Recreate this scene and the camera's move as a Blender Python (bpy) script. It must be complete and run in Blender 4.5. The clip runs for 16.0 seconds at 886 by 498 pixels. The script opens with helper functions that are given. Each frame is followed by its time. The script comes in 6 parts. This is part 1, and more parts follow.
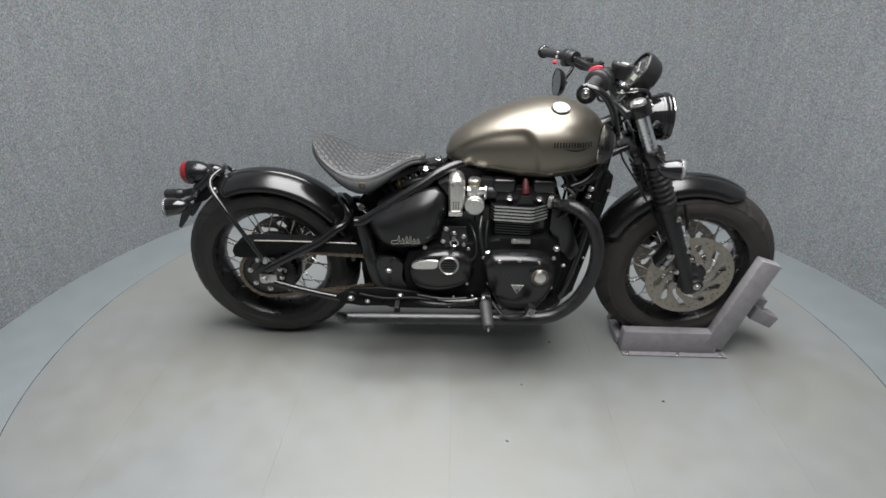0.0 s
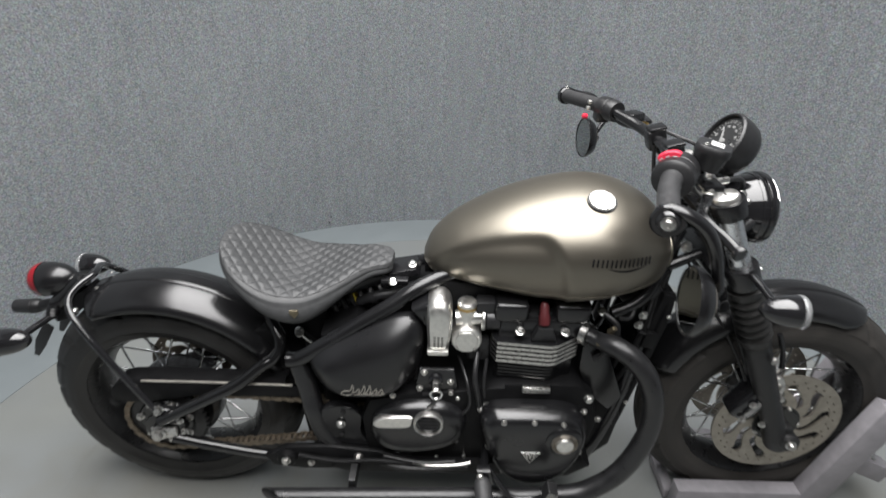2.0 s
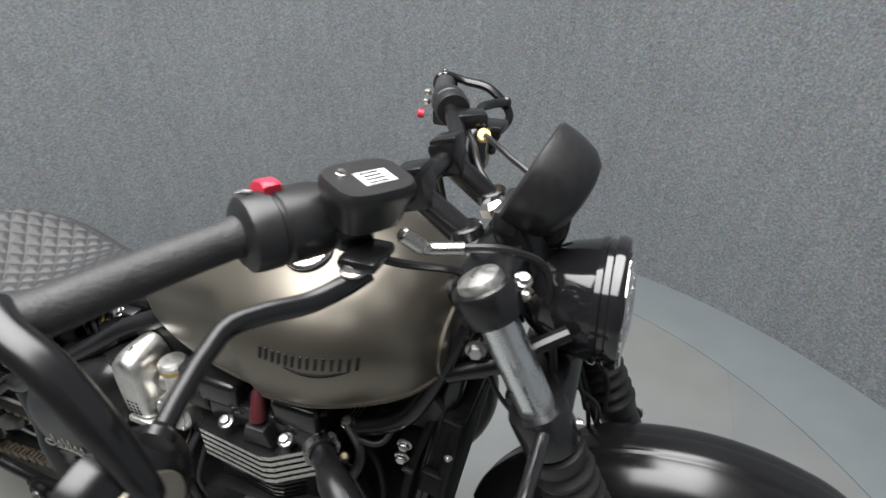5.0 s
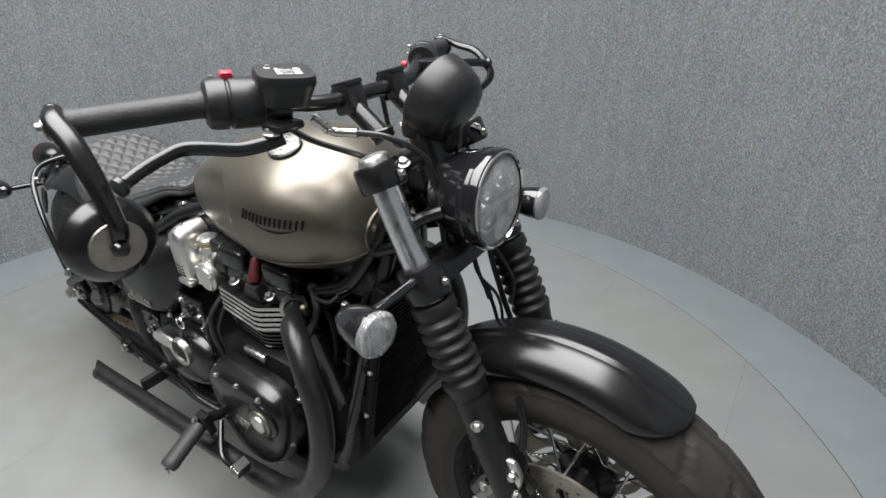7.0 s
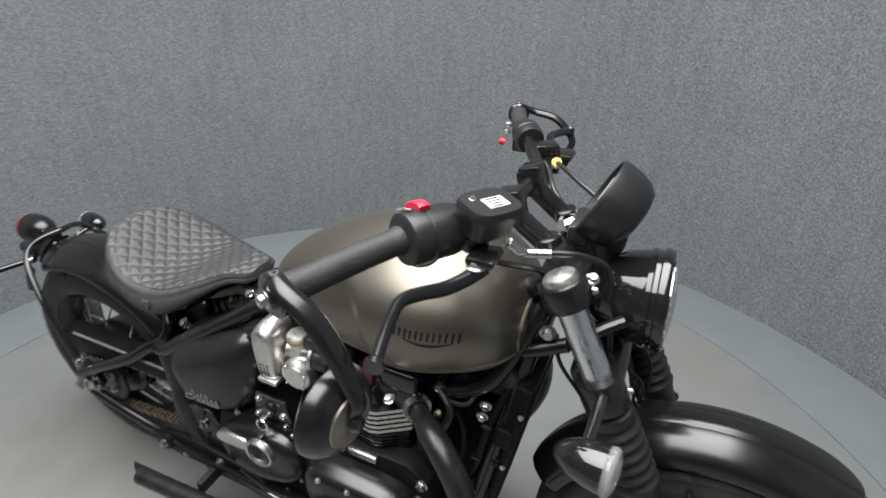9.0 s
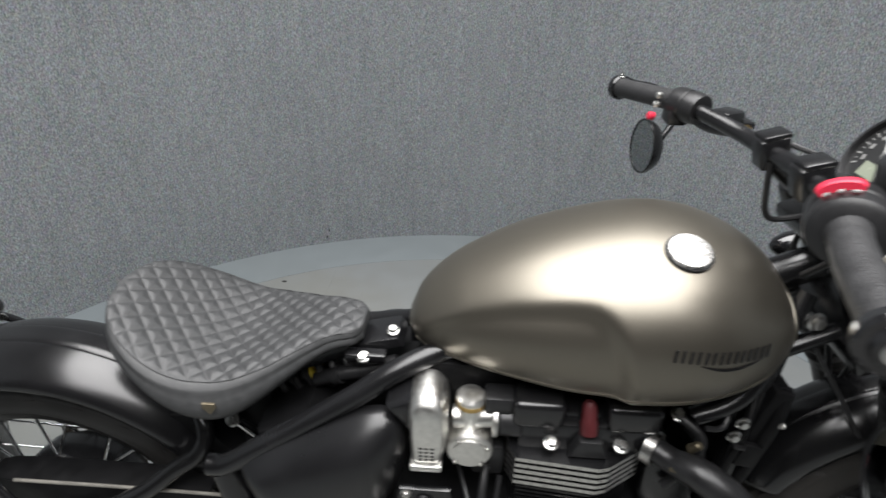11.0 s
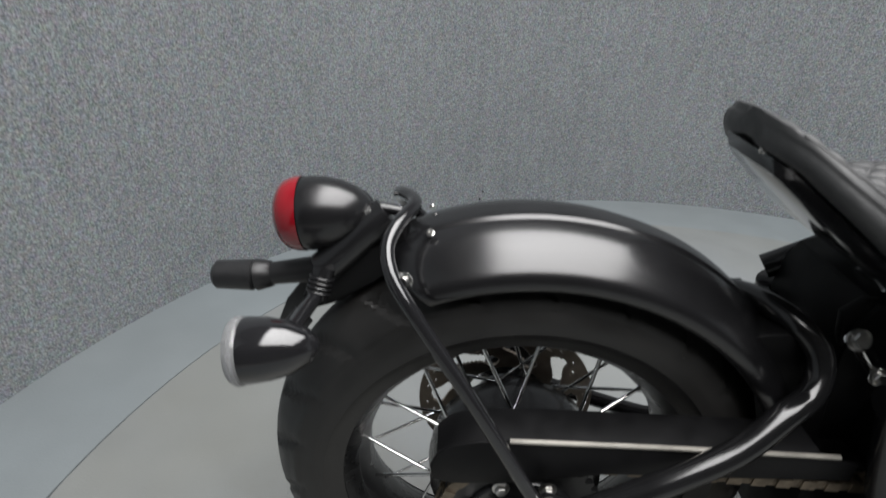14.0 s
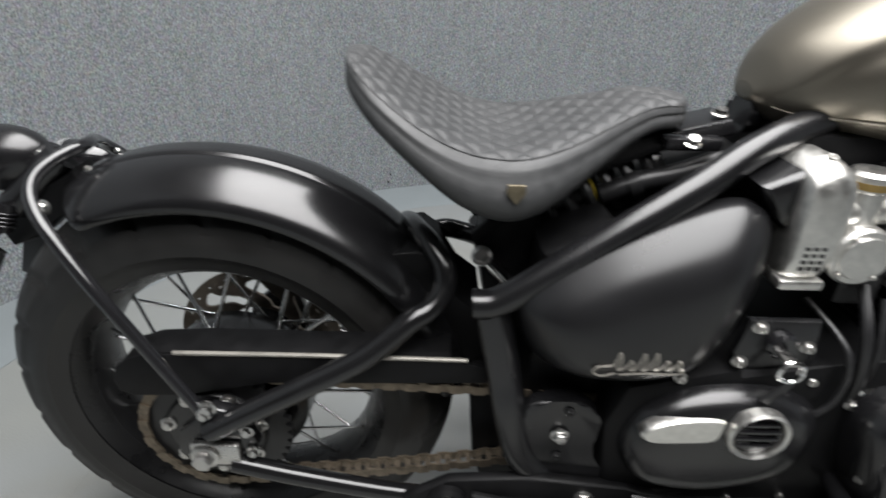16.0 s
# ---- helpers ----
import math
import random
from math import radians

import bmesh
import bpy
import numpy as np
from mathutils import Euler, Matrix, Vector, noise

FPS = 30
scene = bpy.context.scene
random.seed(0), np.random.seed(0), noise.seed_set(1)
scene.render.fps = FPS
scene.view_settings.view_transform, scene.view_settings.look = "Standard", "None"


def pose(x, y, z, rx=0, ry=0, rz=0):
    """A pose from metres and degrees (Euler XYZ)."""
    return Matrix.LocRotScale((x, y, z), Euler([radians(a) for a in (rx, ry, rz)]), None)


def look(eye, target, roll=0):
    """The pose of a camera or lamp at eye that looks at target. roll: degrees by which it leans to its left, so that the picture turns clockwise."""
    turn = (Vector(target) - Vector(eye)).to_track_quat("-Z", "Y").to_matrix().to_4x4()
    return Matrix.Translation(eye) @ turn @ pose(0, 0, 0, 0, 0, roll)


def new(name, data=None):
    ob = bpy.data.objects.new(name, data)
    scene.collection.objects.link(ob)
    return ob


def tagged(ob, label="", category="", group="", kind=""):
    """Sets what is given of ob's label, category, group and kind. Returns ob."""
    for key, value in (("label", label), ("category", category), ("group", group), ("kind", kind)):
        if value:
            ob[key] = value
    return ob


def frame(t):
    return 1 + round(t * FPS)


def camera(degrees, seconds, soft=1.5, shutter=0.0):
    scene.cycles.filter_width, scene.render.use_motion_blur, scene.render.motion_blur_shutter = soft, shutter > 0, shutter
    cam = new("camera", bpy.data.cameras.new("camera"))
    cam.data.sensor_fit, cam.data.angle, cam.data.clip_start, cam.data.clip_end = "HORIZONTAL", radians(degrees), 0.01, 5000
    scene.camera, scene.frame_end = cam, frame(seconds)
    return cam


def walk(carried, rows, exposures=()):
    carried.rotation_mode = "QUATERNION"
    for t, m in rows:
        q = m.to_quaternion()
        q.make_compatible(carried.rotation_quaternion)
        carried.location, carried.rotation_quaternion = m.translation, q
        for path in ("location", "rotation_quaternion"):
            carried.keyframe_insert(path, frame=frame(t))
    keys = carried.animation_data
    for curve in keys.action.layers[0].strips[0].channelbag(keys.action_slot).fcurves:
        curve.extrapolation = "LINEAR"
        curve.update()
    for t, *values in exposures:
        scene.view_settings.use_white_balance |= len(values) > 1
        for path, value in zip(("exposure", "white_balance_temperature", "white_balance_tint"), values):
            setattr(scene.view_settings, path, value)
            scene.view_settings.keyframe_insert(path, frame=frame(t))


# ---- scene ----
cam = camera(78.6, 16.0, shutter=0.5)
PATH = [
    (0, (0.643, -1.729, 1.319), (0.612, 0.022, 0.354), 1.0),
    (0.5, (0.613, -1.571, 1.311), (0.587, 0.18, 0.344), 1.1),
    (1, (0.588, -1.418, 1.334), (0.575, 0.331, 0.364), 1.3),
    (1.5, (0.634, -1.211, 1.339), (0.628, 0.529, 0.353), 1.3),
    (2, (0.665, -1.037, 1.339), (0.654, 0.7, 0.348), 1.3),
    (2.5, (0.658, -0.85, 1.313), (0.663, 0.888, 0.324), 1.7),
    (3, (0.713, -0.771, 1.297), (0.708, 0.969, 0.311), 1.6),
    (3.5, (0.878, -0.761, 1.307), (0.851, 0.98, 0.323), 1.5),
    (4, (1.062, -0.769, 1.318), (0.943, 0.964, 0.329), 1.0),
    (4.5, (1.194, -0.656, 1.264), (0.843, 1.044, 0.27), 0.2),
    (5, (1.304, -0.529, 1.224), (0.683, 1.085, 0.219), -0.3),
    (5.2, (1.35, -0.52, 1.213), (0.652, 1.066, 0.214), -0.5),
    (5.9, (1.503, -0.493, 1.182), (0.610, 0.988, 0.184), -0.8),
    (6.6, (1.642, -0.571, 1.182), (0.664, 0.863, 0.191), -1.0),
    (7.3, (1.653, -0.647, 1.221), (0.659, 0.785, 0.242), -1.0),
    (7.5, (1.634, -0.643, 1.262), (0.641, 0.786, 0.276), -1.0),
    (8, (1.53, -0.686, 1.311), (0.553, 0.752, 0.322), -0.8),
    (8.2, (1.483, -0.716, 1.32), (0.535, 0.742, 0.333), -0.6),
    (8.9, (1.320, -0.711, 1.322), (0.546, 0.841, 0.322), -0.3),
    (9.6, (1.111, -0.652, 1.272), (0.663, 1.016, 0.260), 0.3),
    (10.3, (0.917, -0.632, 1.231), (0.694, 1.089, 0.237), 0.6),
    (10.5, (0.853, -0.646, 1.23), (0.678, 1.084, 0.241), 0.8),
    (11, (0.7, -0.658, 1.226), (0.605, 1.078, 0.238), 1.1),
    (11.5, (0.522, -0.611, 1.202), (0.457, 1.124, 0.209), 1.0),
    (12, (0.348, -0.551, 1.193), (0.304, 1.182, 0.196), 1.5),
    (12.5, (0.176, -0.529, 1.178), (0.147, 1.204, 0.181), 1.3),
    (13, (-0.013, -0.527, 1.146), (-0.007, 1.21, 0.154), 2.5),
    (13.5, (-0.073, -0.525, 1.036), (-0.09, 1.217, 0.053), 2.6),
    (14, (-0.114, -0.521, 0.887), (-0.095, 1.239, -0.063), 3.1),
    (14.5, (-0.104, -0.532, 0.838), (-0.067, 1.239, -0.092), 2.9),
    (15, (0.0, -0.558, 0.855), (0.024, 1.213, -0.074), 2.3),
    (15.5, (0.142, -0.588, 0.874), (0.144, 1.176, -0.068), 1.4),
    (16, (0.291, -0.618, 0.862), (0.282, 1.142, -0.087), 1.1),
]
EXPOSURES = [(0.0, 0.08), (1.5, 0.06), (3.0, 0.0), (3.5, 0.0), (4.0, -0.18), (4.5, 0.0), (5.2, 0.0), (7.3, 0.08), (8.2, 0.05), (9.6, -0.2), (10.5, -0.42), (11.0, -0.10), (12.5, 0.0), (13.0, -0.04), (13.5, 0.01), (14.5, -0.1), (15.0, -0.05), (16.0, 0.15)]
walk(cam, [(t, look(eye, target, roll)) for t, eye, target, roll in PATH], EXPOSURES)

# ---- light ----
world = bpy.data.worlds.new("world")
scene.world = world
world.use_nodes = True
world.node_tree.nodes["Background"].inputs[0].default_value = (0.75, 0.8, 0.85, 1)
world.node_tree.nodes["Background"].inputs[1].default_value = 0.04


def area_lamp(name, eye, target, size_x, size_y, watts, colour):
    data = bpy.data.lights.new(name, "AREA")
    data.shape, data.size, data.size_y, data.energy, data.color = "RECTANGLE", size_x, size_y, watts, colour
    data.spread = radians(140)
    ob = new(name, data)
    ob.matrix_world = look(eye, target)
    return ob


LAMPS = [((0.68, -0.45, 2.72), 2.15, 2.9, 146)]
for eye, sx, sy, watts in LAMPS:
    area_lamp("ceiling_lamp", eye, (eye[0], eye[1] + 0.001, 0), sx, sy, watts, (0.995, 0.985, 0.985))


# ---- materials ----
def material(name, colour, rough=0.5, metal=0.0, var=0.12, scale=30.0, bump=0.0, bump_scale=300.0, coat=0.0, rough_var=0.08, sheen=0.0, stretch=(1, 1, 1), spec=0.5):
    m = bpy.data.materials.new(name)
    m.use_nodes = True
    nt = m.node_tree
    p = nt.nodes["Principled BSDF"]
    co = nt.nodes.new("ShaderNodeTexCoord")
    mp = nt.nodes.new("ShaderNodeMapping")
    mp.inputs["Scale"].default_value = stretch
    nt.links.new(co.outputs["Object"], mp.inputs[0])
    n1 = nt.nodes.new("ShaderNodeTexNoise")
    n1.inputs["Scale"].default_value, n1.inputs["Detail"].default_value = scale, 6
    nt.links.new(mp.outputs[0], n1.inputs["Vector"])
    ramp = nt.nodes.new("ShaderNodeMapRange")
    ramp.inputs[1].default_value, ramp.inputs[2].default_value = 0.3, 0.7
    ramp.inputs[3].default_value, ramp.inputs[4].default_value = 1 - var, 1 + var
    nt.links.new(n1.outputs["Fac"], ramp.inputs[0])
    mul = nt.nodes.new("ShaderNodeVectorMath")
    mul.operation = "SCALE"
    mul.inputs[0].default_value = colour
    nt.links.new(ramp.outputs[0], mul.inputs["Scale"])
    nt.links.new(mul.outputs[0], p.inputs["Base Color"])
    rr = nt.nodes.new("ShaderNodeMapRange")
    rr.inputs[1].default_value, rr.inputs[2].default_value = 0.3, 0.7
    rr.inputs[3].default_value, rr.inputs[4].default_value = max(0.02, rough - rough_var), min(1, rough + rough_var)
    nt.links.new(n1.outputs["Fac"], rr.inputs[0])
    nt.links.new(rr.outputs[0], p.inputs["Roughness"])
    p.inputs["Metallic"].default_value = metal
    p.inputs["Coat Weight"].default_value = coat
    p.inputs["Coat Roughness"].default_value = 0.08
    p.inputs["Sheen Weight"].default_value = sheen
    p.inputs["Specular IOR Level"].default_value = spec
    if bump:
        n2 = nt.nodes.new("ShaderNodeTexNoise")
        n2.inputs["Scale"].default_value, n2.inputs["Detail"].default_value = bump_scale, 3
        nt.links.new(mp.outputs[0], n2.inputs["Vector"])
        b = nt.nodes.new("ShaderNodeBump")
        b.inputs["Strength"].default_value, b.inputs["Distance"].default_value = bump, 0.002
        nt.links.new(n2.outputs["Fac"], b.inputs["Height"])
        nt.links.new(b.outputs[0], p.inputs["Normal"])
    return m


def carpet_material():
    """Grey-blue felted carpet: salt-and-pepper fibres, soft vertical streaks, fine relief."""
    m = bpy.data.materials.new("grey_carpet")
    m.use_nodes = True
    nt = m.node_tree
    p = nt.nodes["Principled BSDF"]
    co = nt.nodes.new("ShaderNodeTexCoord")

    def noise_at(scale, stretch, detail=4):
        mp = nt.nodes.new("ShaderNodeMapping")
        mp.inputs["Scale"].default_value = stretch
        nt.links.new(co.outputs["Object"], mp.inputs[0])
        n = nt.nodes.new("ShaderNodeTexNoise")
        n.inputs["Scale"].default_value, n.inputs["Detail"].default_value = scale, detail
        nt.links.new(mp.outputs[0], n.inputs["Vector"])
        return n

    fine, tufts, streak, broad = noise_at(420, (1, 1, 1), 2), noise_at(230, (1, 1, 0.6), 3), noise_at(30, (1, 1, 0.16), 3), noise_at(1.4, (1, 1, 1), 2)

    def mix(a, b, fac):
        x = nt.nodes.new("ShaderNodeMath")
        x.operation = "MULTIPLY_ADD"
        nt.links.new(a, x.inputs[0])
        x.inputs[1].default_value = fac
        if b is None:
            x.inputs[2].default_value = 0
        else:
            nt.links.new(b, x.inputs[2])
        return x.outputs[0]

    total = mix(fine.outputs["Fac"], mix(tufts.outputs["Fac"], mix(streak.outputs["Fac"], mix(broad.outputs["Fac"], None, 0.10), 0.11), 0.83), 0.43)
    ramp = nt.nodes.new("ShaderNodeValToRGB")
    ramp.color_ramp.elements[0].position, ramp.color_ramp.elements[0].color = 0.53, (0.098, 0.106, 0.112, 1)
    ramp.color_ramp.elements[1].position, ramp.color_ramp.elements[1].color = 0.97, (0.33, 0.352, 0.365, 1)
    mid = ramp.color_ramp.elements.new(0.75)
    mid.color = (0.198, 0.213, 0.2225, 1)
    nt.links.new(total, ramp.inputs[0])
    # threads of slightly differing hue
    hue = nt.nodes.new("ShaderNodeTexNoise")
    hue.inputs["Scale"].default_value, hue.inputs["Detail"].default_value = 70, 3
    nt.links.new(co.outputs["Object"], hue.inputs["Vector"])
    warm = nt.nodes.new("ShaderNodeMix")
    warm.data_type, warm.blend_type = "RGBA", "OVERLAY"
    warm.inputs[0].default_value = 0.20
    nt.links.new(ramp.outputs[0], warm.inputs[6])
    nt.links.new(hue.outputs["Color"], warm.inputs[7])
    nt.links.new(warm.outputs[2], p.inputs["Base Color"])
    p.inputs["Roughness"].default_value = 0.95
    p.inputs["Specular IOR Level"].default_value = 0.15
    b = nt.nodes.new("ShaderNodeBump")
    b.inputs["Strength"].default_value, b.inputs["Distance"].default_value = 0.35, 0.003
    nt.links.new(total, b.inputs["Height"])
    nt.links.new(b.outputs[0], p.inputs["Normal"])
    return m


def painted_floor_material(name, colour, stain, smears=()):
    """Worn matt floor paint with broad scuffed stains and fine specks."""
    m = bpy.data.materials.new(name)
    m.use_nodes = True
    nt = m.node_tree
    p = nt.nodes["Principled BSDF"]
    co = nt.nodes.new("ShaderNodeTexCoord")
    info = nt.nodes.new("ShaderNodeObjectInfo")
    vals = []
    for scale, detail, lo, hi in ((1.5, 3, 0.35, 0.68), (9, 5, 0.35, 0.75), (260, 2, 0.3, 0.7)):
        n = nt.nodes.new("ShaderNodeTexNoise")
        n.inputs["Scale"].default_value, n.inputs["Detail"].default_value = scale, detail
        nt.links.new(co.outputs["Object"], n.inputs["Vector"])
        r = nt.nodes.new("ShaderNodeMapRange")
        r.inputs[1].default_value, r.inputs[2].default_value = lo, hi
        nt.links.new(n.outputs["Fac"], r.inputs[0])
        vals.append(r.outputs[0])
    mx = nt.nodes.new("ShaderNodeMix")
    mx.data_type = "RGBA"
    mx.inputs[6].default_value, mx.inputs[7].default_value = (*colour, 1), (*stain, 1)
    nt.links.new(vals[0], mx.inputs[0])
    sc = nt.nodes.new("ShaderNodeMath")
    sc.operation = "MULTIPLY_ADD"
    nt.links.new(vals[1], sc.inputs[0])
    sc.inputs[1].default_value, sc.inputs[2].default_value = 0.05, 0.96
    rnd = nt.nodes.new("ShaderNodeMath")
    rnd.operation = "MULTIPLY_ADD"
    nt.links.new(info.outputs["Random"], rnd.inputs[0])
    rnd.inputs[1].default_value = 0.02
    nt.links.new(sc.outputs[0], rnd.inputs[2])
    vm = nt.nodes.new("ShaderNodeVectorMath")
    vm.operation = "SCALE"
    shade = mx.outputs[2]
    for sx, sy, size in smears:
        # a brown smear of tyre dirt with a ragged edge
        dist = nt.nodes.new("ShaderNodeVectorMath")
        dist.operation = "DISTANCE"
        nt.links.new(co.outputs["Object"], dist.inputs[0])
        dist.inputs[1].default_value = (sx, sy, 0)
        ragged = nt.nodes.new("ShaderNodeMath")
        ragged.operation = "MULTIPLY_ADD"
        nt.links.new(vals[1], ragged.inputs[0])
        ragged.inputs[1].default_value = 0.25
        nt.links.new(dist.outputs["Value"], ragged.inputs[2])
        fall = nt.nodes.new("ShaderNodeMapRange")
        fall.inputs[1].default_value, fall.inputs[2].default_value = 0.08, size + 0.1
        fall.inputs[3].default_value, fall.inputs[4].default_value = 0.36, 0.0
        nt.links.new(ragged.outputs[0], fall.inputs[0])
        sm = nt.nodes.new("ShaderNodeMix")
        sm.data_type = "RGBA"
        sm.inputs[7].default_value = (0.182, 0.170, 0.140, 1)
        nt.links.new(shade, sm.inputs[6])
        nt.links.new(fall.outputs[0], sm.inputs[0])
        shade = sm.outputs[2]
    nt.links.new(shade, vm.inputs[0])
    nt.links.new(rnd.outputs[0], vm.inputs["Scale"])
    nt.links.new(vm.outputs[0], p.inputs["Base Color"])
    rr = nt.nodes.new("ShaderNodeMapRange")
    rr.inputs[3].default_value, rr.inputs[4].default_value = 0.42, 0.62
    nt.links.new(vals[1], rr.inputs[0])
    nt.links.new(rr.outputs[0], p.inputs["Roughness"])
    b = nt.nodes.new("ShaderNodeBump")
    b.inputs["Strength"].default_value, b.inputs["Distance"].default_value = 0.25, 0.001
    nt.links.new(vals[2], b.inputs["Height"])
    nt.links.new(b.outputs[0], p.inputs["Normal"])
    return m


def lens_material(name, colour, rough=0.05, through_=1.0):
    m = bpy.data.materials.new(name)
    m.use_nodes = True
    p = m.node_tree.nodes["Principled BSDF"]
    p.inputs["Base Color"].default_value = (*colour, 1)
    p.inputs["Roughness"].default_value = rough
    p.inputs["Transmission Weight"].default_value = through_
    p.inputs["IOR"].default_value = 1.45
    return m


CARPET = carpet_material()
DECK = painted_floor_material("deck_paint", (0.184, 0.196, 0.200), (0.186, 0.192, 0.181), ((-0.10, -0.05, 0.40), (0.55, -0.02, 0.45), (1.80, -0.10, 0.30), (0.2, 0.95, 0.4), (-0.42, -0.32, 0.42), (0.55, -0.62, 0.45), (1.25, -0.45, 0.35)))
RING = painted_floor_material("ring_paint", (0.185, 0.209, 0.219), (0.178, 0.197, 0.203))
SEAM = material("seam_gap", (0.03, 0.03, 0.03), 0.9, spec=0.1)
JOINT = material("deck_joint", (0.045, 0.046, 0.046), 0.9, spec=0.1)
WHITE = material("grey_room_paint", (0.28, 0.28, 0.275), 0.7, var=0.04, scale=3)
CONCRETE = material("concrete", (0.3, 0.3, 0.29), 0.8, scale=6, bump=0.3)
SATIN = material("satin_black_paint", (0.0075, 0.0075, 0.0082), 0.25, var=0.2, scale=12, rough_var=0.03, spec=0.6)
MATT = material("matt_black_metal", (0.0095, 0.0095, 0.010), 0.44, var=0.25, scale=80, bump=0.08, bump_scale=700)
GLOSS = material("gloss_black_paint", (0.010, 0.010, 0.011), 0.09, var=0.1, scale=20, rough_var=0.03, coat=0.5)
PLASTIC = material("black_plastic", (0.013, 0.013, 0.0138), 0.38, var=0.15, scale=120, rough_var=0.02, bump=0.02, bump_scale=800)
DUSTY = material("dusty_tyre_rubber", (0.024, 0.0215, 0.019), 0.66, var=0.3, scale=25, bump=0.1, bump_scale=500)
RUBBER = material("tyre_rubber", (0.0115, 0.0110, 0.0105), 0.47, var=0.25, scale=25, bump=0.1, bump_scale=500)
GRIP = material("grip_rubber", (0.022, 0.022, 0.023), 0.55, var=0.2, scale=60, bump=0.4, bump_scale=350)
TANK = material("bronze_grey_metallic_paint", (0.200, 0.183, 0.152), 0.39, metal=0.92, var=0.05, scale=900, rough_var=0.02, bump=0.03, bump_scale=1500)
LEATHER = material("black_leather", (0.038, 0.039, 0.040), 0.50, var=0.12, scale=90, bump=0.14, bump_scale=700, spec=0.44)
CHROME = material("chrome", (0.8, 0.8, 0.8), 0.08, metal=1.0, var=0.02, rough_var=0.04)
STEEL = material("brushed_steel", (0.55, 0.54, 0.52), 0.3, metal=1.0, var=0.12, scale=150, stretch=(1, 1, 6))
ALLOY = material("cast_alloy", (0.72, 0.71, 0.68), 0.38, metal=1.0, var=0.1, scale=120, bump=0.15, bump_scale=600)
FORK = material("fork_tube_alloy", (0.74, 0.76, 0.78), 0.29, metal=1.0, var=0.06, scale=60)
DISC = material("brake_disc_steel", (0.36, 0.33, 0.285), 0.42, metal=0.9, var=0.15, scale=60, bump=0.1)
CHAIN = material("oily_chain_steel", (0.17, 0.14, 0.105), 0.5, metal=0.7, var=0.4, scale=90)
BADGE = material("dull_brass_badge", (0.17, 0.145, 0.10), 0.45, metal=0.8, var=0.2, scale=200)
BRASS = material("brass", (0.55, 0.38, 0.15), 0.3, metal=1.0)
REDP = material("red_switch_plastic", (0.55, 0.02, 0.05), 0.45, var=0.06)
LENSRED = material("red_lamp_lens", (0.19, 0.004, 0.009), 0.12, var=0.1, scale=40, coat=0.6)
COPPER = material("worn_red_rubber_cap", (0.075, 0.014, 0.016), 0.35, var=0.3)
HEADGLASS = lens_material("headlamp_glass", (0.93, 0.94, 0.95), 0.06, 0.85)
MIRROR = material("mirror_glass", (0.40, 0.42, 0.42), 0.02, metal=1.0, var=0.0, rough_var=0.0)
CHOCK = material("grey_hammered_paint", (0.225, 0.215, 0.228), 0.42, metal=0.0, var=0.12, scale=40, bump=0.1, bump_scale=200)
DIAL = material("dial_face", (0.02, 0.02, 0.02), 0.35, coat=0.6)
TICK = material("dial_marking", (0.22, 0.22, 0.215), 0.5)
DULL = material("dull_black_plastic", (0.0048, 0.0048, 0.0052), 0.52, var=0.25, scale=40, spec=0.17)
PANEL = material("matt_black_panel_paint", (0.0080, 0.0080, 0.0087), 0.29, var=0.2, scale=12, rough_var=0.03, spec=0.48)
FENDER = material("mudguard_black_paint", (0.0070, 0.0070, 0.0076), 0.225, var=0.2, scale=12, rough_var=0.02, spec=0.62)
SWING = material("swingarm_black_paint", (0.0075, 0.0075, 0.0080), 0.16, var=0.2, scale=20, rough_var=0.03, spec=0.6)
RIM = material("rim_black_paint", (0.0085, 0.0085, 0.009), 0.30, var=0.2, scale=30, spec=0.38)
BOLT = material("zinc_bolt_steel", (0.52, 0.515, 0.50), 0.24, metal=1.0, var=0.15, scale=200)
HEAT = material("heat_black_paint", (0.013, 0.013, 0.0138), 0.34, var=0.2, scale=40, bump=0.05, bump_scale=600, spec=0.5)
MILKY = lens_material("milky_lens", (0.85, 0.86, 0.87), 0.10, 0.84)
DARKDISC = material("dark_disc_steel", (0.14, 0.12, 0.10), 0.42, metal=0.9, var=0.2, scale=60)
LCD = material("lcd_glass", (0.20, 0.22, 0.17), 0.2)
LABELW = material("white_label", (0.78, 0.78, 0.77), 0.35, var=0.03)
SCRIPT_GLINT = material("silver_script_and_glint", (0.30, 0.285, 0.255), 0.4, metal=0.6)
YELLOW = material("yellow_mark", (0.55, 0.42, 0.03), 0.5)


# ---- mesh helpers ----
def part(name, bm, mat, parent=None, label="", sharp=35, smooth=True):
    me = bpy.data.meshes.new(name)
    bmesh.ops.recalc_face_normals(bm, faces=bm.faces)
    bm.to_mesh(me)
    bm.free()
    me.materials.append(mat)
    if smooth:
        me.polygons.foreach_set("use_smooth", [True] * len(me.polygons))
        me.set_sharp_from_angle(angle=radians(sharp))
    ob = new(name, me)
    if parent is not None:
        ob.parent = parent
    if label:
        tagged(ob, label)
    return ob


def empty(name, at=(0, 0, 0)):
    ob = new(name)
    ob.location = at
    return ob


def frame_of(d):
    """A rotation whose z axis is d."""
    return Vector(d).normalized().to_track_quat("Z", "Y").to_matrix()


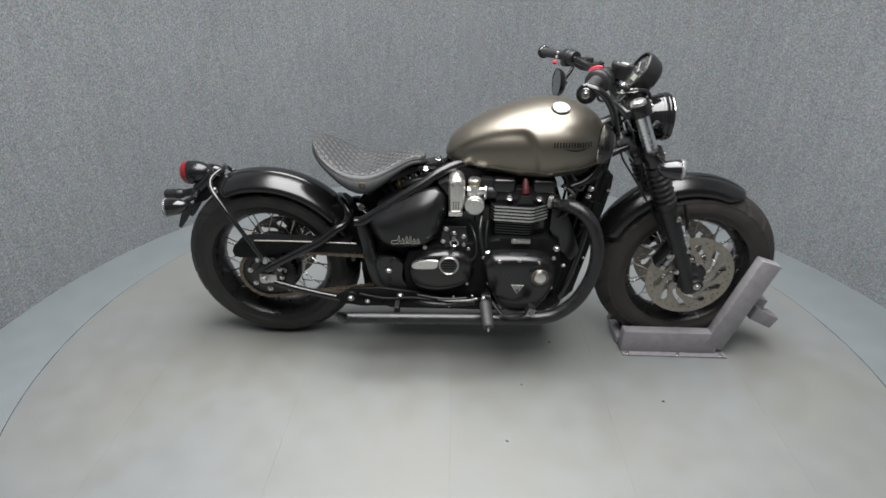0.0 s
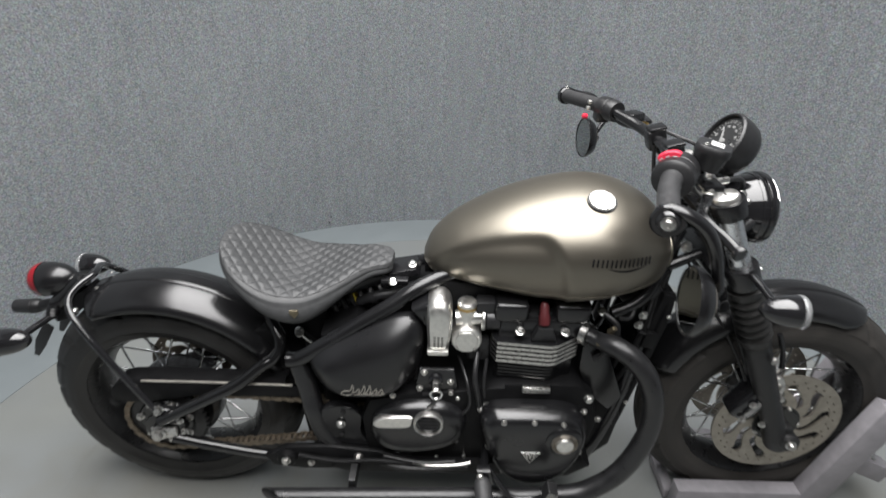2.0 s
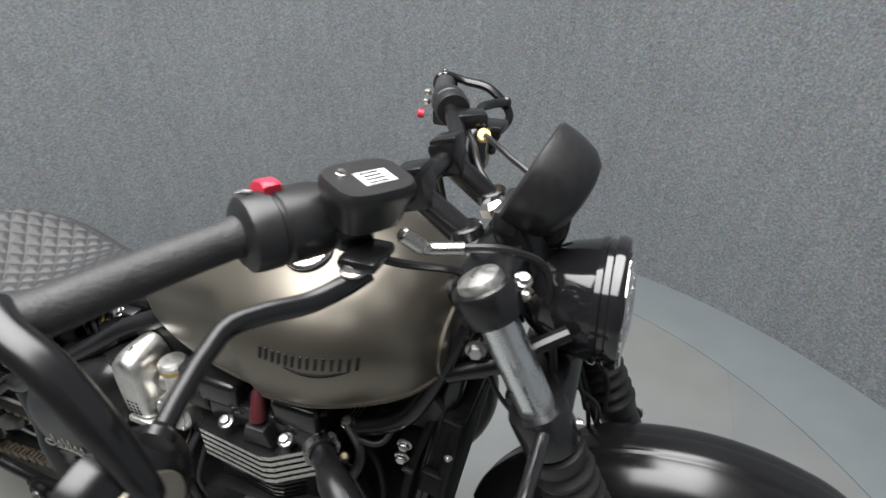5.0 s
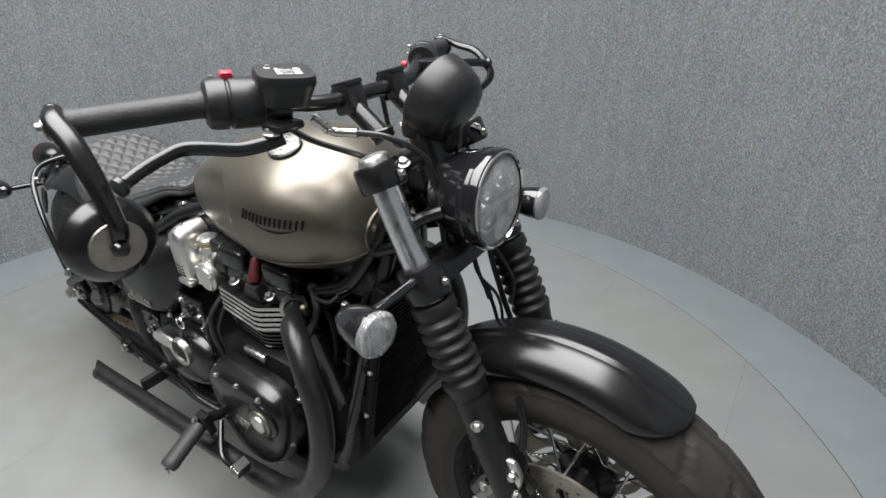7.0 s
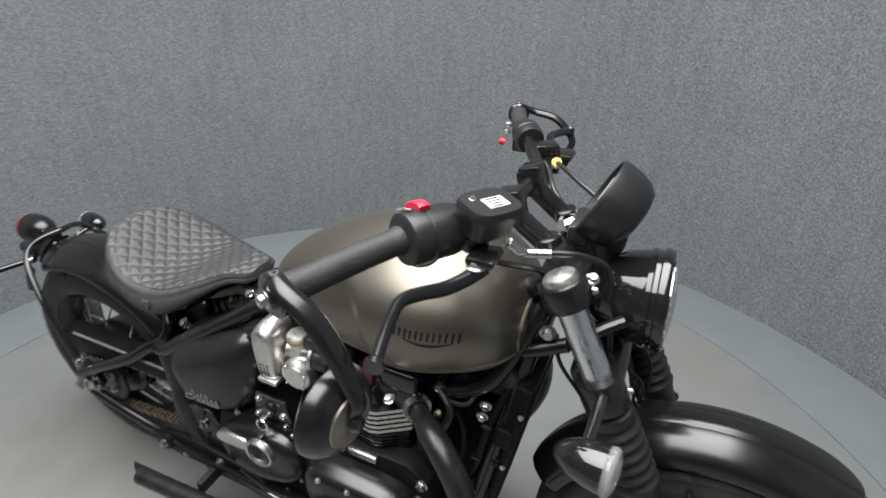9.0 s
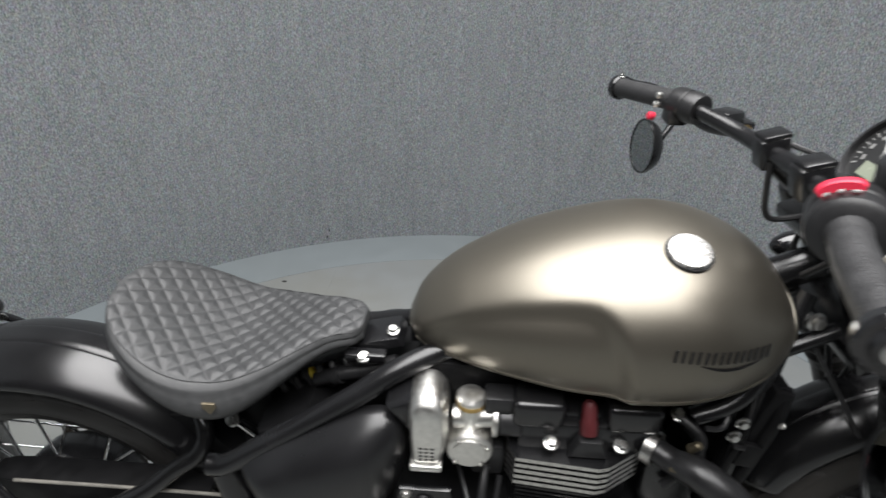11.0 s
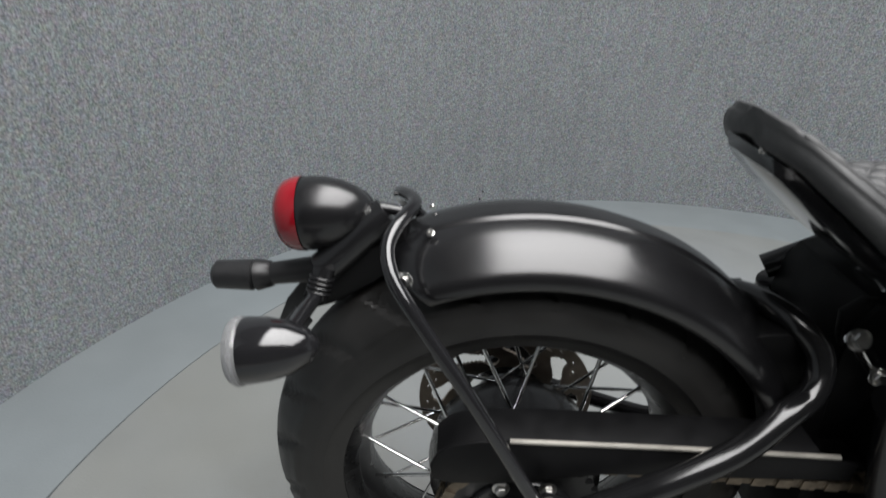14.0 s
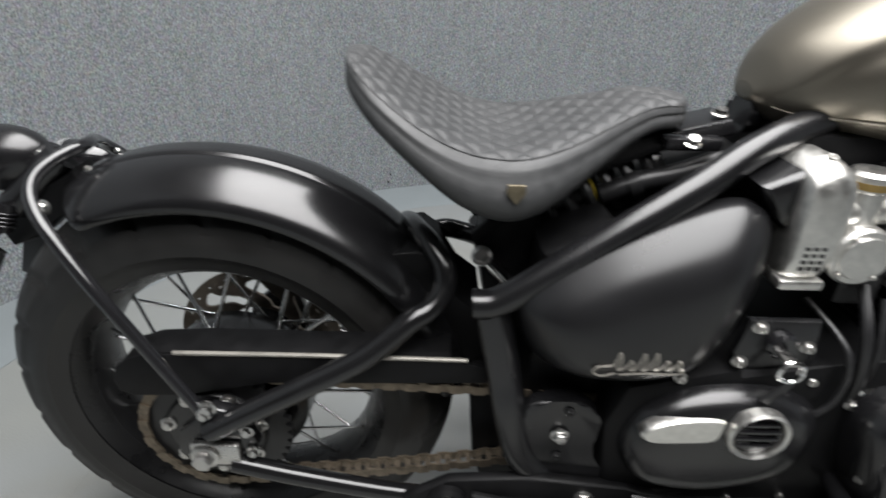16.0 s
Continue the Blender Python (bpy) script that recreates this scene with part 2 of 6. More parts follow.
def box(bm, centre, size, rot=None, bevel=0.0, seg=2):
    m = Matrix.Translation(centre)
    if rot is not None:
        m = m @ (rot if len(rot) == 4 else rot.to_4x4())
    r = bmesh.ops.create_cube(bm, size=1.0, matrix=m @ Matrix.Diagonal((*size, 1)))
    if bevel:
        edges = list({e for v in r["verts"] for e in v.link_edges})
        bmesh.ops.bevel(bm, geom=edges, offset=bevel, segments=seg, profile=0.5, affect="EDGES")
    return bm


def lathe(bm, profile, origin=(0, 0, 0), axis=(0, 0, 1), seg=32, closed=False, scale=(1, 1)):
    """Turns (radius, height) points round an axis. closed: the profile is a loop."""
    f, o = frame_of(axis), Vector(origin)
    rings = []
    for r, z in profile:
        if r < 1e-6:
            rings.append([bm.verts.new(o + f @ Vector((0, 0, z)))])
        else:
            rings.append([bm.verts.new(o + f @ Vector((r * scale[0] * math.cos(a), r * scale[1] * math.sin(a), z))) for a in [2 * math.pi * i / seg for i in range(seg)]])
    pairs = list(zip(rings, rings[1:])) + ([(rings[-1], rings[0])] if closed else [])
    for a, b in pairs:
        for i in range(seg):
            j = (i + 1) % seg
            vs = [a[i % len(a)], a[j % len(a)], b[j % len(b)], b[i % len(b)]]
            vs = [v for k, v in enumerate(vs) if v not in vs[:k]]
            if len(vs) > 2:
                bm.faces.new(vs)
    return bm


def cyl(bm, p0, p1, r0, r1=None, seg=20, bev=0.0):
    p0, p1 = Vector(p0), Vector(p1)
    r1 = r0 if r1 is None else r1
    length = (p1 - p0).length
    if bev:
        prof = [(0, 0), (r0 - bev, 0), (r0, bev), (r1, length - bev), (r1 - bev, length), (0, length)]
    else:
        prof = [(0, 0), (r0, 0), (r1, length), (0, length)]
    return lathe(bm, prof, p0, p1 - p0, seg)


def spline(pts, n=8):
    """Catmull-Rom through the points."""
    pts = [Vector(p) for p in pts]
    if len(pts) < 3:
        return pts
    out = []
    for i in range(len(pts) - 1):
        p0, p1, p2, p3 = pts[max(i - 1, 0)], pts[i], pts[i + 1], pts[min(i + 2, len(pts) - 1)]
        for k in range(n):
            t = k / n
            out.append(0.5 * (2 * p1 + (p2 - p0) * t + (2 * p0 - 5 * p1 + 4 * p2 - p3) * t * t + (3 * p1 - p0 - 3 * p2 + p3) * t ** 3))
    return out + [pts[-1]]


def tube(bm, pts, r, seg=12, n=8, cap=True, smooth_path=True, flat=1.0):
    """A swept tube. r: a radius, or a function of 0..1."""
    path = spline(pts, n) if smooth_path else [Vector(p) for p in pts]
    up, rings = None, []
    for i, p in enumerate(path):
        d = (path[min(i + 1, len(path) - 1)] - path[max(i - 1, 0)]).normalized()
        if up is None:
            up = d.orthogonal().normalized() if abs(d.z) > 0.95 else (Vector((0, 0, 1)) - d * d.z).normalized()
        else:
            up = (up - d * up.dot(d)).normalized()
        side = d.cross(up)
        rad = r(i / (len(path) - 1)) if callable(r) else r
        rings.append([bm.verts.new(p + rad * (math.cos(a) * side + flat * math.sin(a) * up)) for a in [2 * math.pi * k / seg for k in range(seg)]])
    for a, b in zip(rings, rings[1:]):
        for k in range(seg):
            bm.faces.new((a[k], a[(k + 1) % seg], b[(k + 1) % seg], b[k]))
    if cap:
        bm.faces.new(rings[0])
        bm.faces.new(rings[-1])
    return bm


def loft(bm, rings, cap=True, closed=True):
    rows = [[bm.verts.new(p) for p in ring] for ring in rings]
    for a, b in zip(rows, rows[1:]):
        k = len(a)
        for i in range(k if closed else k - 1):
            bm.faces.new((a[i], a[(i + 1) % k], b[(i + 1) % k], b[i]))
    if cap and closed:
        bm.faces.new(rows[0])
        bm.faces.new(rows[-1])
    return bm


def prism(bm, outline, y0, y1, bevel=0.0, seg=2, round_n=0):
    """Extrudes an outline of (x, z) points from y0 to y1. round_n: smooths the outline."""
    if round_n:
        loop = outline
        pts = []
        k = len(loop)
        for i in range(k):
            p0, p1, p2, p3 = (Vector(loop[(i + j - 1) % k]) for j in range(4))
            for q in range(round_n):
                t = q / round_n
                pts.append(0.5 * (2 * p1 + (p2 - p0) * t + (2 * p0 - 5 * p1 + 4 * p2 - p3) * t * t + (3 * p1 - p0 - 3 * p2 + p3) * t ** 3))
        outline = [(p.x, p.y) for p in pts]
    a = [bm.verts.new((x, y0, z)) for x, z in outline]
    b = [bm.verts.new((x, y1, z)) for x, z in outline]
    k = len(a)
    fa, fb = bm.faces.new(a), bm.faces.new(b)
    for i in range(k):
        bm.faces.new((a[i], a[(i + 1) % k], b[(i + 1) % k], b[i]))
    if bevel:
        edges = list(fa.edges) + list(fb.edges)
        bmesh.ops.bevel(bm, geom=edges, offset=bevel, segments=seg, profile=0.5, affect="EDGES")
    return bm


def smooth_table(table, x):
    """Monotone-ish cubic through a table of (x, value)."""
    xs, vs = [a for a, _ in table], [b for _, b in table]
    if x <= xs[0]:
        return vs[0]
    if x >= xs[-1]:
        return vs[-1]
    i = max(k for k in range(len(xs) - 1) if xs[k] <= x)

    def slope(k):
        if k == 0:
            return (vs[1] - vs[0]) / (xs[1] - xs[0])
        if k == len(xs) - 1:
            return (vs[-1] - vs[-2]) / (xs[-1] - xs[-2])
        return (vs[k + 1] - vs[k - 1]) / (xs[k + 1] - xs[k - 1])

    h = xs[i + 1] - xs[i]
    t = (x - xs[i]) / h
    return (2 * t ** 3 - 3 * t * t + 1) * vs[i] + (t ** 3 - 2 * t * t + t) * h * slope(i) + (-2 * t ** 3 + 3 * t * t) * vs[i + 1] + (t ** 3 - t * t) * h * slope(i + 1)


def step(x):
    x = min(1.0, max(0.0, x))
    return x * x * (3 - 2 * x)


SHARED = {}


def bolt(parent, at, d=(0, -1, 0), r=0.007, mat=None, kind="hex", name="bolt"):
    """A bolt head with washer and socket, on shared mesh data."""
    mat = BOLT if mat is None or mat is CHROME else mat
    r *= 0.86
    key = (kind, mat.name)
    if key not in SHARED:
        bm = bmesh.new()
        lathe(bm, [(0, 0), (1.45, 0), (1.45, 0.25), (1.3, 0.35), (0, 0.35)], seg=18)
        if kind == "hex":
            lathe(bm, [(0, 0.3), (1.05, 0.3), (1.05, 1.0), (0.85, 1.2), (0, 1.25)], seg=6)
        else:
            lathe(bm, [(0, 0.3), (1.0, 0.3), (1.0, 1.0), (0.9, 1.15), (0.5, 1.15), (0.45, 0.7), (0, 0.7)], seg=16)
        me = bpy.data.meshes.new(name)
        bmesh.ops.recalc_face_normals(bm, faces=bm.faces)
        bm.to_mesh(me)
        bm.free()
        me.materials.append(mat)
        me.polygons.foreach_set("use_smooth", [True] * len(me.polygons))
        me.set_sharp_from_angle(angle=radians(35))
        SHARED[key] = me
    ob = new(name, SHARED[key])
    ob.parent = parent
    ob.matrix_basis = Matrix.Translation(at) @ frame_of(d).to_4x4() @ Matrix.Diagonal((r, r, r, 1))
    return ob


# ---- the place ----
CX, CY, WALL_R, DECK_R = 0.731, -0.202, 1.842, 1.498
DX, DY = 0.693, -0.094


def arc_wall(name, r, thick, a0, a1, z0, z1, mat, n=96):
    bm = bmesh.new()
    rings = []
    for i in range(n + 1):
        a = radians(a0 + (a1 - a0) * i / n)
        c, s = math.cos(a), math.sin(a)
        rings.append([(CX + q * c, CY + q * s, z) for q, z in ((r, z0), (r, z1), (r + thick, z1), (r + thick, z0))])
    loft(bm, rings)
    return part(name, bm, mat, sharp=20)


backdrop = tagged(arc_wall("wall_backdrop", WALL_R, 0.04, -28, 208, -0.02, 2.5, CARPET), "curved studio wall covered in mottled grey-blue felt carpet", "wall", kind="structure")
bm = bmesh.new()
rings = []
for i in range(161):
    a = 2 * math.pi * i / 160
    c, s = math.cos(a), math.sin(a)
    inner, outer = (DX + (DECK_R + 0.005) * c, DY + (DECK_R + 0.005) * s), (CX + (WALL_R + 0.03) * c, CY + (WALL_R + 0.03) * s)
    rings.append([(*inner, -0.05), (*inner, -0.002), (*outer, -0.002), (*outer, -0.05)])
loft(bm, rings, cap=False)
bmesh.ops.remove_doubles(bm, verts=bm.verts, dist=1e-5)
tagged(part("floor_ring", bm, RING, sharp=25), "blue-grey painted fixed floor ring round the turntable", "floor", kind="structure")
bm = bmesh.new()
lathe(bm, [(0, -0.06), (DECK_R - 0.01, -0.06), (DECK_R - 0.01, -0.012), (0, -0.012)], (DX, DY, 0), seg=128)
deck = tagged(part("turntable_floor", bm, JOINT, sharp=25), "round turntable deck of grey painted boards with thin dark joints", "floor", kind="structure")
SEAMS = [-2.0, -0.37, 0.14, 0.655, 1.175, 1.69, 4.0]
for x0, x1 in zip(SEAMS, SEAMS[1:]):
    lo, hi = max(x0 + 0.00014, DX - DECK_R + 0.002), min(x1 - 0.00014, DX + DECK_R - 0.002)
    n = 24
    xs = [lo + (hi - lo) * i / n for i in range(n + 1)]
    half = [math.sqrt(max(0.0, DECK_R ** 2 - (x - DX) ** 2)) for x in xs]
    outline = [(x, DY + h) for x, h in zip(xs, half)] + [(x, DY - h) for x, h in zip(reversed(xs), reversed(half)) if h > 1e-4]
    bm = bmesh.new()
    top = [bm.verts.new((x, y, 0.0)) for x, y in outline]
    low = [bm.verts.new((x, y, -0.012)) for x, y in outline]
    bm.faces.new(top)
    bm.faces.new(low)
    for i in range(len(top)):
        j = (i + 1) % len(top)
        bm.faces.new((top[i], top[j], low[j], low[i]))
    bmesh.ops.remove_doubles(bm, verts=bm.verts, dist=1e-5)
    part("board", bm, DECK, deck, sharp=30)
bm = bmesh.new()
box(bm, (0.75, -1.2, -0.08), (9, 8, 0.06))
tagged(part("floor", bm, CONCRETE), "plain concrete workshop floor outside the turntable", "floor", kind="structure")
# added room shell, never in view; its grey keeps the bounced fill low
for nm, c, s in (("wall_south", (0.75, -4.6, 1.45), (8.2, 0.1, 3.0)), ("wall_north", (0.75, 2.4, 1.45), (8.2, 0.1, 3.0)), ("wall_west", (-3.4, -1.1, 1.45), (0.1, 7.1, 3.0)), ("wall_east", (4.9, -1.1, 1.45), (0.1, 7.1, 3.0)), ("ceiling", (0.75, -1.1, 2.98), (8.4, 7.2, 0.06))):
    bm = bmesh.new()
    box(bm, c, s)
    tagged(part(nm, bm, WHITE), "unseen room surface, grey set to limit bounced light" if nm != "ceiling" else "unseen ceiling, grey set to limit bounced light", "ceiling" if nm == "ceiling" else "wall", kind="structure")
for eye, sx, sy, watts in LAMPS:
    bm = bmesh.new()
    for ox, oy, wx, wy in ((0, sy / 2 + 0.02, sx + 0.08, 0.03), (0, -sy / 2 - 0.02, sx + 0.08, 0.03), (sx / 2 + 0.02, 0, 0.03, sy), (-sx / 2 - 0.02, 0, 0.03, sy)):
        box(bm, (eye[0] + ox, eye[1] + oy, 2.75), (wx, wy, 0.08))
    box(bm, (eye[0], eye[1], 2.87), (sx + 0.08, sy + 0.07, 0.15))
    tagged(part("ceiling_light", bm, WHITE), "large framed soft panel light fixed to the ceiling", "ceiling light", group="ceiling lights")
for nm, x, y, z, s in (("speck", -0.050, 1.166, 0.0, 0.011), ("speck", 0.90, -0.30, 0.0, 0.004), ("speck", 1.37, -0.36, 0.0, 0.006), ("speck", 1.03, -0.06, 0.0, 0.006), ("speck", 0.83, -0.55, 0.0, 0.005)):
    bm = bmesh.new()
    lathe(bm, [(0, 0.002), (s * 0.6, 0.002), (s, 0.0)], (x, y, z + 0.0005), seg=9, scale=(1.0, 0.6))
    tagged(part("debris_chip", bm, SEAM), "small dark chip of dirt lying on the deck", "debris", group="dirt chips")
for x, z in ((0.056, 0.062), (0.045, 0.030)):
    bm = bmesh.new()
    y = CY + math.sqrt(WALL_R ** 2 - (x - CX) ** 2)
    lathe(bm, [(0, 0.004), (0.004, 0.003), (0.007, -0.001)], (x, y, z), (CX - x, CY - y, 0), seg=8, scale=(0.5, 1.0))
    tagged(part("debris_chip", bm, SEAM), "small dark fleck caught in the wall carpet", "debris", group="dirt chips")

# ---- the motorcycle ----
bike = tagged(empty("motorcycle"), "matt bronze-grey and black motorcycle, quilted solo seat, in a chock", "motorcycle")
RX, RZ, RR = -0.003, 0.311, 0.311
FX, FZ, FR = 1.485, 0.326, 0.318


def tyre_mesh(cx, cz, radius, half, rim_r, nseg=264, style=0):
    """A tyre of round section with cut tread grooves."""
    bm = bmesh.new()
    prof = []
    n = 56
    height = radius - rim_r
    for i in range(n + 1):
        a = math.pi * (i / n)
        y = half * math.cos(a)
        q = math.sin(a)
        r = rim_r + height * (q ** 0.80 if q > 0 else 0)
        ridge = 0.0028 * (step((r - rim_r - 0.016) / 0.003) - step((r - rim_r - 0.024) / 0.003)) + 0.0022 * (step((r - radius + 0.043) / 0.002) - step((r - radius + 0.036) / 0.008))
        y += math.copysign(ridge, y)
        prof.append((max(r, rim_r), y * (1.0 if q > 0.25 else 0.82 + 0.18 * q / 0.25)))
    rings = []
    for k in range(nseg):
        th = 2 * math.pi * k / nseg
        ring = []
        for r, y in prof:
            v = y / half
            d = 0.0
            if r > radius - 0.045:
                ph = th * 22 / (2 * math.pi) + (0.9 if style == 0 else 0.7) * abs(v) + (0.5 if v > 0 else 0)
                u = ph % 1.0
                if 0.28 < abs(v) < 0.9 and u < 0.17:
                    d = 0.0045
                if style == 1 and abs(abs(v) - 0.16) < 0.05:
                    d = 0.004
            rr = r - d
            ring.append((cx + rr * math.cos(th), y, cz + rr * math.sin(th)))
        rings.append(ring)
    rings.append(rings[0])
    loft(bm, rings, cap=False, closed=False)
    bmesh.ops.remove_doubles(bm, verts=bm.verts, dist=1e-6)
    return bm


def wheel(name, cx, cz, radius, half, label):
    rim_r = 0.219
    axis = (0, 1, 0)
    bm = bmesh.new()
    lathe(bm, [(0.012, -0.085), (0.05, -0.085), (0.056, -0.07), (0.056, -0.06), (0.032, -0.05), (0.03, 0), (0.032, 0.05), (0.056, 0.06), (0.056, 0.07), (0.05, 0.085), (0.012, 0.085)], (cx, 0, cz), axis, 36, closed=True)
    if name == "rear_wheel":
        lathe(bm, [(0.02, -0.066), (0.096, -0.066), (0.107, -0.056), (0.110, -0.02), (0.105, 0.012), (0.088, 0.03), (0.03, 0.034)], (cx, 0, cz), axis, 40)
    w = part(name, bm, SATIN, bike, label)
    part("tyre", tyre_mesh(cx, cz, radius, half, rim_r - 0.004, style=0 if name == "rear_wheel" else 1), RUBBER if name == "rear_wheel" else DUSTY, w, "black road tyre with cut tread grooves", sharp=28)
    bm = bmesh.new()
    hw = half * 0.80
    lathe(bm, [(rim_r + 0.007, -hw), (rim_r + 0.009, -hw + 0.004), (rim_r - 0.004, -hw + 0.009), (rim_r - 0.012, -hw + 0.018), (rim_r - 0.020, -hw + 0.022), (rim_r - 0.026, -0.01), (rim_r - 0.026, 0.01), (rim_r - 0.020, hw - 0.022), (rim_r - 0.012, hw - 0.018), (rim_r - 0.004, hw - 0.009), (rim_r + 0.009, hw - 0.004), (rim_r + 0.007, hw), (rim_r - 0.004, hw - 0.001), (rim_r - 0.016, hw - 0.014), (rim_r - 0.030, 0.014), (rim_r - 0.030, -0.014), (rim_r - 0.016, -hw + 0.014), (rim_r - 0.004, -hw + 0.001)], (cx, 0, cz), axis, 96, closed=True)
    part("rim", bm, RIM, w, "satin black spoked rim")
    return w


def spokes(w, cx, cz, count=32):
    """Crossed wire spokes from hub flanges to the rim."""
    bm = bmesh.new()
    cyl(bm, (0, 0, 0), (0, 0, 1), 1, seg=6)
    me = bpy.data.meshes.new("spoke")
    bm.to_mesh(me)
    bm.free()
    me.materials.append(CHROME)
    me.polygons.foreach_set("use_smooth", [True] * len(me.polygons))
    for i in range(count):
        side = -1 if i % 2 else 1
        lead = 0.62 if (i // 2) % 2 else -0.62
        a = 2 * math.pi * i / count + 0.11
        p0 = Vector((cx + 0.054 * math.cos(a + lead), side * 0.064, cz + 0.054 * math.sin(a + lead)))
        p1 = Vector((cx + 0.196 * math.cos(a), side * 0.012, cz + 0.196 * math.sin(a)))
        ob = new("spoke", me)
        ob.parent = w
        ob.matrix_basis = Matrix.Translation(p0) @ frame_of(p1 - p0).to_4x4() @ Matrix.Diagonal((0.0025, 0.0025, (p1 - p0).length, 1))


def slotted_disc(cx, y, cz, r_in, r_out, slots, swirl, thick=0.005):
    """A brake disc with swirled slots and a row of small holes."""
    bm = bmesh.new()
    nt_, nr = 300, 26
    grid = [[bm.verts.new((cx + (r_in + (r_out - r_in) * j / nr) * math.cos(2 * math.pi * i / nt_), y, cz + (r_in + (r_out - r_in) * j / nr) * math.sin(2 * math.pi * i / nt_))) for j in range(nr + 1)] for i in range(nt_)]
    for i in range(nt_):
        for j in range(nr):
            q = (j + 0.5) / nr
            th = (i + 0.5) / nt_
            u = (th * slots + swirl * q + 0.16 * math.sin(2 * math.pi * q * 1.35)) % 1.0
            cut = 0.06 < q < 0.74 and abs(u - 0.5) < 0.24 * math.sin(math.pi * (q - 0.06) / 0.68) ** 0.5
            u2 = (th * slots * 3) % 1.0
            hole = (j == 21 and abs(u2 - 0.5) < 0.13) or (j == 18 and abs(((th * slots * 3 + 0.5) % 1.0) - 0.5) < 0.13)
            if not (cut or hole):
                bm.faces.new((grid[i][j], grid[(i + 1) % nt_][j], grid[(i + 1) % nt_][j + 1], grid[i][j + 1]))
    bmesh.ops.delete(bm, geom=[v for v in bm.verts if not v.link_faces], context="VERTS")
    bmesh.ops.solidify(bm, geom=bm.faces[:], thickness=thick)
    return bm


rear = wheel("rear_wheel", RX, RZ, RR, 0.074, "black spoked rear wheel")
spokes(rear, RX, RZ)
front = wheel("front_wheel", FX, FZ, FR, 0.066, "black spoked front wheel held in a chock")
spokes(front, FX, FZ)
for y in (-0.075, 0.075):
    part("brake_disc", slotted_disc(FX, y, FZ, 0.05, 0.152, 10, -1.3), DISC, front, "slotted steel brake disc", sharp=30)
    bm = bmesh.new()
    lathe(bm, [(0.03, -0.006), (0.056, -0.006), (0.06, 0), (0.056, 0.006), (0.03, 0.006)], (FX, y, FZ), (0, 1, 0), 32, closed=True)
    part("disc_carrier", bm, MATT, front)
    for i in range(5):
        a = 2 * math.pi * i / 5
        bolt(front, (FX + 0.052 * math.cos(a), y * 1.07, FZ + 0.052 * math.sin(a)), (0, math.copysign(1, y), 0), 0.005, STEEL, "socket", "disc_bolt")
part("brake_disc", slotted_disc(RX, 0.092, RZ, 0.06, 0.128, 8, -0.6), DARKDISC, rear, "slotted steel brake disc", sharp=30)
# sprocket
bm = bmesh.new()
teeth = 40
outline = []
for i in range(teeth * 4):
    a = 2 * math.pi * i / (teeth * 4)
    rr = 0.098 if i % 4 in (0, 1) else 0.091
    outline.append((RX + rr * math.cos(a), RZ + rr * math.sin(a)))
prism(bm, outline, -0.106, -0.099)
part("sprocket", bm, MATT, rear, "toothed rear sprocket", smooth=False)
bm = bmesh.new()
lathe(bm, [(0.02, -0.112), (0.062, -0.112), (0.066, -0.106), (0.066, -0.09), (0.02, -0.09)], (RX, 0, RZ), (0, 1, 0), 32)
part("sprocket_carrier", bm, SATIN, rear)
for i in range(7):
    a = radians(168.0 - 51.4 * i)
    bolt(rear, (RX + 0.061 * math.cos(a), -0.112, RZ + 0.061 * math.sin(a)), (0, -1, 0), 0.008, STEEL, name="sprocket_bolt")


# half cross-sections, from the skirt to the crown: share of the half width, height
REAR_SECTION = [(-1.0, -0.046), (-1.0, -0.036), (-0.985, -0.030), (-0.95, -0.0235), (-0.90, -0.018), (-0.80, -0.0085), (-0.70, -0.001), (-0.60, 0.005), (-0.50, 0.0098), (-0.42, 0.0124), (-0.35, 0.0145), (-0.29, 0.0160), (-0.262, 0.0164), (-0.252, 0.0168), (-0.222, 0.0194), (-0.19, 0.0203), (-0.10, 0.0207), (0, 0.0208)]
FRONT_SECTION = [(-1.0, -0.033), (-1.0, -0.0235), (-0.985, -0.0170), (-0.95, -0.0111), (-0.90, -0.0066), (-0.80, 0.0002), (-0.70, 0.0058), (-0.60, 0.0102), (-0.50, 0.0135), (-0.40, 0.0155), (-0.30, 0.0163), (-0.262, 0.0166), (-0.252, 0.0170), (-0.222, 0.0194), (-0.19, 0.0203), (-0.10, 0.0207), (0, 0.0208)]


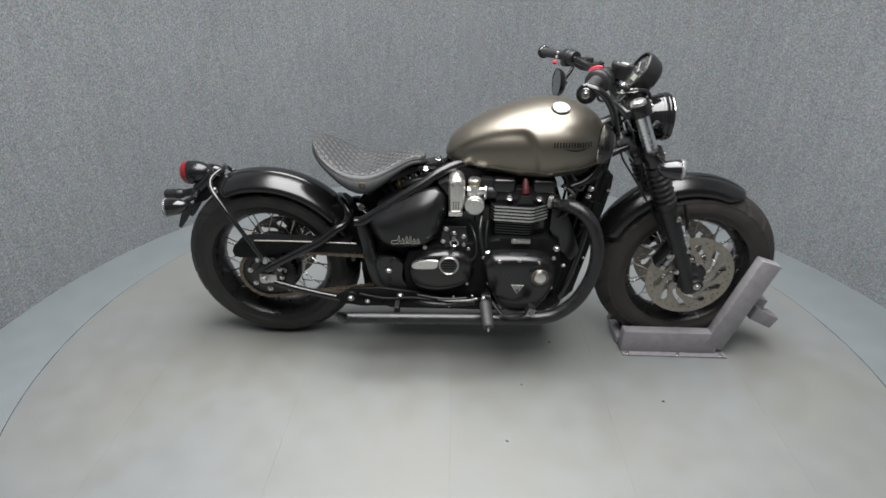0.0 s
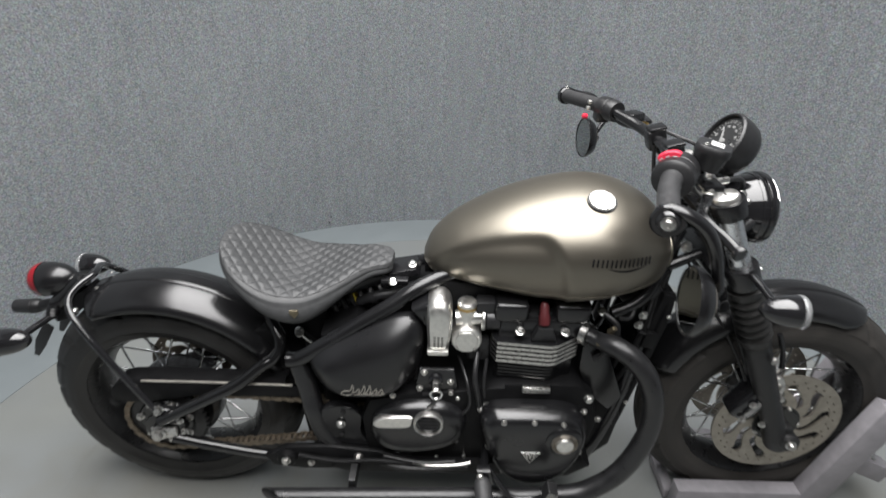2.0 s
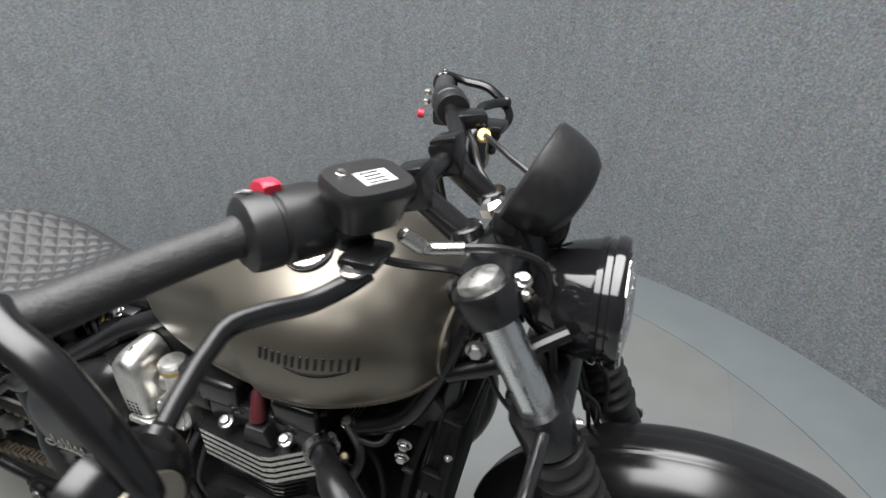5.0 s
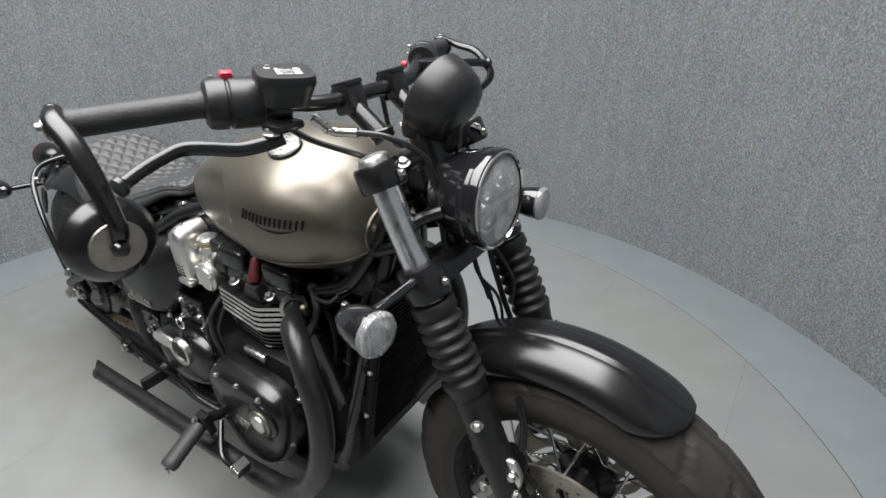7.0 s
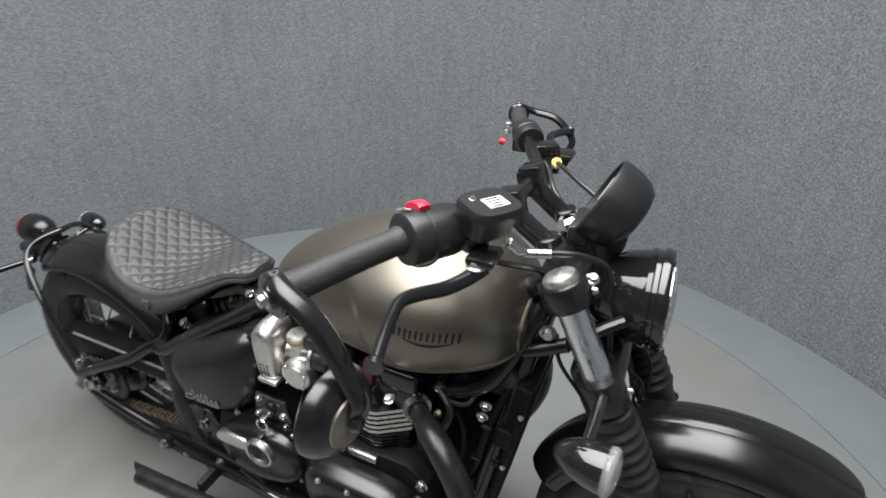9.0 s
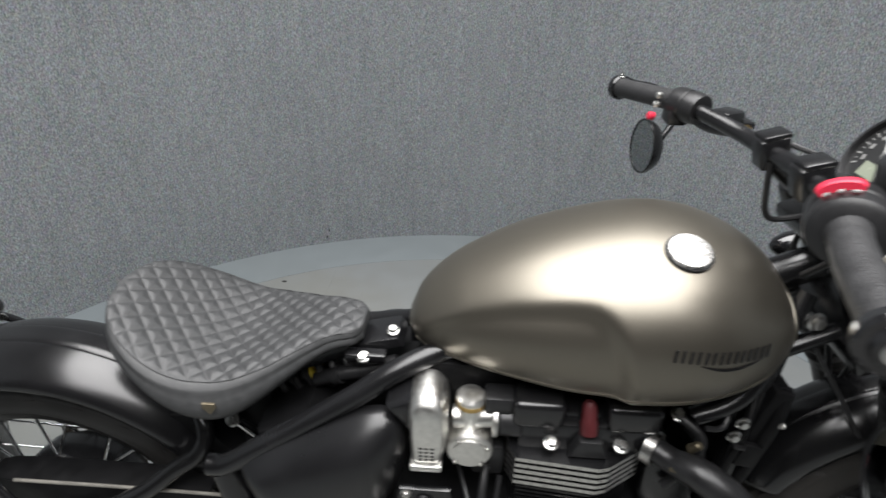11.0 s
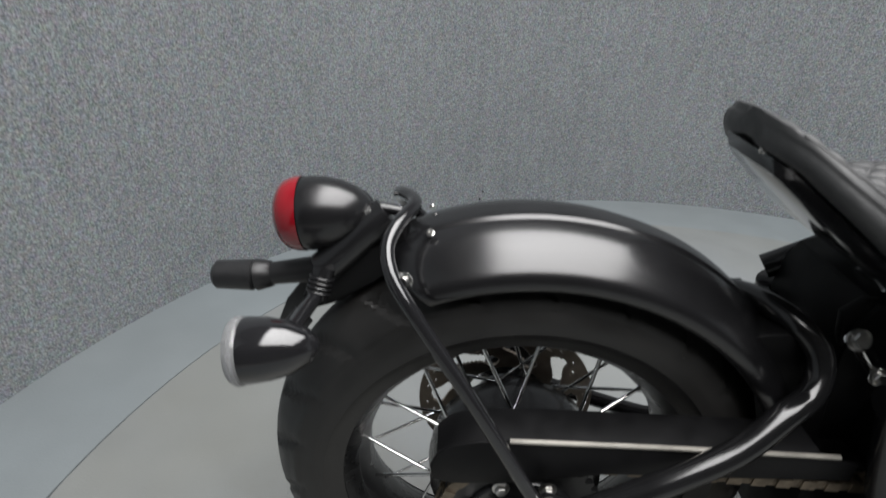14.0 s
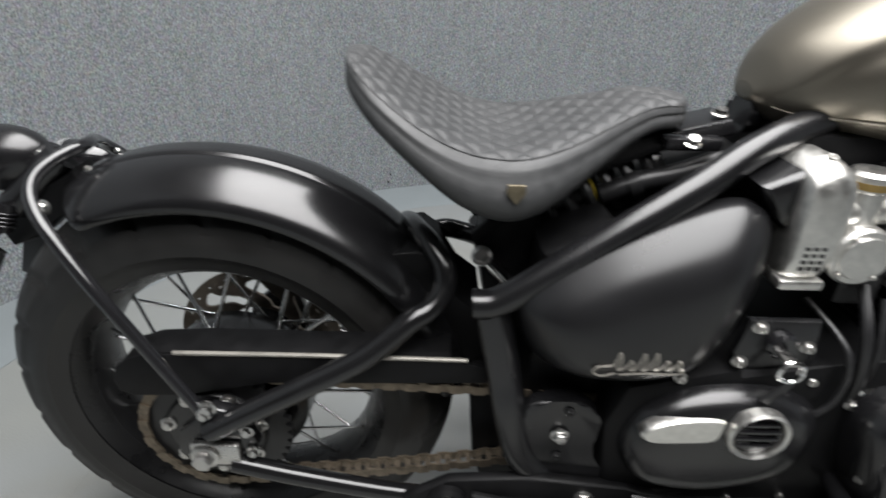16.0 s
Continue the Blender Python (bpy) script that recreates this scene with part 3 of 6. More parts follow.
def fender(name, cx, cz, radius, half, a0, a1, label, taper0, taper1, half_section, skirt_depth=1.0):
    """A curved mudguard with a raised crown strip and turned-down edges."""
    bm = bmesh.new()
    prof = half_section + [(-y, z) for y, z in reversed(half_section[:-1])]
    n = 72
    rings = []
    for i in range(n + 1):
        t = i / n
        a = radians(a0 + (a1 - a0) * t)
        w = half * min(1.0, (0.25 + 0.75 * math.sqrt(min(1, t / taper0))) if taper0 else 1.0, (0.42 + 0.58 * math.sqrt(max(0, 1 - (1 - min(1, (1 - t) / taper1)) ** 2))) if taper1 else 1.0)
        skirt = min(1.0, (0.35 + 0.65 * math.sqrt(min(1, t / taper0))) if taper0 else 1.0, (0.25 + 0.75 * math.sqrt(max(0, min(1, (1 - t) / taper1)))) if taper1 else 1.0)
        outer = [(y * w, radius + 0.0185 + (z - 0.0185) * skirt * (skirt_depth if z < 0.0165 else 1.0)) for y, z in prof]
        inner = [(y * (w - 0.003), radius + 0.0155 + (z - 0.0185) * skirt * (skirt_depth if z < 0.0165 else 1.0)) for y, z in reversed(prof)]
        rings.append([(cx + r * math.cos(a), y, cz + r * math.sin(a)) for y, r in outer + inner])
    loft(bm, rings)
    return part(name, bm, FENDER, bike, label, sharp=50)


rear_fender = fender("rear_fender", RX, RZ, 0.3295, 0.083, 119, 8, "satin black rear mudguard with raised centre strip", 0.05, 0, REAR_SECTION, skirt_depth=0.76)
front_fender = fender("front_fender", 1.457, 0.356, 0.3025, 0.066, 162, 57.5, "satin black front mudguard", 0.05, 0.11, FRONT_SECTION)

# fender loop strut
bm = bmesh.new()
side = [(0.006, 0.147, 0.380), (-0.075, 0.130, 0.512), (-0.128, 0.109, 0.585), (-0.154, 0.090, 0.619), (-0.162, 0.068, 0.640), (-0.154, 0.040, 0.653), (-0.140, 0.0, 0.659)]
tube(bm, [(x, -y, z) for x, y, z in side] + [(x, y, z) for x, y, z in reversed(side[:-1])], 0.0075, 14)
loop = part("fender_strut", bm, GLOSS, bike, "bent gloss black tube strut over the rear mudguard")
for y in (-1, 1):
    bolt(loop, (-0.144, y * 0.086, 0.616), (-0.3, y, 0.2), 0.007, CHROME, "socket")
    bolt(loop, (-0.122, y * 0.032, 0.6405), (-0.3, y * 0.4, 1), 0.0036, STEEL, "socket")
    bolt(loop, (0.010, y * 0.152, 0.382), (0, y, 0), 0.007)

# tail lamp
bm = bmesh.new()
lathe(bm, [(0.0380, 0.004), (0.0390, 0.007), (0.0395, 0.015), (0.0383, 0.030), (0.034, 0.047), (0.0265, 0.062), (0.016, 0.073), (0.0075, 0.078), (0, 0.079)], (-0.262, 0, 0.640), (0.98, 0, 0.10), 40)
tail = part("tail_lamp", bm, SATIN, bike, "bullet tail lamp with red lens")
bm = bmesh.new()
lathe(bm, [(0.0398, 0.006), (0.0394, -0.002), (0.0372, -0.010), (0.033, -0.016), (0.0255, -0.021), (0.014, -0.0245), (0.0, -0.0255)], (-0.262, 0, 0.640), (0.98, 0, 0.10), 40)
part("lens", bm, LENSRED, tail, "red lens")
bm = bmesh.new()
tube(bm, [(-0.168, -0.003, 0.646), (-0.190, -0.010, 0.629), (-0.214, -0.016, 0.606), (-0.236, -0.020, 0.586)], lambda t: 0.0205 - 0.002 * t, 18)
tube(bm, [(-0.205, 0, 0.622), (-0.222, 0, 0.620), (-0.238, 0, 0.612)], 0.013, 14)
part("lamp_foot", bm, SATIN, tail, "satin black lamp neck")
bm = bmesh.new()
tube(bm, [(-0.150, 0, 0.648), (-0.185, 0, 0.652), (-0.200, 0, 0.648)], 0.006, 12)
bolt(tail, (-0.186, -0.012, 0.650), (-0.2, -1, 0.5), 0.0055, STEEL)
part("lamp_bridge", bm, SATIN, tail)
# number plate bracket under the lamp
bm = bmesh.new()
prism(bm, [(-0.150, 0.636), (-0.185, 0.606), (-0.235, 0.585), (-0.262, 0.548), (-0.255, 0.530), (-0.215, 0.545), (-0.180, 0.575), (-0.140, 0.605)], -0.022, 0.022, 0.006)
bracket = part("plate_bracket", bm, DULL, bike, "black bracket carrying plate lamp and rear indicators")
for s_ in (-1, 1):
    bm = bmesh.new()
    q0, q1 = Vector((-0.231, s_ * 0.036, 0.596)), Vector((-0.238, s_ * 0.048, 0.566))
    cyl(bm, q0, q1, 0.0115, 0.0105, 18)
    for i in range(4):
        c_ = q0 + (q1 - q0) * (0.28 + 0.15 * i)
        cyl(bm, c_, c_ + (q1 - q0).normalized() * 0.0026, 0.0138, seg=18, bev=0.0008)
    part("ribbed_collar", bm, SATIN, bracket, "ribbed black collar")
bm = bmesh.new()
cyl(bm, (-0.369, 0.01, 0.553), (-0.320, 0.01, 0.555), 0.0165, 0.018, 24, 0.004)
cyl(bm, (-0.322, 0.01, 0.555), (-0.300, 0.01, 0.558), 0.0185, 0.015, 24, 0.003)
part("plate_lamp", bm, PLASTIC, bracket, "black cylindrical plate lamp")
bm = bmesh.new()
cyl(bm, (-0.302, 0.01, 0.558), (-0.225, 0.01, 0.572), 0.013, 0.016, 16)
prism(bm, [(-0.262, 0.552), (-0.30, 0.500), (-0.318, 0.455), (-0.308, 0.450), (-0.285, 0.478), (-0.245, 0.535)], -0.05, -0.043, 0.002)
prism(bm, [(-0.262, 0.552), (-0.30, 0.500), (-0.318, 0.455), (-0.308, 0.450), (-0.285, 0.478), (-0.245, 0.535)], 0.043, 0.05, 0.002)
part("plate_arm", bm, PLASTIC, bracket)


def indicator(at, forward, stalk_from, name="indicator"):
    """Bullet indicator; forward is the way that the lens looks."""
    bm = bmesh.new()
    d = Vector(forward).normalized()
    lathe(bm, [(0.0290, 0.0), (0.0295, -0.006), (0.0280, -0.022), (0.0235, -0.042), (0.015, -0.058), (0.006, -0.066), (0, -0.067)], at, d, 32)
    tube(bm, [stalk_from, (Vector(stalk_from) + Vector(at) - d * 0.03) / 2, Vector(at) - d * 0.032], 0.0075, 12)
    ob = part(name, bm, GLOSS, bike, "gloss black bullet indicator with clear lens")
    bm = bmesh.new()
    lathe(bm, [(0.0292, -0.003), (0.0305, 0.0), (0.0305, 0.004), (0.028, 0.008), (0.017, 0.012), (0, 0.0135)], at, d, 32)
    part("lens", bm, MILKY, ob, "clear ribbed lens")
    bm = bmesh.new()
    lathe(bm, [(0.028, -0.002), (0.018, -0.010), (0.0, -0.014)], at, d, 32)
    part("reflector", bm, CHROME, ob)
    fr_ = frame_of(d)
    bm = bmesh.new()
    for k in range(-3, 4):
        half_ = math.sqrt(0.027 ** 2 - (0.0075 * k) ** 2)
        tube(bm, [Vector(at) + d * 0.003 + fr_ @ Vector((0.0075 * k, half_ * q, 0)) for q in (-1, 1)], 0.0016, 6)
    part("prism_ribs", bm, MILKY, ob)
    return ob


indicator((-0.279, -0.151, 0.577), (-1, -0.05, -0.12), (-0.237, -0.044, 0.570))
indicator((-0.270, 0.150, 0.588), (-1, 0.05, -0.05), (-0.237, 0.044, 0.570))
indicator((1.290, -0.252, 0.782), (1, -0.12, 0.02), (1.262, -0.13, 0.785))
indicator((1.290, 0.206, 0.776), (1, 0.10, 0.02), (1.262, 0.12, 0.785))

# ---- tank ----
TOP = [(0.618, 0.748), (0.632, 0.782), (0.66, 0.812), (0.70, 0.840), (0.78, 0.880), (0.86, 0.907), (0.93, 0.920), (1.0, 0.916), (1.06, 0.894), (1.10, 0.865), (1.13, 0.819), (1.142, 0.785)]
LOW = [(0.618, 0.730), (0.64, 0.710), (0.70, 0.698), (0.78, 0.685), (0.86, 0.673), (0.95, 0.679), (1.03, 0.697), (1.09, 0.717), (1.12, 0.738), (1.142, 0.765)]
WID = [(0.618, 0.022), (0.632, 0.051), (0.66, 0.084), (0.70, 0.111), (0.78, 0.142), (0.86, 0.158), (0.93, 0.166), (0.99, 0.166), (1.05, 0.147), (1.10, 0.113), (1.13, 0.066), (1.142, 0.028)]
CREASE = [(0.618, 0.735), (0.640, 0.770), (0.683, 0.809), (0.706, 0.823), (0.742, 0.839), (0.765, 0.847), (0.812, 0.858), (0.849, 0.8615), (0.866, 0.859), (0.877, 0.852), (0.888, 0.835), (0.896, 0.808), (0.904, 0.775), (0.912, 0.730), (0.918, 0.680)]


def tank_point(x, a, grow=0.0):
    top, low, w = smooth_table(TOP, x) + grow, smooth_table(LOW, x) - grow, smooth_table(WID, x) + grow
    zc = low + 0.50 * (top - low)
    c, s = math.cos(a), math.sin(a)
    if s >= 0:
        y, z = w * c, zc + (top - zc) * s
    else:
        y, z = w * math.copysign(abs(c) ** 0.62, c), zc - (zc - low) * abs(s) ** 0.95
    drop_ = smooth_table(CREASE, x) - z
    soft_ = 0.030 + 0.034 * step((x - 0.850) / 0.05)
    dent = 0.0120 * step(drop_ / soft_) * step((0.945 - x) / 0.07) * step((x - 0.622) / 0.05) * step(abs(y) / 0.06)
    y -= math.copysign(dent, y)
    return (x, y, z)


bm = bmesh.new()
rings = []
n = 110
for i in range(n + 1):
    t = i / n
    x = 0.618 + 0.524 * (0.5 - 0.5 * math.cos(math.pi * t)) * 1.0
    rings.append([tank_point(x, 2 * math.pi * k / 96) for k in range(96)])
loft(bm, rings)
tank = part("fuel_tank", bm, TANK, bike, "matt bronze-grey metallic fuel tank with knee recesses", sharp=60)
bm = bmesh.new()
for sgn in (-1, 1):
    pts = [tank_point(0.63 + 0.50 * i / 30, -0.62, 0.0008) for i in range(31)]
    tube(bm, [(x, sgn * y, z) for x, y, z in pts], lambda t: 0.0014 + 0.0014 * t, 8, 2)
part("seam_flange", bm, TANK, tank)
bm = bmesh.new()
tube(bm, [tank_point(1.124, radians(-35 + 250 * i / 60), 0.0008) for i in range(61)], 0.0034, 8, 2)
part("front_flange", bm, TANK, tank, "rolled seam round the tank's nose")
bm = bmesh.new()
lathe(bm, [(0.0292, -0.010), (0.0292, 0.002), (0.0286, 0.0040), (0.0275, 0.004), (0.0275, -0.010)], (0.964, -0.078, 0.9050), (0.02, -0.38, 0.92), 40, closed=True)
part("cap_surround", bm, SATIN, tank)
bm = bmesh.new()
lathe(bm, [(0.0275, 0.0), (0.0275, 0.005), (0.025, 0.0075), (0.0, 0.009)], (0.964, -0.078, 0.9050), (0.02, -0.38, 0.92), 40)
part("fuel_cap", bm, STEEL, tank, "polished fuel filler cap")
# raised badge on each side, as plain bars with a swoosh
def tank_side(x, z):
    best = min((tank_point(x, math.pi * k / 320 - math.pi / 2) for k in range(321)), key=lambda p: abs(p[2] - z) + (0 if p[1] > 0 else 1))
    return best[1] + 0.0006


for sgn in (-1, 1):
    for i in range(7):
        bm = bmesh.new()
        x, z0 = 0.946 + 0.0174 * i, 0.819 - 0.0003 * i
        for dx, half_w, lo, hi in ((-0.0042, 0.0015, -0.0075, 0.0075), (0.0042, 0.0015, -0.0075, 0.0075)):
            ring = [(x + dx - half_w + 0.08 * lo, z0 + lo), (x + dx + half_w + 0.08 * lo, z0 + lo), (x + dx + half_w + 0.08 * hi, z0 + hi), (x + dx - half_w + 0.08 * hi, z0 + hi)]
            vs = [bm.verts.new((a, sgn * tank_side(a, b), b)) for a, b in ring]
            vo = [bm.verts.new((v.co.x, v.co.y + sgn * 0.0014, v.co.z)) for v in vs]
            bm.faces.new(vo)
            for k in range(4):
                bm.faces.new((vs[k], vs[(k + 1) % 4], vo[(k + 1) % 4], vo[k]))
        part("badge_bar", bm, SATIN, tank, smooth=False)
    bm = bmesh.new()
    pts = []
    for i in range(13):
        t = i / 12
        x = 0.972 + 0.075 * t
        z = 0.808 - 0.007 * math.sin(math.pi * t)
        best = min((tank_point(x, math.pi * k / 160 - math.pi / 2) for k in range(161)), key=lambda p: abs(p[2] - z) + (0 if p[1] > 0 else 1))
        pts.append((x, sgn * (best[1] + 0.0005), z))
    tube(bm, pts, lambda t: 0.0004 + 0.0016 * math.sin(math.pi * t), 6, 2)
    part("badge_swoosh", bm, SATIN, tank)

# ---- seat ----
SZ = [(0.0, 0.733), (0.12, 0.733), (0.25, 0.718), (0.40, 0.700), (0.52, 0.692), (0.64, 0.700), (0.76, 0.722), (0.88, 0.752), (0.96, 0.771), (1.0, 0.776)]
SW = [(0.0, 0.030), (0.03, 0.046), (0.10, 0.056), (0.20, 0.074), (0.32, 0.105), (0.45, 0.133), (0.58, 0.145), (0.70, 0.146), (0.80, 0.136), (0.90, 0.113), (0.96, 0.083), (0.99, 0.054), (1.0, 0.026)]
SD = [(0.0, 0.006), (0.15, 0.008), (0.35, 0.008), (0.55, 0.004), (0.75, 0.008), (0.9, 0.010), (1.0, 0.004)]
SK = [(0.0, 0.020), (0.15, 0.024), (0.30, 0.036), (0.45, 0.052), (0.55, 0.056), (0.66, 0.048), (0.80, 0.034), (1.0, 0.027)]
X_NOSE, X_TAIL = 0.549, 0.182


def seat_width(u):
    return max(0.010, smooth_table(SW, u) - 0.24 * smooth_table(SK, u))


def seat_point(u, v, quilt=True):
    w, zc, drop = seat_width(u), smooth_table(SZ, u), smooth_table(SD, u)
    x = X_NOSE + (X_TAIL - X_NOSE) * u
    y = v * w - 0.003
    bowl = 0.010 * math.sin(math.pi * min(1, u)) * (v * v)
    roll_ = max(0.0, abs(v) - 0.82) / 0.18
    z = zc - drop * abs(v) ** 4 + bowl * (1 - abs(v) ** 6) - 0.0055 * roll_ ** 2.4
    if quilt:
        su, sv = u * 0.44 / 0.0365, v * w / 0.0335
        a, b = (su + sv) % 1.0, (su - sv) % 1.0
        d = min(min(a, 1 - a), min(b, 1 - b))
        fade = step((0.93 - abs(v)) / 0.05) * step(u / 0.04) * step((1 - u) / 0.05)
        z += (0.0038 * min(1, d / 0.34) ** 0.6 - 0.0026) * fade
    return Vector((x, y, z))


bm = bmesh.new()
rings = []
NU, NV = 210, 110
for i in range(NU + 1):
    u = 1 - (1 - i / NU) ** 1.15
    top = [seat_point(u, -1 + 2 * k / NV) for k in range(NV + 1)]
    w, sk = seat_width(u), smooth_table(SK, u)
    zb = top[0].z - sk + 0.0055
    b = 0.27 * sk
    h_ = sk - 0.0055
    side_r = [(w + 0.28 * b, top[0].z - 0.08 * h_), (w + 0.6 * b, top[0].z - 0.22 * h_), (w + 0.90 * b, top[0].z - 0.42 * h_), (w + b, top[0].z - 0.60 * h_), (w + 0.72 * b, top[0].z - 0.84 * h_), (w + 0.15 * b, zb)]
    x = top[0].x
    right = [Vector((x, y, z)) for y, z in side_r]
    left = [Vector((x, -y, z)) for y, z in reversed(side_r)]
    under = [Vector((x, (w - 0.012) * q, zb + 0.004)) for q in (0.7, 0.0, -0.7)]
    rings.append(top + right + under + left)
loft(bm, rings)
seat = part("seat", bm, LEATHER, bike, "black leather solo seat with quilted diamond stitching", sharp=75)
bm = bmesh.new()
for sgn in (-1, 1):
    for off, rad in ((0.915, 0.0009),):
        tube(bm, [seat_point(0.03 + 0.94 * i / 40, sgn * off, False) + Vector((0, 0, 0.0004)) for i in range(41)], rad, 6, 2)
part("piping", bm, LEATHER, seat)
bm = bmesh.new()
prism(bm, [(0.348, 0.676), (0.365, 0.676), (0.366, 0.668), (0.357, 0.656), (0.347, 0.668)], -0.1462, -0.1420, 0.0008)
part("shield_badge", bm, BADGE, seat, "small dull metal shield badge")
# seat pan and carrier
bm = bmesh.new()
rings = []
for i in range(25):
    u = 0.30 + 0.68 * i / 24
    p = seat_point(u, 0, False)
    w = smooth_table(SW, u) * 0.80
    zb = seat_point(u, 1, False).z - smooth_table(SK, u)
    rings.append([(p.x, y, z) for y, z in ((-w, zb + 0.003), (-w * 0.8, zb - 0.010), (w * 0.8, zb - 0.010), (w, zb + 0.003))])
loft(bm, rings)
pan = part("seat_pan", bm, GLOSS, seat, "gloss black seat pan")
for x, y, z in ((0.192, -0.02, 0.741), (0.209, -0.045, 0.731)):
    bolt(pan, (x, y, z), (-0.7, -0.1, -0.7), 0.005, STEEL, "socket")
bm = bmesh.new()
prism(bm, [(0.60, 0.712), (0.50, 0.688), (0.40, 0.640), (0.36, 0.622), (0.36, 0.606), (0.42, 0.628), (0.52, 0.672), (0.61, 0.696)], -0.030, 0.030, 0.003)
box(bm, (0.555, -0.045, 0.690), (0.06, 0.02, 0.014), None, 0.003)
carrier = part("seat_carrier", bm, SATIN, bike, "black seat support arm")
bolt(carrier, (0.592, -0.014, 0.714), (0, -0.25, 1), 0.0078)
bolt(carrier, (0.552, -0.052, 0.692), (0, -0.6, 1), 0.0078)
bm = bmesh.new()
lathe(bm, [(0.0, 0), (0.024, 0), (0.024, 0.10), (0.0, 0.10)], (0.375, 0, 0.575), (0.9, 0, 0.42), 24)
shock = part("rear_shock", bm, SATIN, bike, "single rear shock with black coil spring under the seat")
bm = bmesh.new()
d = Vector((0.9, 0, 0.42)).normalized()
f = frame_of(d)
coil = [Vector((0.385, 0, 0.578)) + d * (0.17 * i / 84) + f @ Vector((0.030 * math.cos(2 * math.pi * i / 12), 0.030 * math.sin(2 * math.pi * i / 12), 0)) for i in range(85)]
tube(bm, coil, 0.0062, 8, 1, smooth_path=False)
part("spring", bm, PLASTIC, shock)
for s_, r_, mt in ((0.0, 0.034, CHROME), (0.172, 0.036, SATIN), (0.10, 0.0335, YELLOW)):
    bm = bmesh.new()
    cyl(bm, Vector((0.375, 0, 0.573)) + d * s_, Vector((0.375, 0, 0.573)) + d * (s_ + (0.012 if mt != YELLOW else 0.003)), r_, seg=24, bev=0.002)
    part("collar", bm, mt, shock)

bm = bmesh.new()
prism(bm, [(0.395, 0.50), (0.395, 0.585), (0.47, 0.615), (0.52, 0.56), (0.50, 0.36), (0.42, 0.33), (0.385, 0.40)], -0.112, 0.112, 0.012)
prism(bm, [(0.338, 0.50), (0.350, 0.585), (0.40, 0.60), (0.41, 0.40), (0.368, 0.40)], 0.0, 0.112, 0.010)
prism(bm, [(0.46, 0.46), (0.46, 0.610), (0.56, 0.652), (0.66, 0.680), (0.66, 0.50)], -0.020, 0.100, 0.010)
part("battery_box", bm, DULL, bike, "dull black battery box behind the rear wheel")
# added filler: keeps the gap below the chain dark in place of linkage
bm = bmesh.new()
prism(bm, [(0.328, 0.330), (0.330, 0.395), (0.405, 0.395), (0.405, 0.22), (0.345, 0.215), (0.334, 0.25)], -0.092, 0.092, 0.006)
prism(bm, [(0.375, 0.310), (0.405, 0.375), (0.530, 0.360), (0.560, 0.205), (0.430, 0.198), (0.385, 0.235)], -0.108, 0.108, 0.012)
part("pivot_filler", bm, DULL, bike, "dull black filler blocks for the dark gap round the swingarm pivot")
bm = bmesh.new()
prism(bm, [(0.338, 0.560), (0.352, 0.588), (0.40, 0.606), (0.41, 0.36), (0.360, 0.36), (0.352, 0.42), (0.342, 0.48), (0.336, 0.52)], -0.046, 0.108, 0.006)
prism(bm, [(0.322, 0.572), (0.340, 0.590), (0.366, 0.590), (0.372, 0.540), (0.350, 0.505), (0.330, 0.540)], -0.040, -0.028, 0.003)
part("shock_tower", bm, DULL, bike, "black bracket for the shock and seat")
bm = bmesh.new()
tube(bm, [(0.470, -0.030, 0.622), (0.510, -0.034, 0.640), (0.555, -0.034, 0.652), (0.60, -0.030, 0.668)], 0.012, 12)
cyl(bm, (0.500, -0.033, 0.634), (0.512, -0.034, 0.640), 0.015, seg=16)
part("breather_hose", bm, PLASTIC, bike, "black rubber hose under the seat")

# added solid filler that keeps the gap ahead of the rear tyre dark
bm = bmesh.new()
arc = [(RX + 0.321 * math.cos(radians(a)), RZ + 0.321 * math.sin(radians(a))) for a in range(4, 49, 4)]
prism(bm, arc + [(0.236, 0.552), (0.260, 0.556), (0.280, 0.541), (0.289, 0.515), (0.304, 0.490), (0.336, 0.470), (0.346, 0.40), (0.346, 0.335)], -0.058, 0.058, 0.003)
part("inner_mudguard", bm, DULL, bike, "dull black inner mudguard, a solid filler between rear tyre and battery box")

# ---- frame, swingarm ----
bm = bmesh.new()
for s in (-1, 1):
    low_ = 0.0 if s < 0 else 0.030
    rear_end = [(0.48, -0.114, 0.619), (0.40, -0.123, 0.566), (0.350, -0.127, 0.534), (0.322, -0.127, 0.530)] if s < 0 else [(0.48, 0.108, 0.626), (0.40, 0.108, 0.587), (0.362, 0.112, 0.563), (0.340, 0.118, 0.546), (0.329, 0.121, 0.538)]
    tube(bm, [(0.720, s * 0.045, 0.730 - low_), (0.66, s * 0.062, 0.716 - low_), (0.60, s * 0.084, 0.693 - low_), (0.55, s * 0.100, 0.662 - 0.6 * low_)] + rear_end, 0.0170, 16)
    tube(bm, [(0.345, s * 0.122, 0.520), (0.362, s * 0.130, 0.44), (0.372, s * 0.140, 0.39), (0.395, s * 0.142, 0.315), (0.46, s * 0.135, 0.245)], 0.017, 14, flat=1.4)
    tube(bm, [(1.145, s * 0.03, 0.80), (1.12, s * 0.06, 0.66), (1.075, s * 0.10, 0.42), (1.03, s * 0.105, 0.25), (0.97, s * 0.10, 0.20), (0.60, s * 0.10, 0.20), (0.46, s * 0.12, 0.235)], 0.0155, 14)
    tube(bm, [(1.15, s * 0.035, 0.83), (1.09, s * 0.085, 0.70), (1.02, s * 0.10, 0.66)], 0.013, 12)
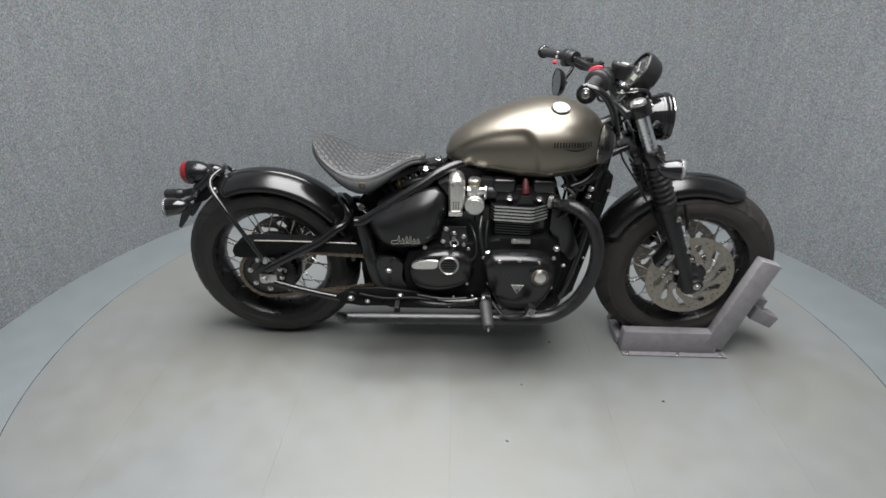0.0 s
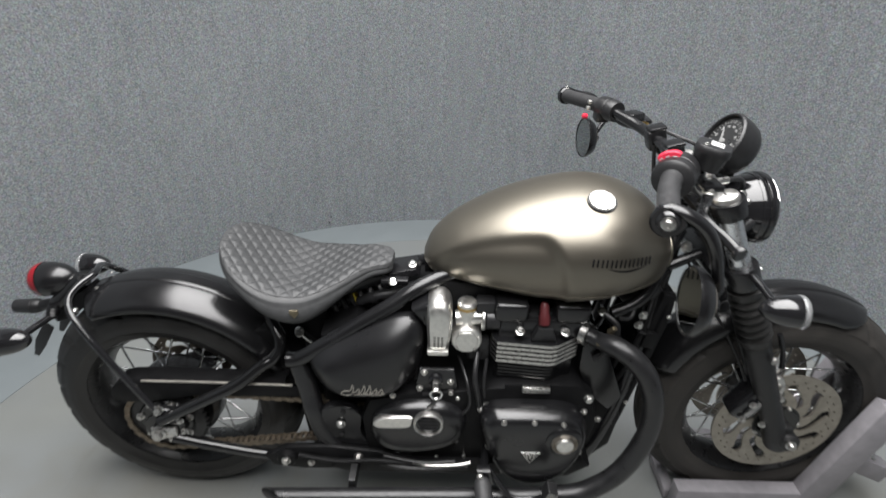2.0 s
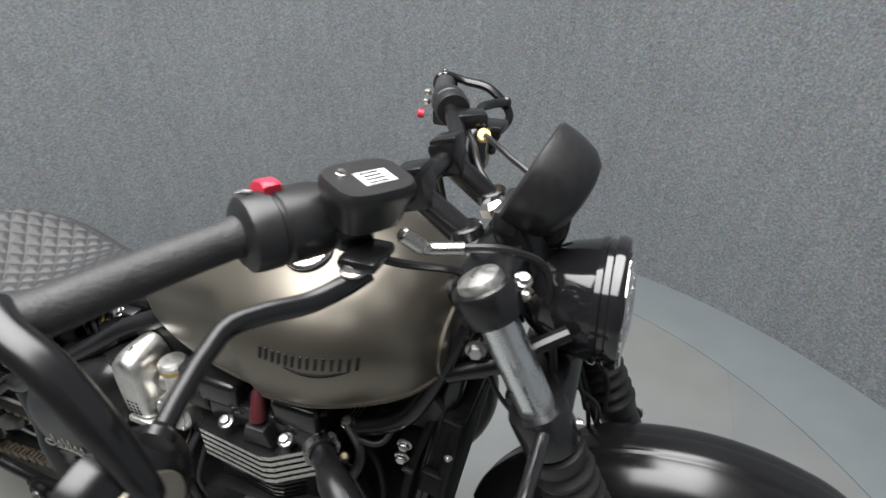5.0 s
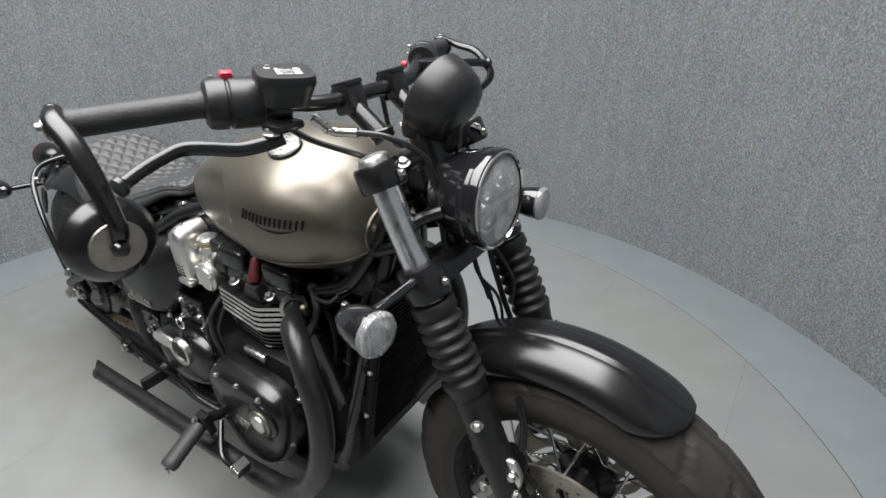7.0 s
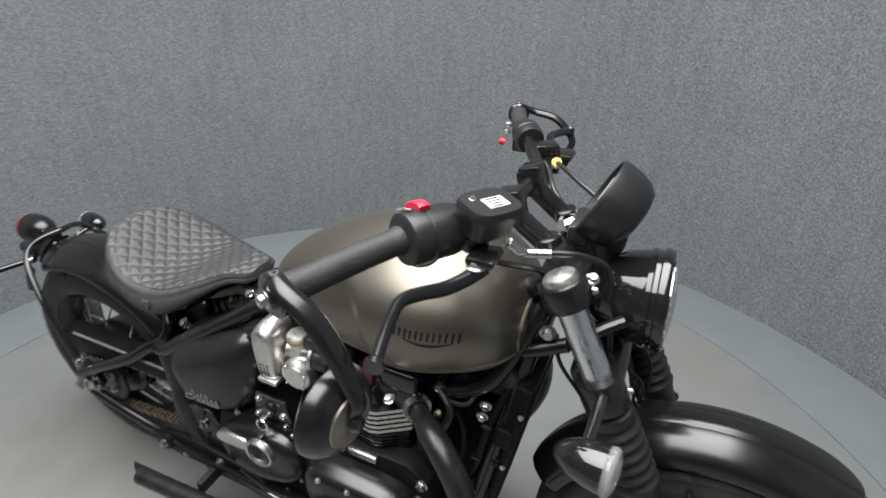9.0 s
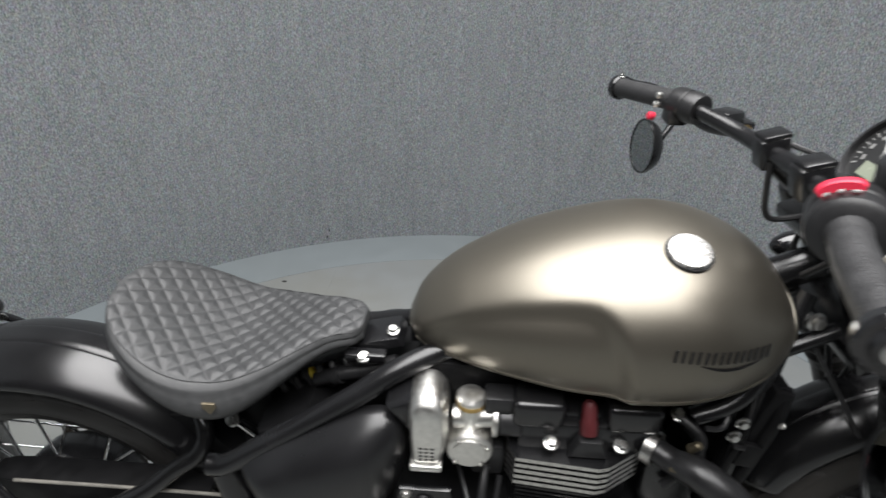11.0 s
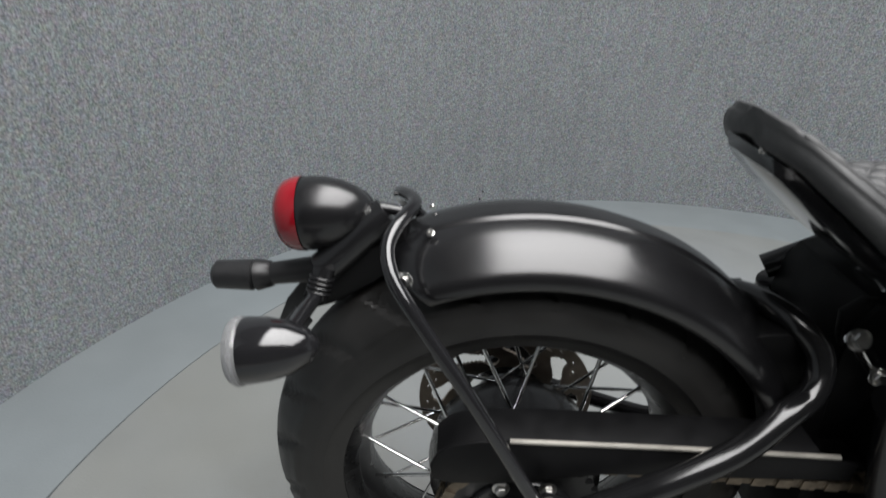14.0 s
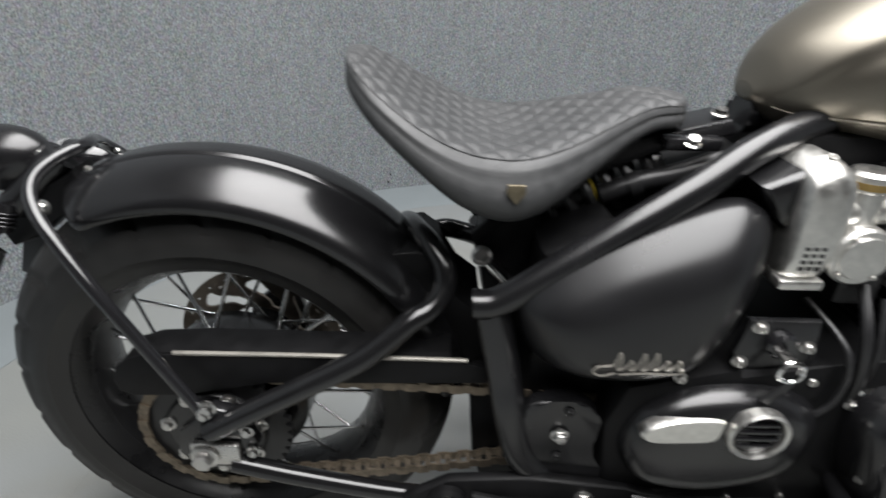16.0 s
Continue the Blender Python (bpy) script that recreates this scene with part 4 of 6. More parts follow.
tube(bm, [(0.62, 0, 0.715), (0.80, 0, 0.72), (1.0, 0, 0.78), (1.17, 0, 0.86)], 0.024, 14)
cyl(bm, (1.185, 0, 0.955), (1.262, 0, 0.79), 0.030, seg=24)
frame_ = part("frame", bm, SATIN, bike, "satin black tubular steel frame")
for s in (-1, 1):
    bm = bmesh.new()
    prism(bm, [(0.395, 0.405), (0.455, 0.410), (0.482, 0.375), (0.472, 0.335), (0.520, 0.255), (0.50, 0.232), (0.455, 0.255), (0.41, 0.31), (0.388, 0.36)], s * 0.128, s * 0.150, 0.004, round_n=5)
    pl = part("pivot_plate", bm, SATIN, frame_, "black swingarm pivot plate")
    bolt(pl, (0.432, s * 0.152, 0.362), (0, s, 0), 0.009, CHROME)
    bolt(pl, (0.440, s * 0.151, 0.398), (0, s, 0), 0.005, MATT, "socket")
    bolt(pl, (0.432, s * 0.151, 0.326), (0, s, 0), 0.005, MATT, "socket")
    bolt(pl, (0.385, s * 0.145, 0.26), (0, s, 0), 0.007, CHROME)
    bolt(pl, (0.530, s * 0.150, 0.262), (0, s, 0), 0.009, STEEL)
    for x, z in ((1.086, 0.658), (1.081, 0.632)):
        bolt(frame_, (x, s * 0.103, z), (0.1, s, 0), 0.0080)
bm = bmesh.new()
for s in (-1, 1):
    upper = [(0.238, 0.060, 0.540), (0.246, 0.020, 0.556), (0.256, -0.020, 0.5655), (0.272, -0.046, 0.561), (0.289, -0.066, 0.543), (0.291, -0.080, 0.520), (0.277, -0.094, 0.501)] if s < 0 else [(0.345, 0.080, 0.505), (0.318, 0.100, 0.505), (0.285, 0.100, 0.510)]
    tube(bm, upper + [(0.250, s * 0.108, 0.488), (0.200, s * 0.128, 0.453), (0.128, s * 0.141, 0.417), (0.034, s * 0.148, 0.366), (0.010, s * 0.150, 0.352)], 0.0142, 16)
    tube(bm, [(0.03, s * 0.150, 0.300), (0.12, s * 0.148, 0.272), (0.25, s * 0.142, 0.238), (0.36, s * 0.138, 0.232), (0.43, s * 0.135, 0.30)], 0.0125, 14)
    prism(bm, [(-0.03, 0.345), (0.015, 0.385), (0.05, 0.375), (0.065, 0.325), (0.03, 0.285), (-0.02, 0.285), (-0.038, 0.31)], s * 0.128, s * 0.146, 0.004)
swing = part("swingarm", bm, SWING, bike, "black tubular swingarm cage")
for x, z, r in ((0.014, 0.389, 0.009), (0.055, 0.352, 0.007), (0.058, 0.318, 0.007)):
    bolt(swing, (x, -0.148, z), (0, -1, 0), r)
bm = bmesh.new()
box(bm, (0.014, -0.152, 0.318), (0.060, 0.010, 0.034), None, 0.003)
part("chain_adjuster", bm, STEEL, swing, "bare steel chain adjuster block")
bolt(swing, (0.002, -0.158, 0.318), (0, -1, 0), 0.014, STEEL, name="axle_nut")
bolt(swing, (0.055, -0.150, 0.320), (1, 0, 0), 0.006, STEEL)
bolt(swing, (0.334, -0.058, 0.552), (-0.2, -0.8, 0.5), 0.010, CHROME, name="shock_bolt")
bm = bmesh.new()
tube(bm, [(0.334, -0.052, 0.551), (0.371, -0.052, 0.512)], 0.010, 12)
part("shock_link", bm, CHROME, swing, "chrome shock link rod")
bolt(swing, (0.371, -0.062, 0.508), (-0.2, -1, 0.2), 0.0085, CHROME)
# chain guard
bm = bmesh.new()
prism(bm, [(-0.108, 0.383), (-0.111, 0.402), (-0.104, 0.420), (-0.088, 0.434), (-0.06, 0.442), (0.30, 0.441), (0.345, 0.432), (0.345, 0.408), (0.20, 0.405), (0.08, 0.404), (0.02, 0.390), (-0.03, 0.378), (-0.09, 0.376)], -0.118, -0.112, 0.002)
prism(bm, [(-0.104, 0.418), (-0.088, 0.434), (-0.06, 0.4435), (0.0, 0.4465), (0.30, 0.4465), (0.30, 0.441), (-0.06, 0.437), (-0.098, 0.414)], -0.116, -0.070, 0.001)
guard = part("chain_guard", bm, DULL, bike, "black chain guard, lamp glint on its top lip painted silver")
# silver rod paints in the lamp's reflection along the gloss black edge
bm = bmesh.new()
tube(bm, [(-0.028, -0.1168, 0.4440), (-0.01, -0.1172, 0.4446), (0.14, -0.1172, 0.4452), (0.32, -0.1172, 0.4430)], lambda t: 0.0012 + 0.0018 * min(1.0, t * 6), 10)
part("lip", bm, SCRIPT_GLINT, guard)
# chain
bm = bmesh.new()
loop_pts = []
sx, sz, sr = 0.55, 0.345, 0.038
for i in range(40):
    t = i / 40
    loop_pts.append((RX + (sx - RX) * t, RZ + 0.094 + (sz + sr - RZ - 0.094) * t))
for i in range(8):
    a = math.pi / 2 - math.pi * i / 8
    loop_pts.append((sx + sr * math.cos(a), sz + sr * math.sin(a)))
for i in range(40):
    t = i / 40
    loop_pts.append((sx + (RX - sx) * t, sz - sr + (RZ - 0.094 - sz + sr) * t - 0.012 * math.sin(math.pi * t)))
for i in range(20):
    a = -math.pi / 2 - math.pi * i / 20
    loop_pts.append((RX + 0.094 * math.cos(a), RZ + 0.094 * math.sin(a)))
for i in range(len(loop_pts)):
    (x0, z0), (x1, z1) = loop_pts[i], loop_pts[(i + 1) % len(loop_pts)]
    ang = math.atan2(z1 - z0, x1 - x0)
    ln = math.hypot(x1 - x0, z1 - z0)
    rot = Matrix.Rotation(-ang, 3, "Y")
    off = 0.0075 if i % 2 else 0.0100
    for y in (-off, off):
        box(bm, ((x0 + x1) / 2, -0.1025 + y, (z0 + z1) / 2), (ln * 1.15, 0.002, 0.0125), rot)
    box(bm, (x0, -0.1025, z0), (0.007, 0.018, 0.007), rot)
part("chain", bm, CHAIN, bike, "oily brown roller chain", smooth=False)

# ---- side panel ----
for s in (-1, 1):
    bm = bmesh.new()
    base = [(0.366, 0.548), (0.410, 0.578), (0.460, 0.606), (0.520, 0.633), (0.569, 0.652), (0.604, 0.652), (0.621, 0.628), (0.624, 0.582), (0.615, 0.530), (0.599, 0.488), (0.573, 0.458), (0.541, 0.446), (0.490, 0.441), (0.437, 0.443), (0.401, 0.456), (0.382, 0.480), (0.370, 0.516)]
    pts = []
    k = len(base)
    for i in range(k):
        p0, p1, p2, p3 = (Vector(base[(i + j - 1) % k]) for j in range(4))
        for q in range(4):
            t = q / 4
            pts.append(0.5 * (2 * p1 + (p2 - p0) * t + (2 * p0 - 5 * p1 + 4 * p2 - p3) * t * t + (3 * p1 - p0 - 3 * p2 + p3) * t ** 3))
    for _ in range(6):
        pts = [(pts[i - 1] + 2 * pts[i] + pts[(i + 1) % len(pts)]) / 4 for i in range(len(pts))]
    c = Vector((0.495, 0.508))
    rings = []
    for q, y in ((1.0, 0.105), (1.0, 0.122), (0.98, 0.130), (0.93, 0.140), (0.85, 0.1515), (0.76, 0.162), (0.66, 0.170), (0.55, 0.1755), (0.42, 0.179), (0.25, 0.181), (0.05, 0.1815)):
        rings.append([(c.x + (p.x - c.x) * q, s * y, c.y + (p.y - c.y) * q) for p in pts])
    loft(bm, rings)
    panel = part("side_panel", bm, PANEL, bike, "satin black side panel with silver script", sharp=50)
    bm = bmesh.new()
    yy = s * 0.1812
    line = [(0.470, 0.484), (0.456, 0.480), (0.447, 0.485), (0.452, 0.492), (0.466, 0.494)]
    for i in range(6):
        x = 0.468 + 0.0125 * i
        h = 0.011 if i in (0, 2, 3) else 0.006
        line += [(x + 0.002, 0.489 + 1.2 * h), (x + 0.004, 0.489 + 2 * h), (x + 0.0065, 0.489 + h), (x + 0.0035, 0.489), (x + 0.009, 0.4905)]
    tube(bm, [(x, yy, z) for x, z in line], 0.0014, 6, 4)
    tube(bm, [(0.474, yy, 0.482), (0.500, yy, 0.4845), (0.530, yy, 0.484), (0.541, yy, 0.487)], 0.0013, 6, 4)
    part("script_mark", bm, SCRIPT_GLINT, panel, "silver curled line mark")

# ---- engine ----
bm = bmesh.new()
prism(bm, [(0.50, 0.44), (0.62, 0.47), (0.74, 0.47), (0.80, 0.50), (0.96, 0.50), (1.0, 0.47), (1.02, 0.38), (1.0, 0.27), (0.93, 0.225), (0.55, 0.225), (0.49, 0.28), (0.48, 0.38)], -0.155, 0.155, 0.012)
prism(bm, [(0.55, 0.26), (0.92, 0.26), (0.88, 0.205), (0.62, 0.205)], -0.10, 0.10, 0.008)
engine = part("engine", bm, DULL, bike, "black air-finned parallel twin engine with bright-edged fins")


def domed_cover(outline, y0, y1, levels, s=-1):
    """A cover that swells from its outline to a flat dome."""
    k = len(outline)
    pts = []
    for i in range(k):
        p0, p1, p2, p3 = (Vector(outline[(i + j - 1) % k]) for j in range(4))
        for q in range(5):
            t = q / 5
            pts.append(0.5 * (2 * p1 + (p2 - p0) * t + (2 * p0 - 5 * p1 + 4 * p2 - p3) * t * t + (3 * p1 - p0 - 3 * p2 + p3) * t ** 3))
    c = sum(pts, Vector((0, 0))) / len(pts)
    b = bmesh.new()
    loft(b, [[(c.x + (p.x - c.x) * q, s * (y0 + (y1 - y0) * h), c.y + (p.y - c.y) * q) for p in pts] for q, h in levels])
    return b


CLUTCH = [(0.750, 0.410), (0.768, 0.445), (0.80, 0.456), (0.865, 0.459), (0.93, 0.456), (0.970, 0.440), (0.990, 0.400), (0.986, 0.340), (0.963, 0.282), (0.925, 0.242), (0.880, 0.228), (0.835, 0.236), (0.800, 0.266), (0.770, 0.325)]
DOME = [(1.0, 0.0), (1.0, 0.42), (0.985, 0.55), (0.95, 0.74), (0.89, 0.90), (0.80, 0.985), (0.5, 1.0), (0.05, 1.0)]
for s in (-1, 1):
    cover = part("clutch_cover", domed_cover(CLUTCH, 0.150, 0.214, DOME, s), SATIN, engine, "satin black clutch cover", sharp=40)
    for x, z in ((0.800, 0.437), (0.865, 0.440), (0.928, 0.436)):
        # solid near-black block gives the shade of a bolt notch by colour
        bm = bmesh.new()
        box(bm, (x, s * 0.205, z - 0.006), (0.014, 0.014, 0.028), None, 0.005, 3)
        part("recess_shade", bm, DULL, cover)
        bolt(cover, (x, s * 0.2095, z + 0.003), (0, s, 0.3), 0.0052, STEEL, "socket")
    for x, z in ((0.752, 0.425), (0.984, 0.428)):
        bolt(engine, (x, s * 0.157, z), (0, s, 0), 0.006, STEEL, "socket")
    for x, z in ((0.978, 0.335), (0.772, 0.345), (0.812, 0.262), (0.925, 0.252)):
        bolt(cover, (x, s * 0.190, z), (0, s, 0), 0.0060, STEEL, "socket")
    bm = bmesh.new()
    lathe(bm, [(0.0, 0), (0.040, 0), (0.040, 0.010), (0.034, 0.014), (0.030, 0.014)], (0.934, s * 0.206, 0.391), (0, s, 0), 40)
    part("cap_ring", bm, SATIN, cover)
    bm = bmesh.new()
    lathe(bm, [(0.0, 0.0245), (0.012, 0.0240), (0.0185, 0.0215), (0.0195, 0.018), (0.0195, 0.010)], (0.934, s * 0.206, 0.391), (0, s, 0), 40)
    part("cap_disc", bm, ALLOY, cover, "brushed steel disc")
    bm = bmesh.new()
    for r0_ in (0.0205, 0.0235, 0.0265):
        lathe(bm, [(r0_, 0.012), (r0_, 0.0165), (r0_ + 0.0010, 0.0175), (r0_ + 0.0020, 0.0165), (r0_ + 0.0020, 0.012)], (0.934, s * 0.206, 0.391), (0, s, 0), 40, closed=True)
    part("cap_ridges", bm, DISC, cover, "dull ridged steel ring")
    bm = bmesh.new()
    prism(bm, [(0.843, 0.356), (0.886, 0.356), (0.8645, 0.321)], s * 0.213, s * 0.2155, 0.0005)
    plate = part("triangle_badge", bm, STEEL, cover, "small steel triangle badge")
    bm = bmesh.new()
    prism(bm, [(0.848, 0.353), (0.881, 0.353), (0.8645, 0.3265)], s * 0.2150, s * 0.2162, 0.0003)
    part("inlay", bm, SATIN, plate)
    bm = bmesh.new()
    for cx_, w_ in ((0.8645, 0.004), (0.857, 0.003), (0.872, 0.003)):
        box(bm, (cx_, s * 0.2166, 0.344), (w_, 0.001, 0.012))
    box(bm, (0.8645, s * 0.2166, 0.350), (0.024, 0.001, 0.003))
    part("bar", bm, STEEL, plate)
SPRK = [(0.500, 0.377), (0.522, 0.420), (0.578, 0.447), (0.662, 0.449), (0.714, 0.42), (0.722, 0.369), (0.696, 0.320), (0.609, 0.292), (0.531, 0.303), (0.504, 0.338)]
for s in (-1, 1):
    cover = part("sprocket_cover", domed_cover(SPRK, 0.13, 0.186, [(1.0, 0), (1.0, 0.35), (0.97, 0.6), (0.90, 0.8), (0.78, 0.93), (0.55, 1.0), (0.05, 1.0)], s), SATIN, engine, "satin black sprocket cover", sharp=40)
    bm = bmesh.new()
    lathe(bm, [(0.0335, 0), (0.0335, 0.012), (0.031, 0.0145), (0.028, 0.012), (0.028, 0.0)], (0.636, s * 0.182, 0.409), (0, s, 0), 40, closed=True)
    part("ring", bm, ALLOY, cover, "bright steel ring")
    bm = bmesh.new()
    lathe(bm, [(0, 0.007), (0.028, 0.007), (0.028, 0.0), (0, 0)], (0.636, s * 0.182, 0.409), (0, s, 0), 36)
    for q in range(4):
        hw = math.sqrt(max(0.0001, 0.024 ** 2 - (0.015 - 0.010 * q) ** 2))
        box(bm, (0.636, s * 0.190, 0.409 + 0.015 - 0.010 * q), (2 * hw, 0.006, 0.0035), None, 0.001)
    part("grille", bm, GLOSS, cover)
    bm = domed_cover([(0.512, 0.402), (0.528, 0.416), (0.560, 0.424), (0.598, 0.424), (0.601, 0.410), (0.594, 0.394), (0.560, 0.390), (0.522, 0.390)], 0.172, 0.1875, [(1.0, 0), (1.0, 0.8), (0.92, 1.0), (0.05, 1.0)], s)
    part("polished_insert", bm, ALLOY, cover, "pale alloy oval insert")
    for x, z in ((0.700, 0.318), (0.555, 0.455), (0.70, 0.455)):
        bolt(cover, (x, s * 0.152, z), (0, s, 0), 0.006, STEEL, "socket")

# cylinder block and head
bm = bmesh.new()
box(bm, (0.868, 0, 0.56), (0.165, 0.24, 0.17), None, 0.012)
box(bm, (0.872, 0, 0.625), (0.185, 0.25, 0.06), None, 0.010)
box(bm, (0.805, 0, 0.655), (0.075, 0.235, 0.06), None, 0.012)
box(bm, (0.935, 0, 0.655), (0.078, 0.235, 0.06), None, 0.012)
box(bm, (0.870, 0, 0.640), (0.055, 0.22, 0.05), None, 0.006)
block = part("cylinder_block", bm, SATIN, engine, "black cylinder block and head")
FIN = [(0.768, -0.125), (0.778, -0.145), (0.890, -0.156), (0.905, -0.152), (0.955, -0.118), (0.958, 0.118), (0.905, 0.152), (0.890, 0.156), (0.778, 0.145), (0.768, 0.125)]


def fin(z, grow, thick):
    b = bmesh.new()
    c = Vector((0.865, 0))
    lo = [b.verts.new((c.x + (x - c.x) * grow, y * grow, z - thick / 2)) for x, y in FIN]
    hi = [b.verts.new((c.x + (x - c.x) * grow, y * grow, z + thick / 2)) for x, y in FIN]
    b.faces.new(lo)
    b.faces.new(hi)
    for i in range(len(lo)):
        j = (i + 1) % len(lo)
        b.faces.new((lo[i], lo[j], hi[j], hi[i]))
    return b


for i in range(5):
    ob = part("fin", fin(0.606 - 0.0115 * i, 1.0, 0.0055), SATIN, block, smooth=False)
    b = bmesh.new()
    c = Vector((0.865, 0))
    z = 0.606 - 0.0115 * i
    pts_out = [(c.x + (x - c.x) * 1.004, y * 1.004) for x, y in FIN]
    lo = [b.verts.new((x, y, z - 0.0034)) for x, y in pts_out]
    hi = [b.verts.new((x, y, z + 0.0034)) for x, y in pts_out]
    for k in range(len(lo)):
        j = (k + 1) % len(lo)
        b.faces.new((lo[k], lo[j], hi[j], hi[k]))
    part("fin_edge", b, STEEL, block, "bright machined fin edge", smooth=False)
for i in range(8):
    part("fin", fin(0.546 - 0.0095 * i, 0.93 - 0.004 * i, 0.004), SATIN, block, smooth=False)
for s in (-1, 1):
    for x0, x1 in ((0.770, 0.842), (0.897, 0.972)):
        bm = bmesh.new()
        box(bm, ((x0 + x1) / 2, s * 0.098, 0.668), (x1 - x0, 0.06, 0.046), None, 0.010, 3)
        part("rocker_cover", bm, SATIN, block, "satin black rocker cover")
    bm = bmesh.new()
    prism(bm, [(0.850, 0.612), (0.902, 0.612), (0.892, 0.642), (0.862, 0.642)], s * 0.118, s * 0.142, 0.003)
    part("plug_tower", bm, PLASTIC, block)
    bm = bmesh.new()
    lathe(bm, [(0, 0), (0.012, 0), (0.012, 0.016), (0.0105, 0.020), (0.0095, 0.040), (0.006, 0.047), (0, 0.048)], (0.875, s * 0.128, 0.646), (-0.05, -s * 0.35, 1), 20)
    part("plug_cap", bm, COPPER, block, "dull red spark plug cap")
    for x, y, z in ((0.8246, 0.137, 0.632), (0.9205, 0.1335, 0.630), (1.001, 0.0984, 0.660)):
        bolt(block, (x, s * y, z), (0, s * 0.35, 1), 0.0085)
    bm = bmesh.new()
    box(bm, (0.870, s * 0.156, 0.489), (0.062, 0.012, 0.016), None, 0.003)
    part("name_plate", bm, STEEL, block, "small bright plate")
    bm = bmesh.new()
    lathe(bm, [(0.0, 0), (0.017, 0), (0.018, 0.004), (0.018, 0.012), (0.014, 0.017), (0, 0.018)], (0.770, s * 0.138, 0.440), (-0.1, s * 0.7, 0.7), 28)
    part("oil_filler", bm, CHROME, engine, "chrome oil filler cap")
    for x, z, r in ((0.989, 0.463, 0.010), (0.894, 0.445, 0.007), (1.020, 0.40, 0.006)):
        bolt(engine, (x, s * 0.152, z), (0, s, 0), r, CHROME if r > 0.008 else STEEL)
    # front engine mount boss
    bm = bmesh.new()
    prism(bm, [(0.965, 0.60), (1.02, 0.58), (1.075, 0.44), (1.05, 0.40), (0.995, 0.45), (0.965, 0.52)], s * 0.105, s * 0.125, 0.005)
    part("engine_mount", bm, SATIN, engine)
bm = bmesh.new()
prism(bm, [(0.99, 0.47), (1.072, 0.455), (1.088, 0.36), (1.078, 0.27), (1.03, 0.215), (0.94, 0.205), (0.94, 0.30)], -0.112, 0.112, 0.010)
part("crankcase_front", bm, DULL, engine)
# ignition switch plate with key ring
bm = bmesh.new()
prism(bm, [(0.614, 0.532), (0.690, 0.532), (0.700, 0.480), (0.690, 0.452), (0.612, 0.452), (0.606, 0.490)], -0.150, -0.138, 0.006)
ign = part("ignition_plate", bm, SATIN, bike, "black ignition switch plate")
bm = bmesh.new()
lathe(bm, [(0, 0), (0.016, 0), (0.016, 0.010), (0.012, 0.014), (0, 0.014)], (0.650, -0.148, 0.505), (0, -1, 0), 24)
part("ignition_barrel", bm, GLOSS, ign)
for x, z in ((0.625, 0.524), (0.683, 0.499), (0.615, 0.478), (0.684, 0.468)):
    bolt(ign, (x, -0.149, z), (0, -1, 0), 0.0065, STEEL, "socket")
key = tagged(empty("key"), "steel ignition key on a split ring hanging in its switch", "key")
bm = bmesh.new()
box(bm, (0.650, -0.172, 0.500), (0.012, 0.022, 0.004), None, 0.001)
part("key_blade", bm, STEEL, key)
bm = bmesh.new()
ringp = [(0.652 + 0.0125 * math.cos(a), -0.180, 0.489 + 0.0125 * math.sin(a)) for a in [2 * math.pi * i / 24 for i in range(25)]]
tube(bm, ringp, 0.0028, 8, 1, smooth_path=False)
part("split_ring", bm, CHROME, key, "bright split ring")
bm = bmesh.new()
box(bm, (0.645, -0.181, 0.462), (0.010, 0.003, 0.034), Matrix.Rotation(radians(35), 3, "Y"), 0.001)
part("key_tag", bm, PLASTIC, key)

bm = bmesh.new()
prism(bm, [(0.625, 0.640), (0.640, 0.712), (0.80, 0.708), (0.83, 0.66), (0.80, 0.56), (0.66, 0.55)], -0.078, 0.078, 0.010)
part("airbox", bm, DULL, bike, "dull black airbox under the tank")
# intake: alloy cover, throttle body
bm = domed_cover([(0.628, 0.676), (0.636, 0.694), (0.656, 0.702), (0.674, 0.692), (0.682, 0.665), (0.682, 0.615), (0.674, 0.578), (0.655, 0.572), (0.634, 0.576), (0.629, 0.610)], 0.080, 0.147, [(1.0, 0), (1.0, 0.45), (0.985, 0.62), (0.94, 0.80), (0.86, 0.92), (0.72, 0.985), (0.5, 1.0), (0.05, 1.005)])
intake = part("intake_cover", bm, ALLOY, bike, "silver alloy intake cover with vent slots")
bm = bmesh.new()
for i in range(4):
    for j in range(3):
        box(bm, (0.646 + 0.008 * j, -0.1462, 0.594 + 0.0075 * i), (0.005, 0.002, 0.004))
part("vent", bm, SEAM, intake)
bm = bmesh.new()
box(bm, (0.653, -0.128, 0.574), (0.046, 0.040, 0.012), None, 0.004)
part("lip", bm, ALLOY, intake)
bolt(intake, (0.655, -0.120, 0.699), (0, -0.6, 1), 0.005, STEEL, "socket")
bm = bmesh.new()
prism(bm, [(0.596, 0.672), (0.634, 0.690), (0.636, 0.620), (0.616, 0.640)], -0.132, -0.02, 0.012, 3)
part("airbox_neck", bm, SATIN, bike, "black airbox neck")
bm = bmesh.new()
lathe(bm, [(0, 0), (0.0185, 0), (0.0185, 0.060), (0.020, 0.062), (0.020, 0.070), (0, 0.070)], (0.713, -0.106, 0.604), (0, 0.02, 1), 28)
cyl(bm, (0.714, -0.075, 0.600), (0.714, -0.134, 0.600), 0.0325, seg=36, bev=0.003)
cyl(bm, (0.714, -0.132, 0.600), (0.714, -0.1365, 0.600), 0.024, seg=32, bev=0.001)
cyl(bm, (0.690, -0.105, 0.640), (0.745, -0.105, 0.645), 0.017, seg=20)
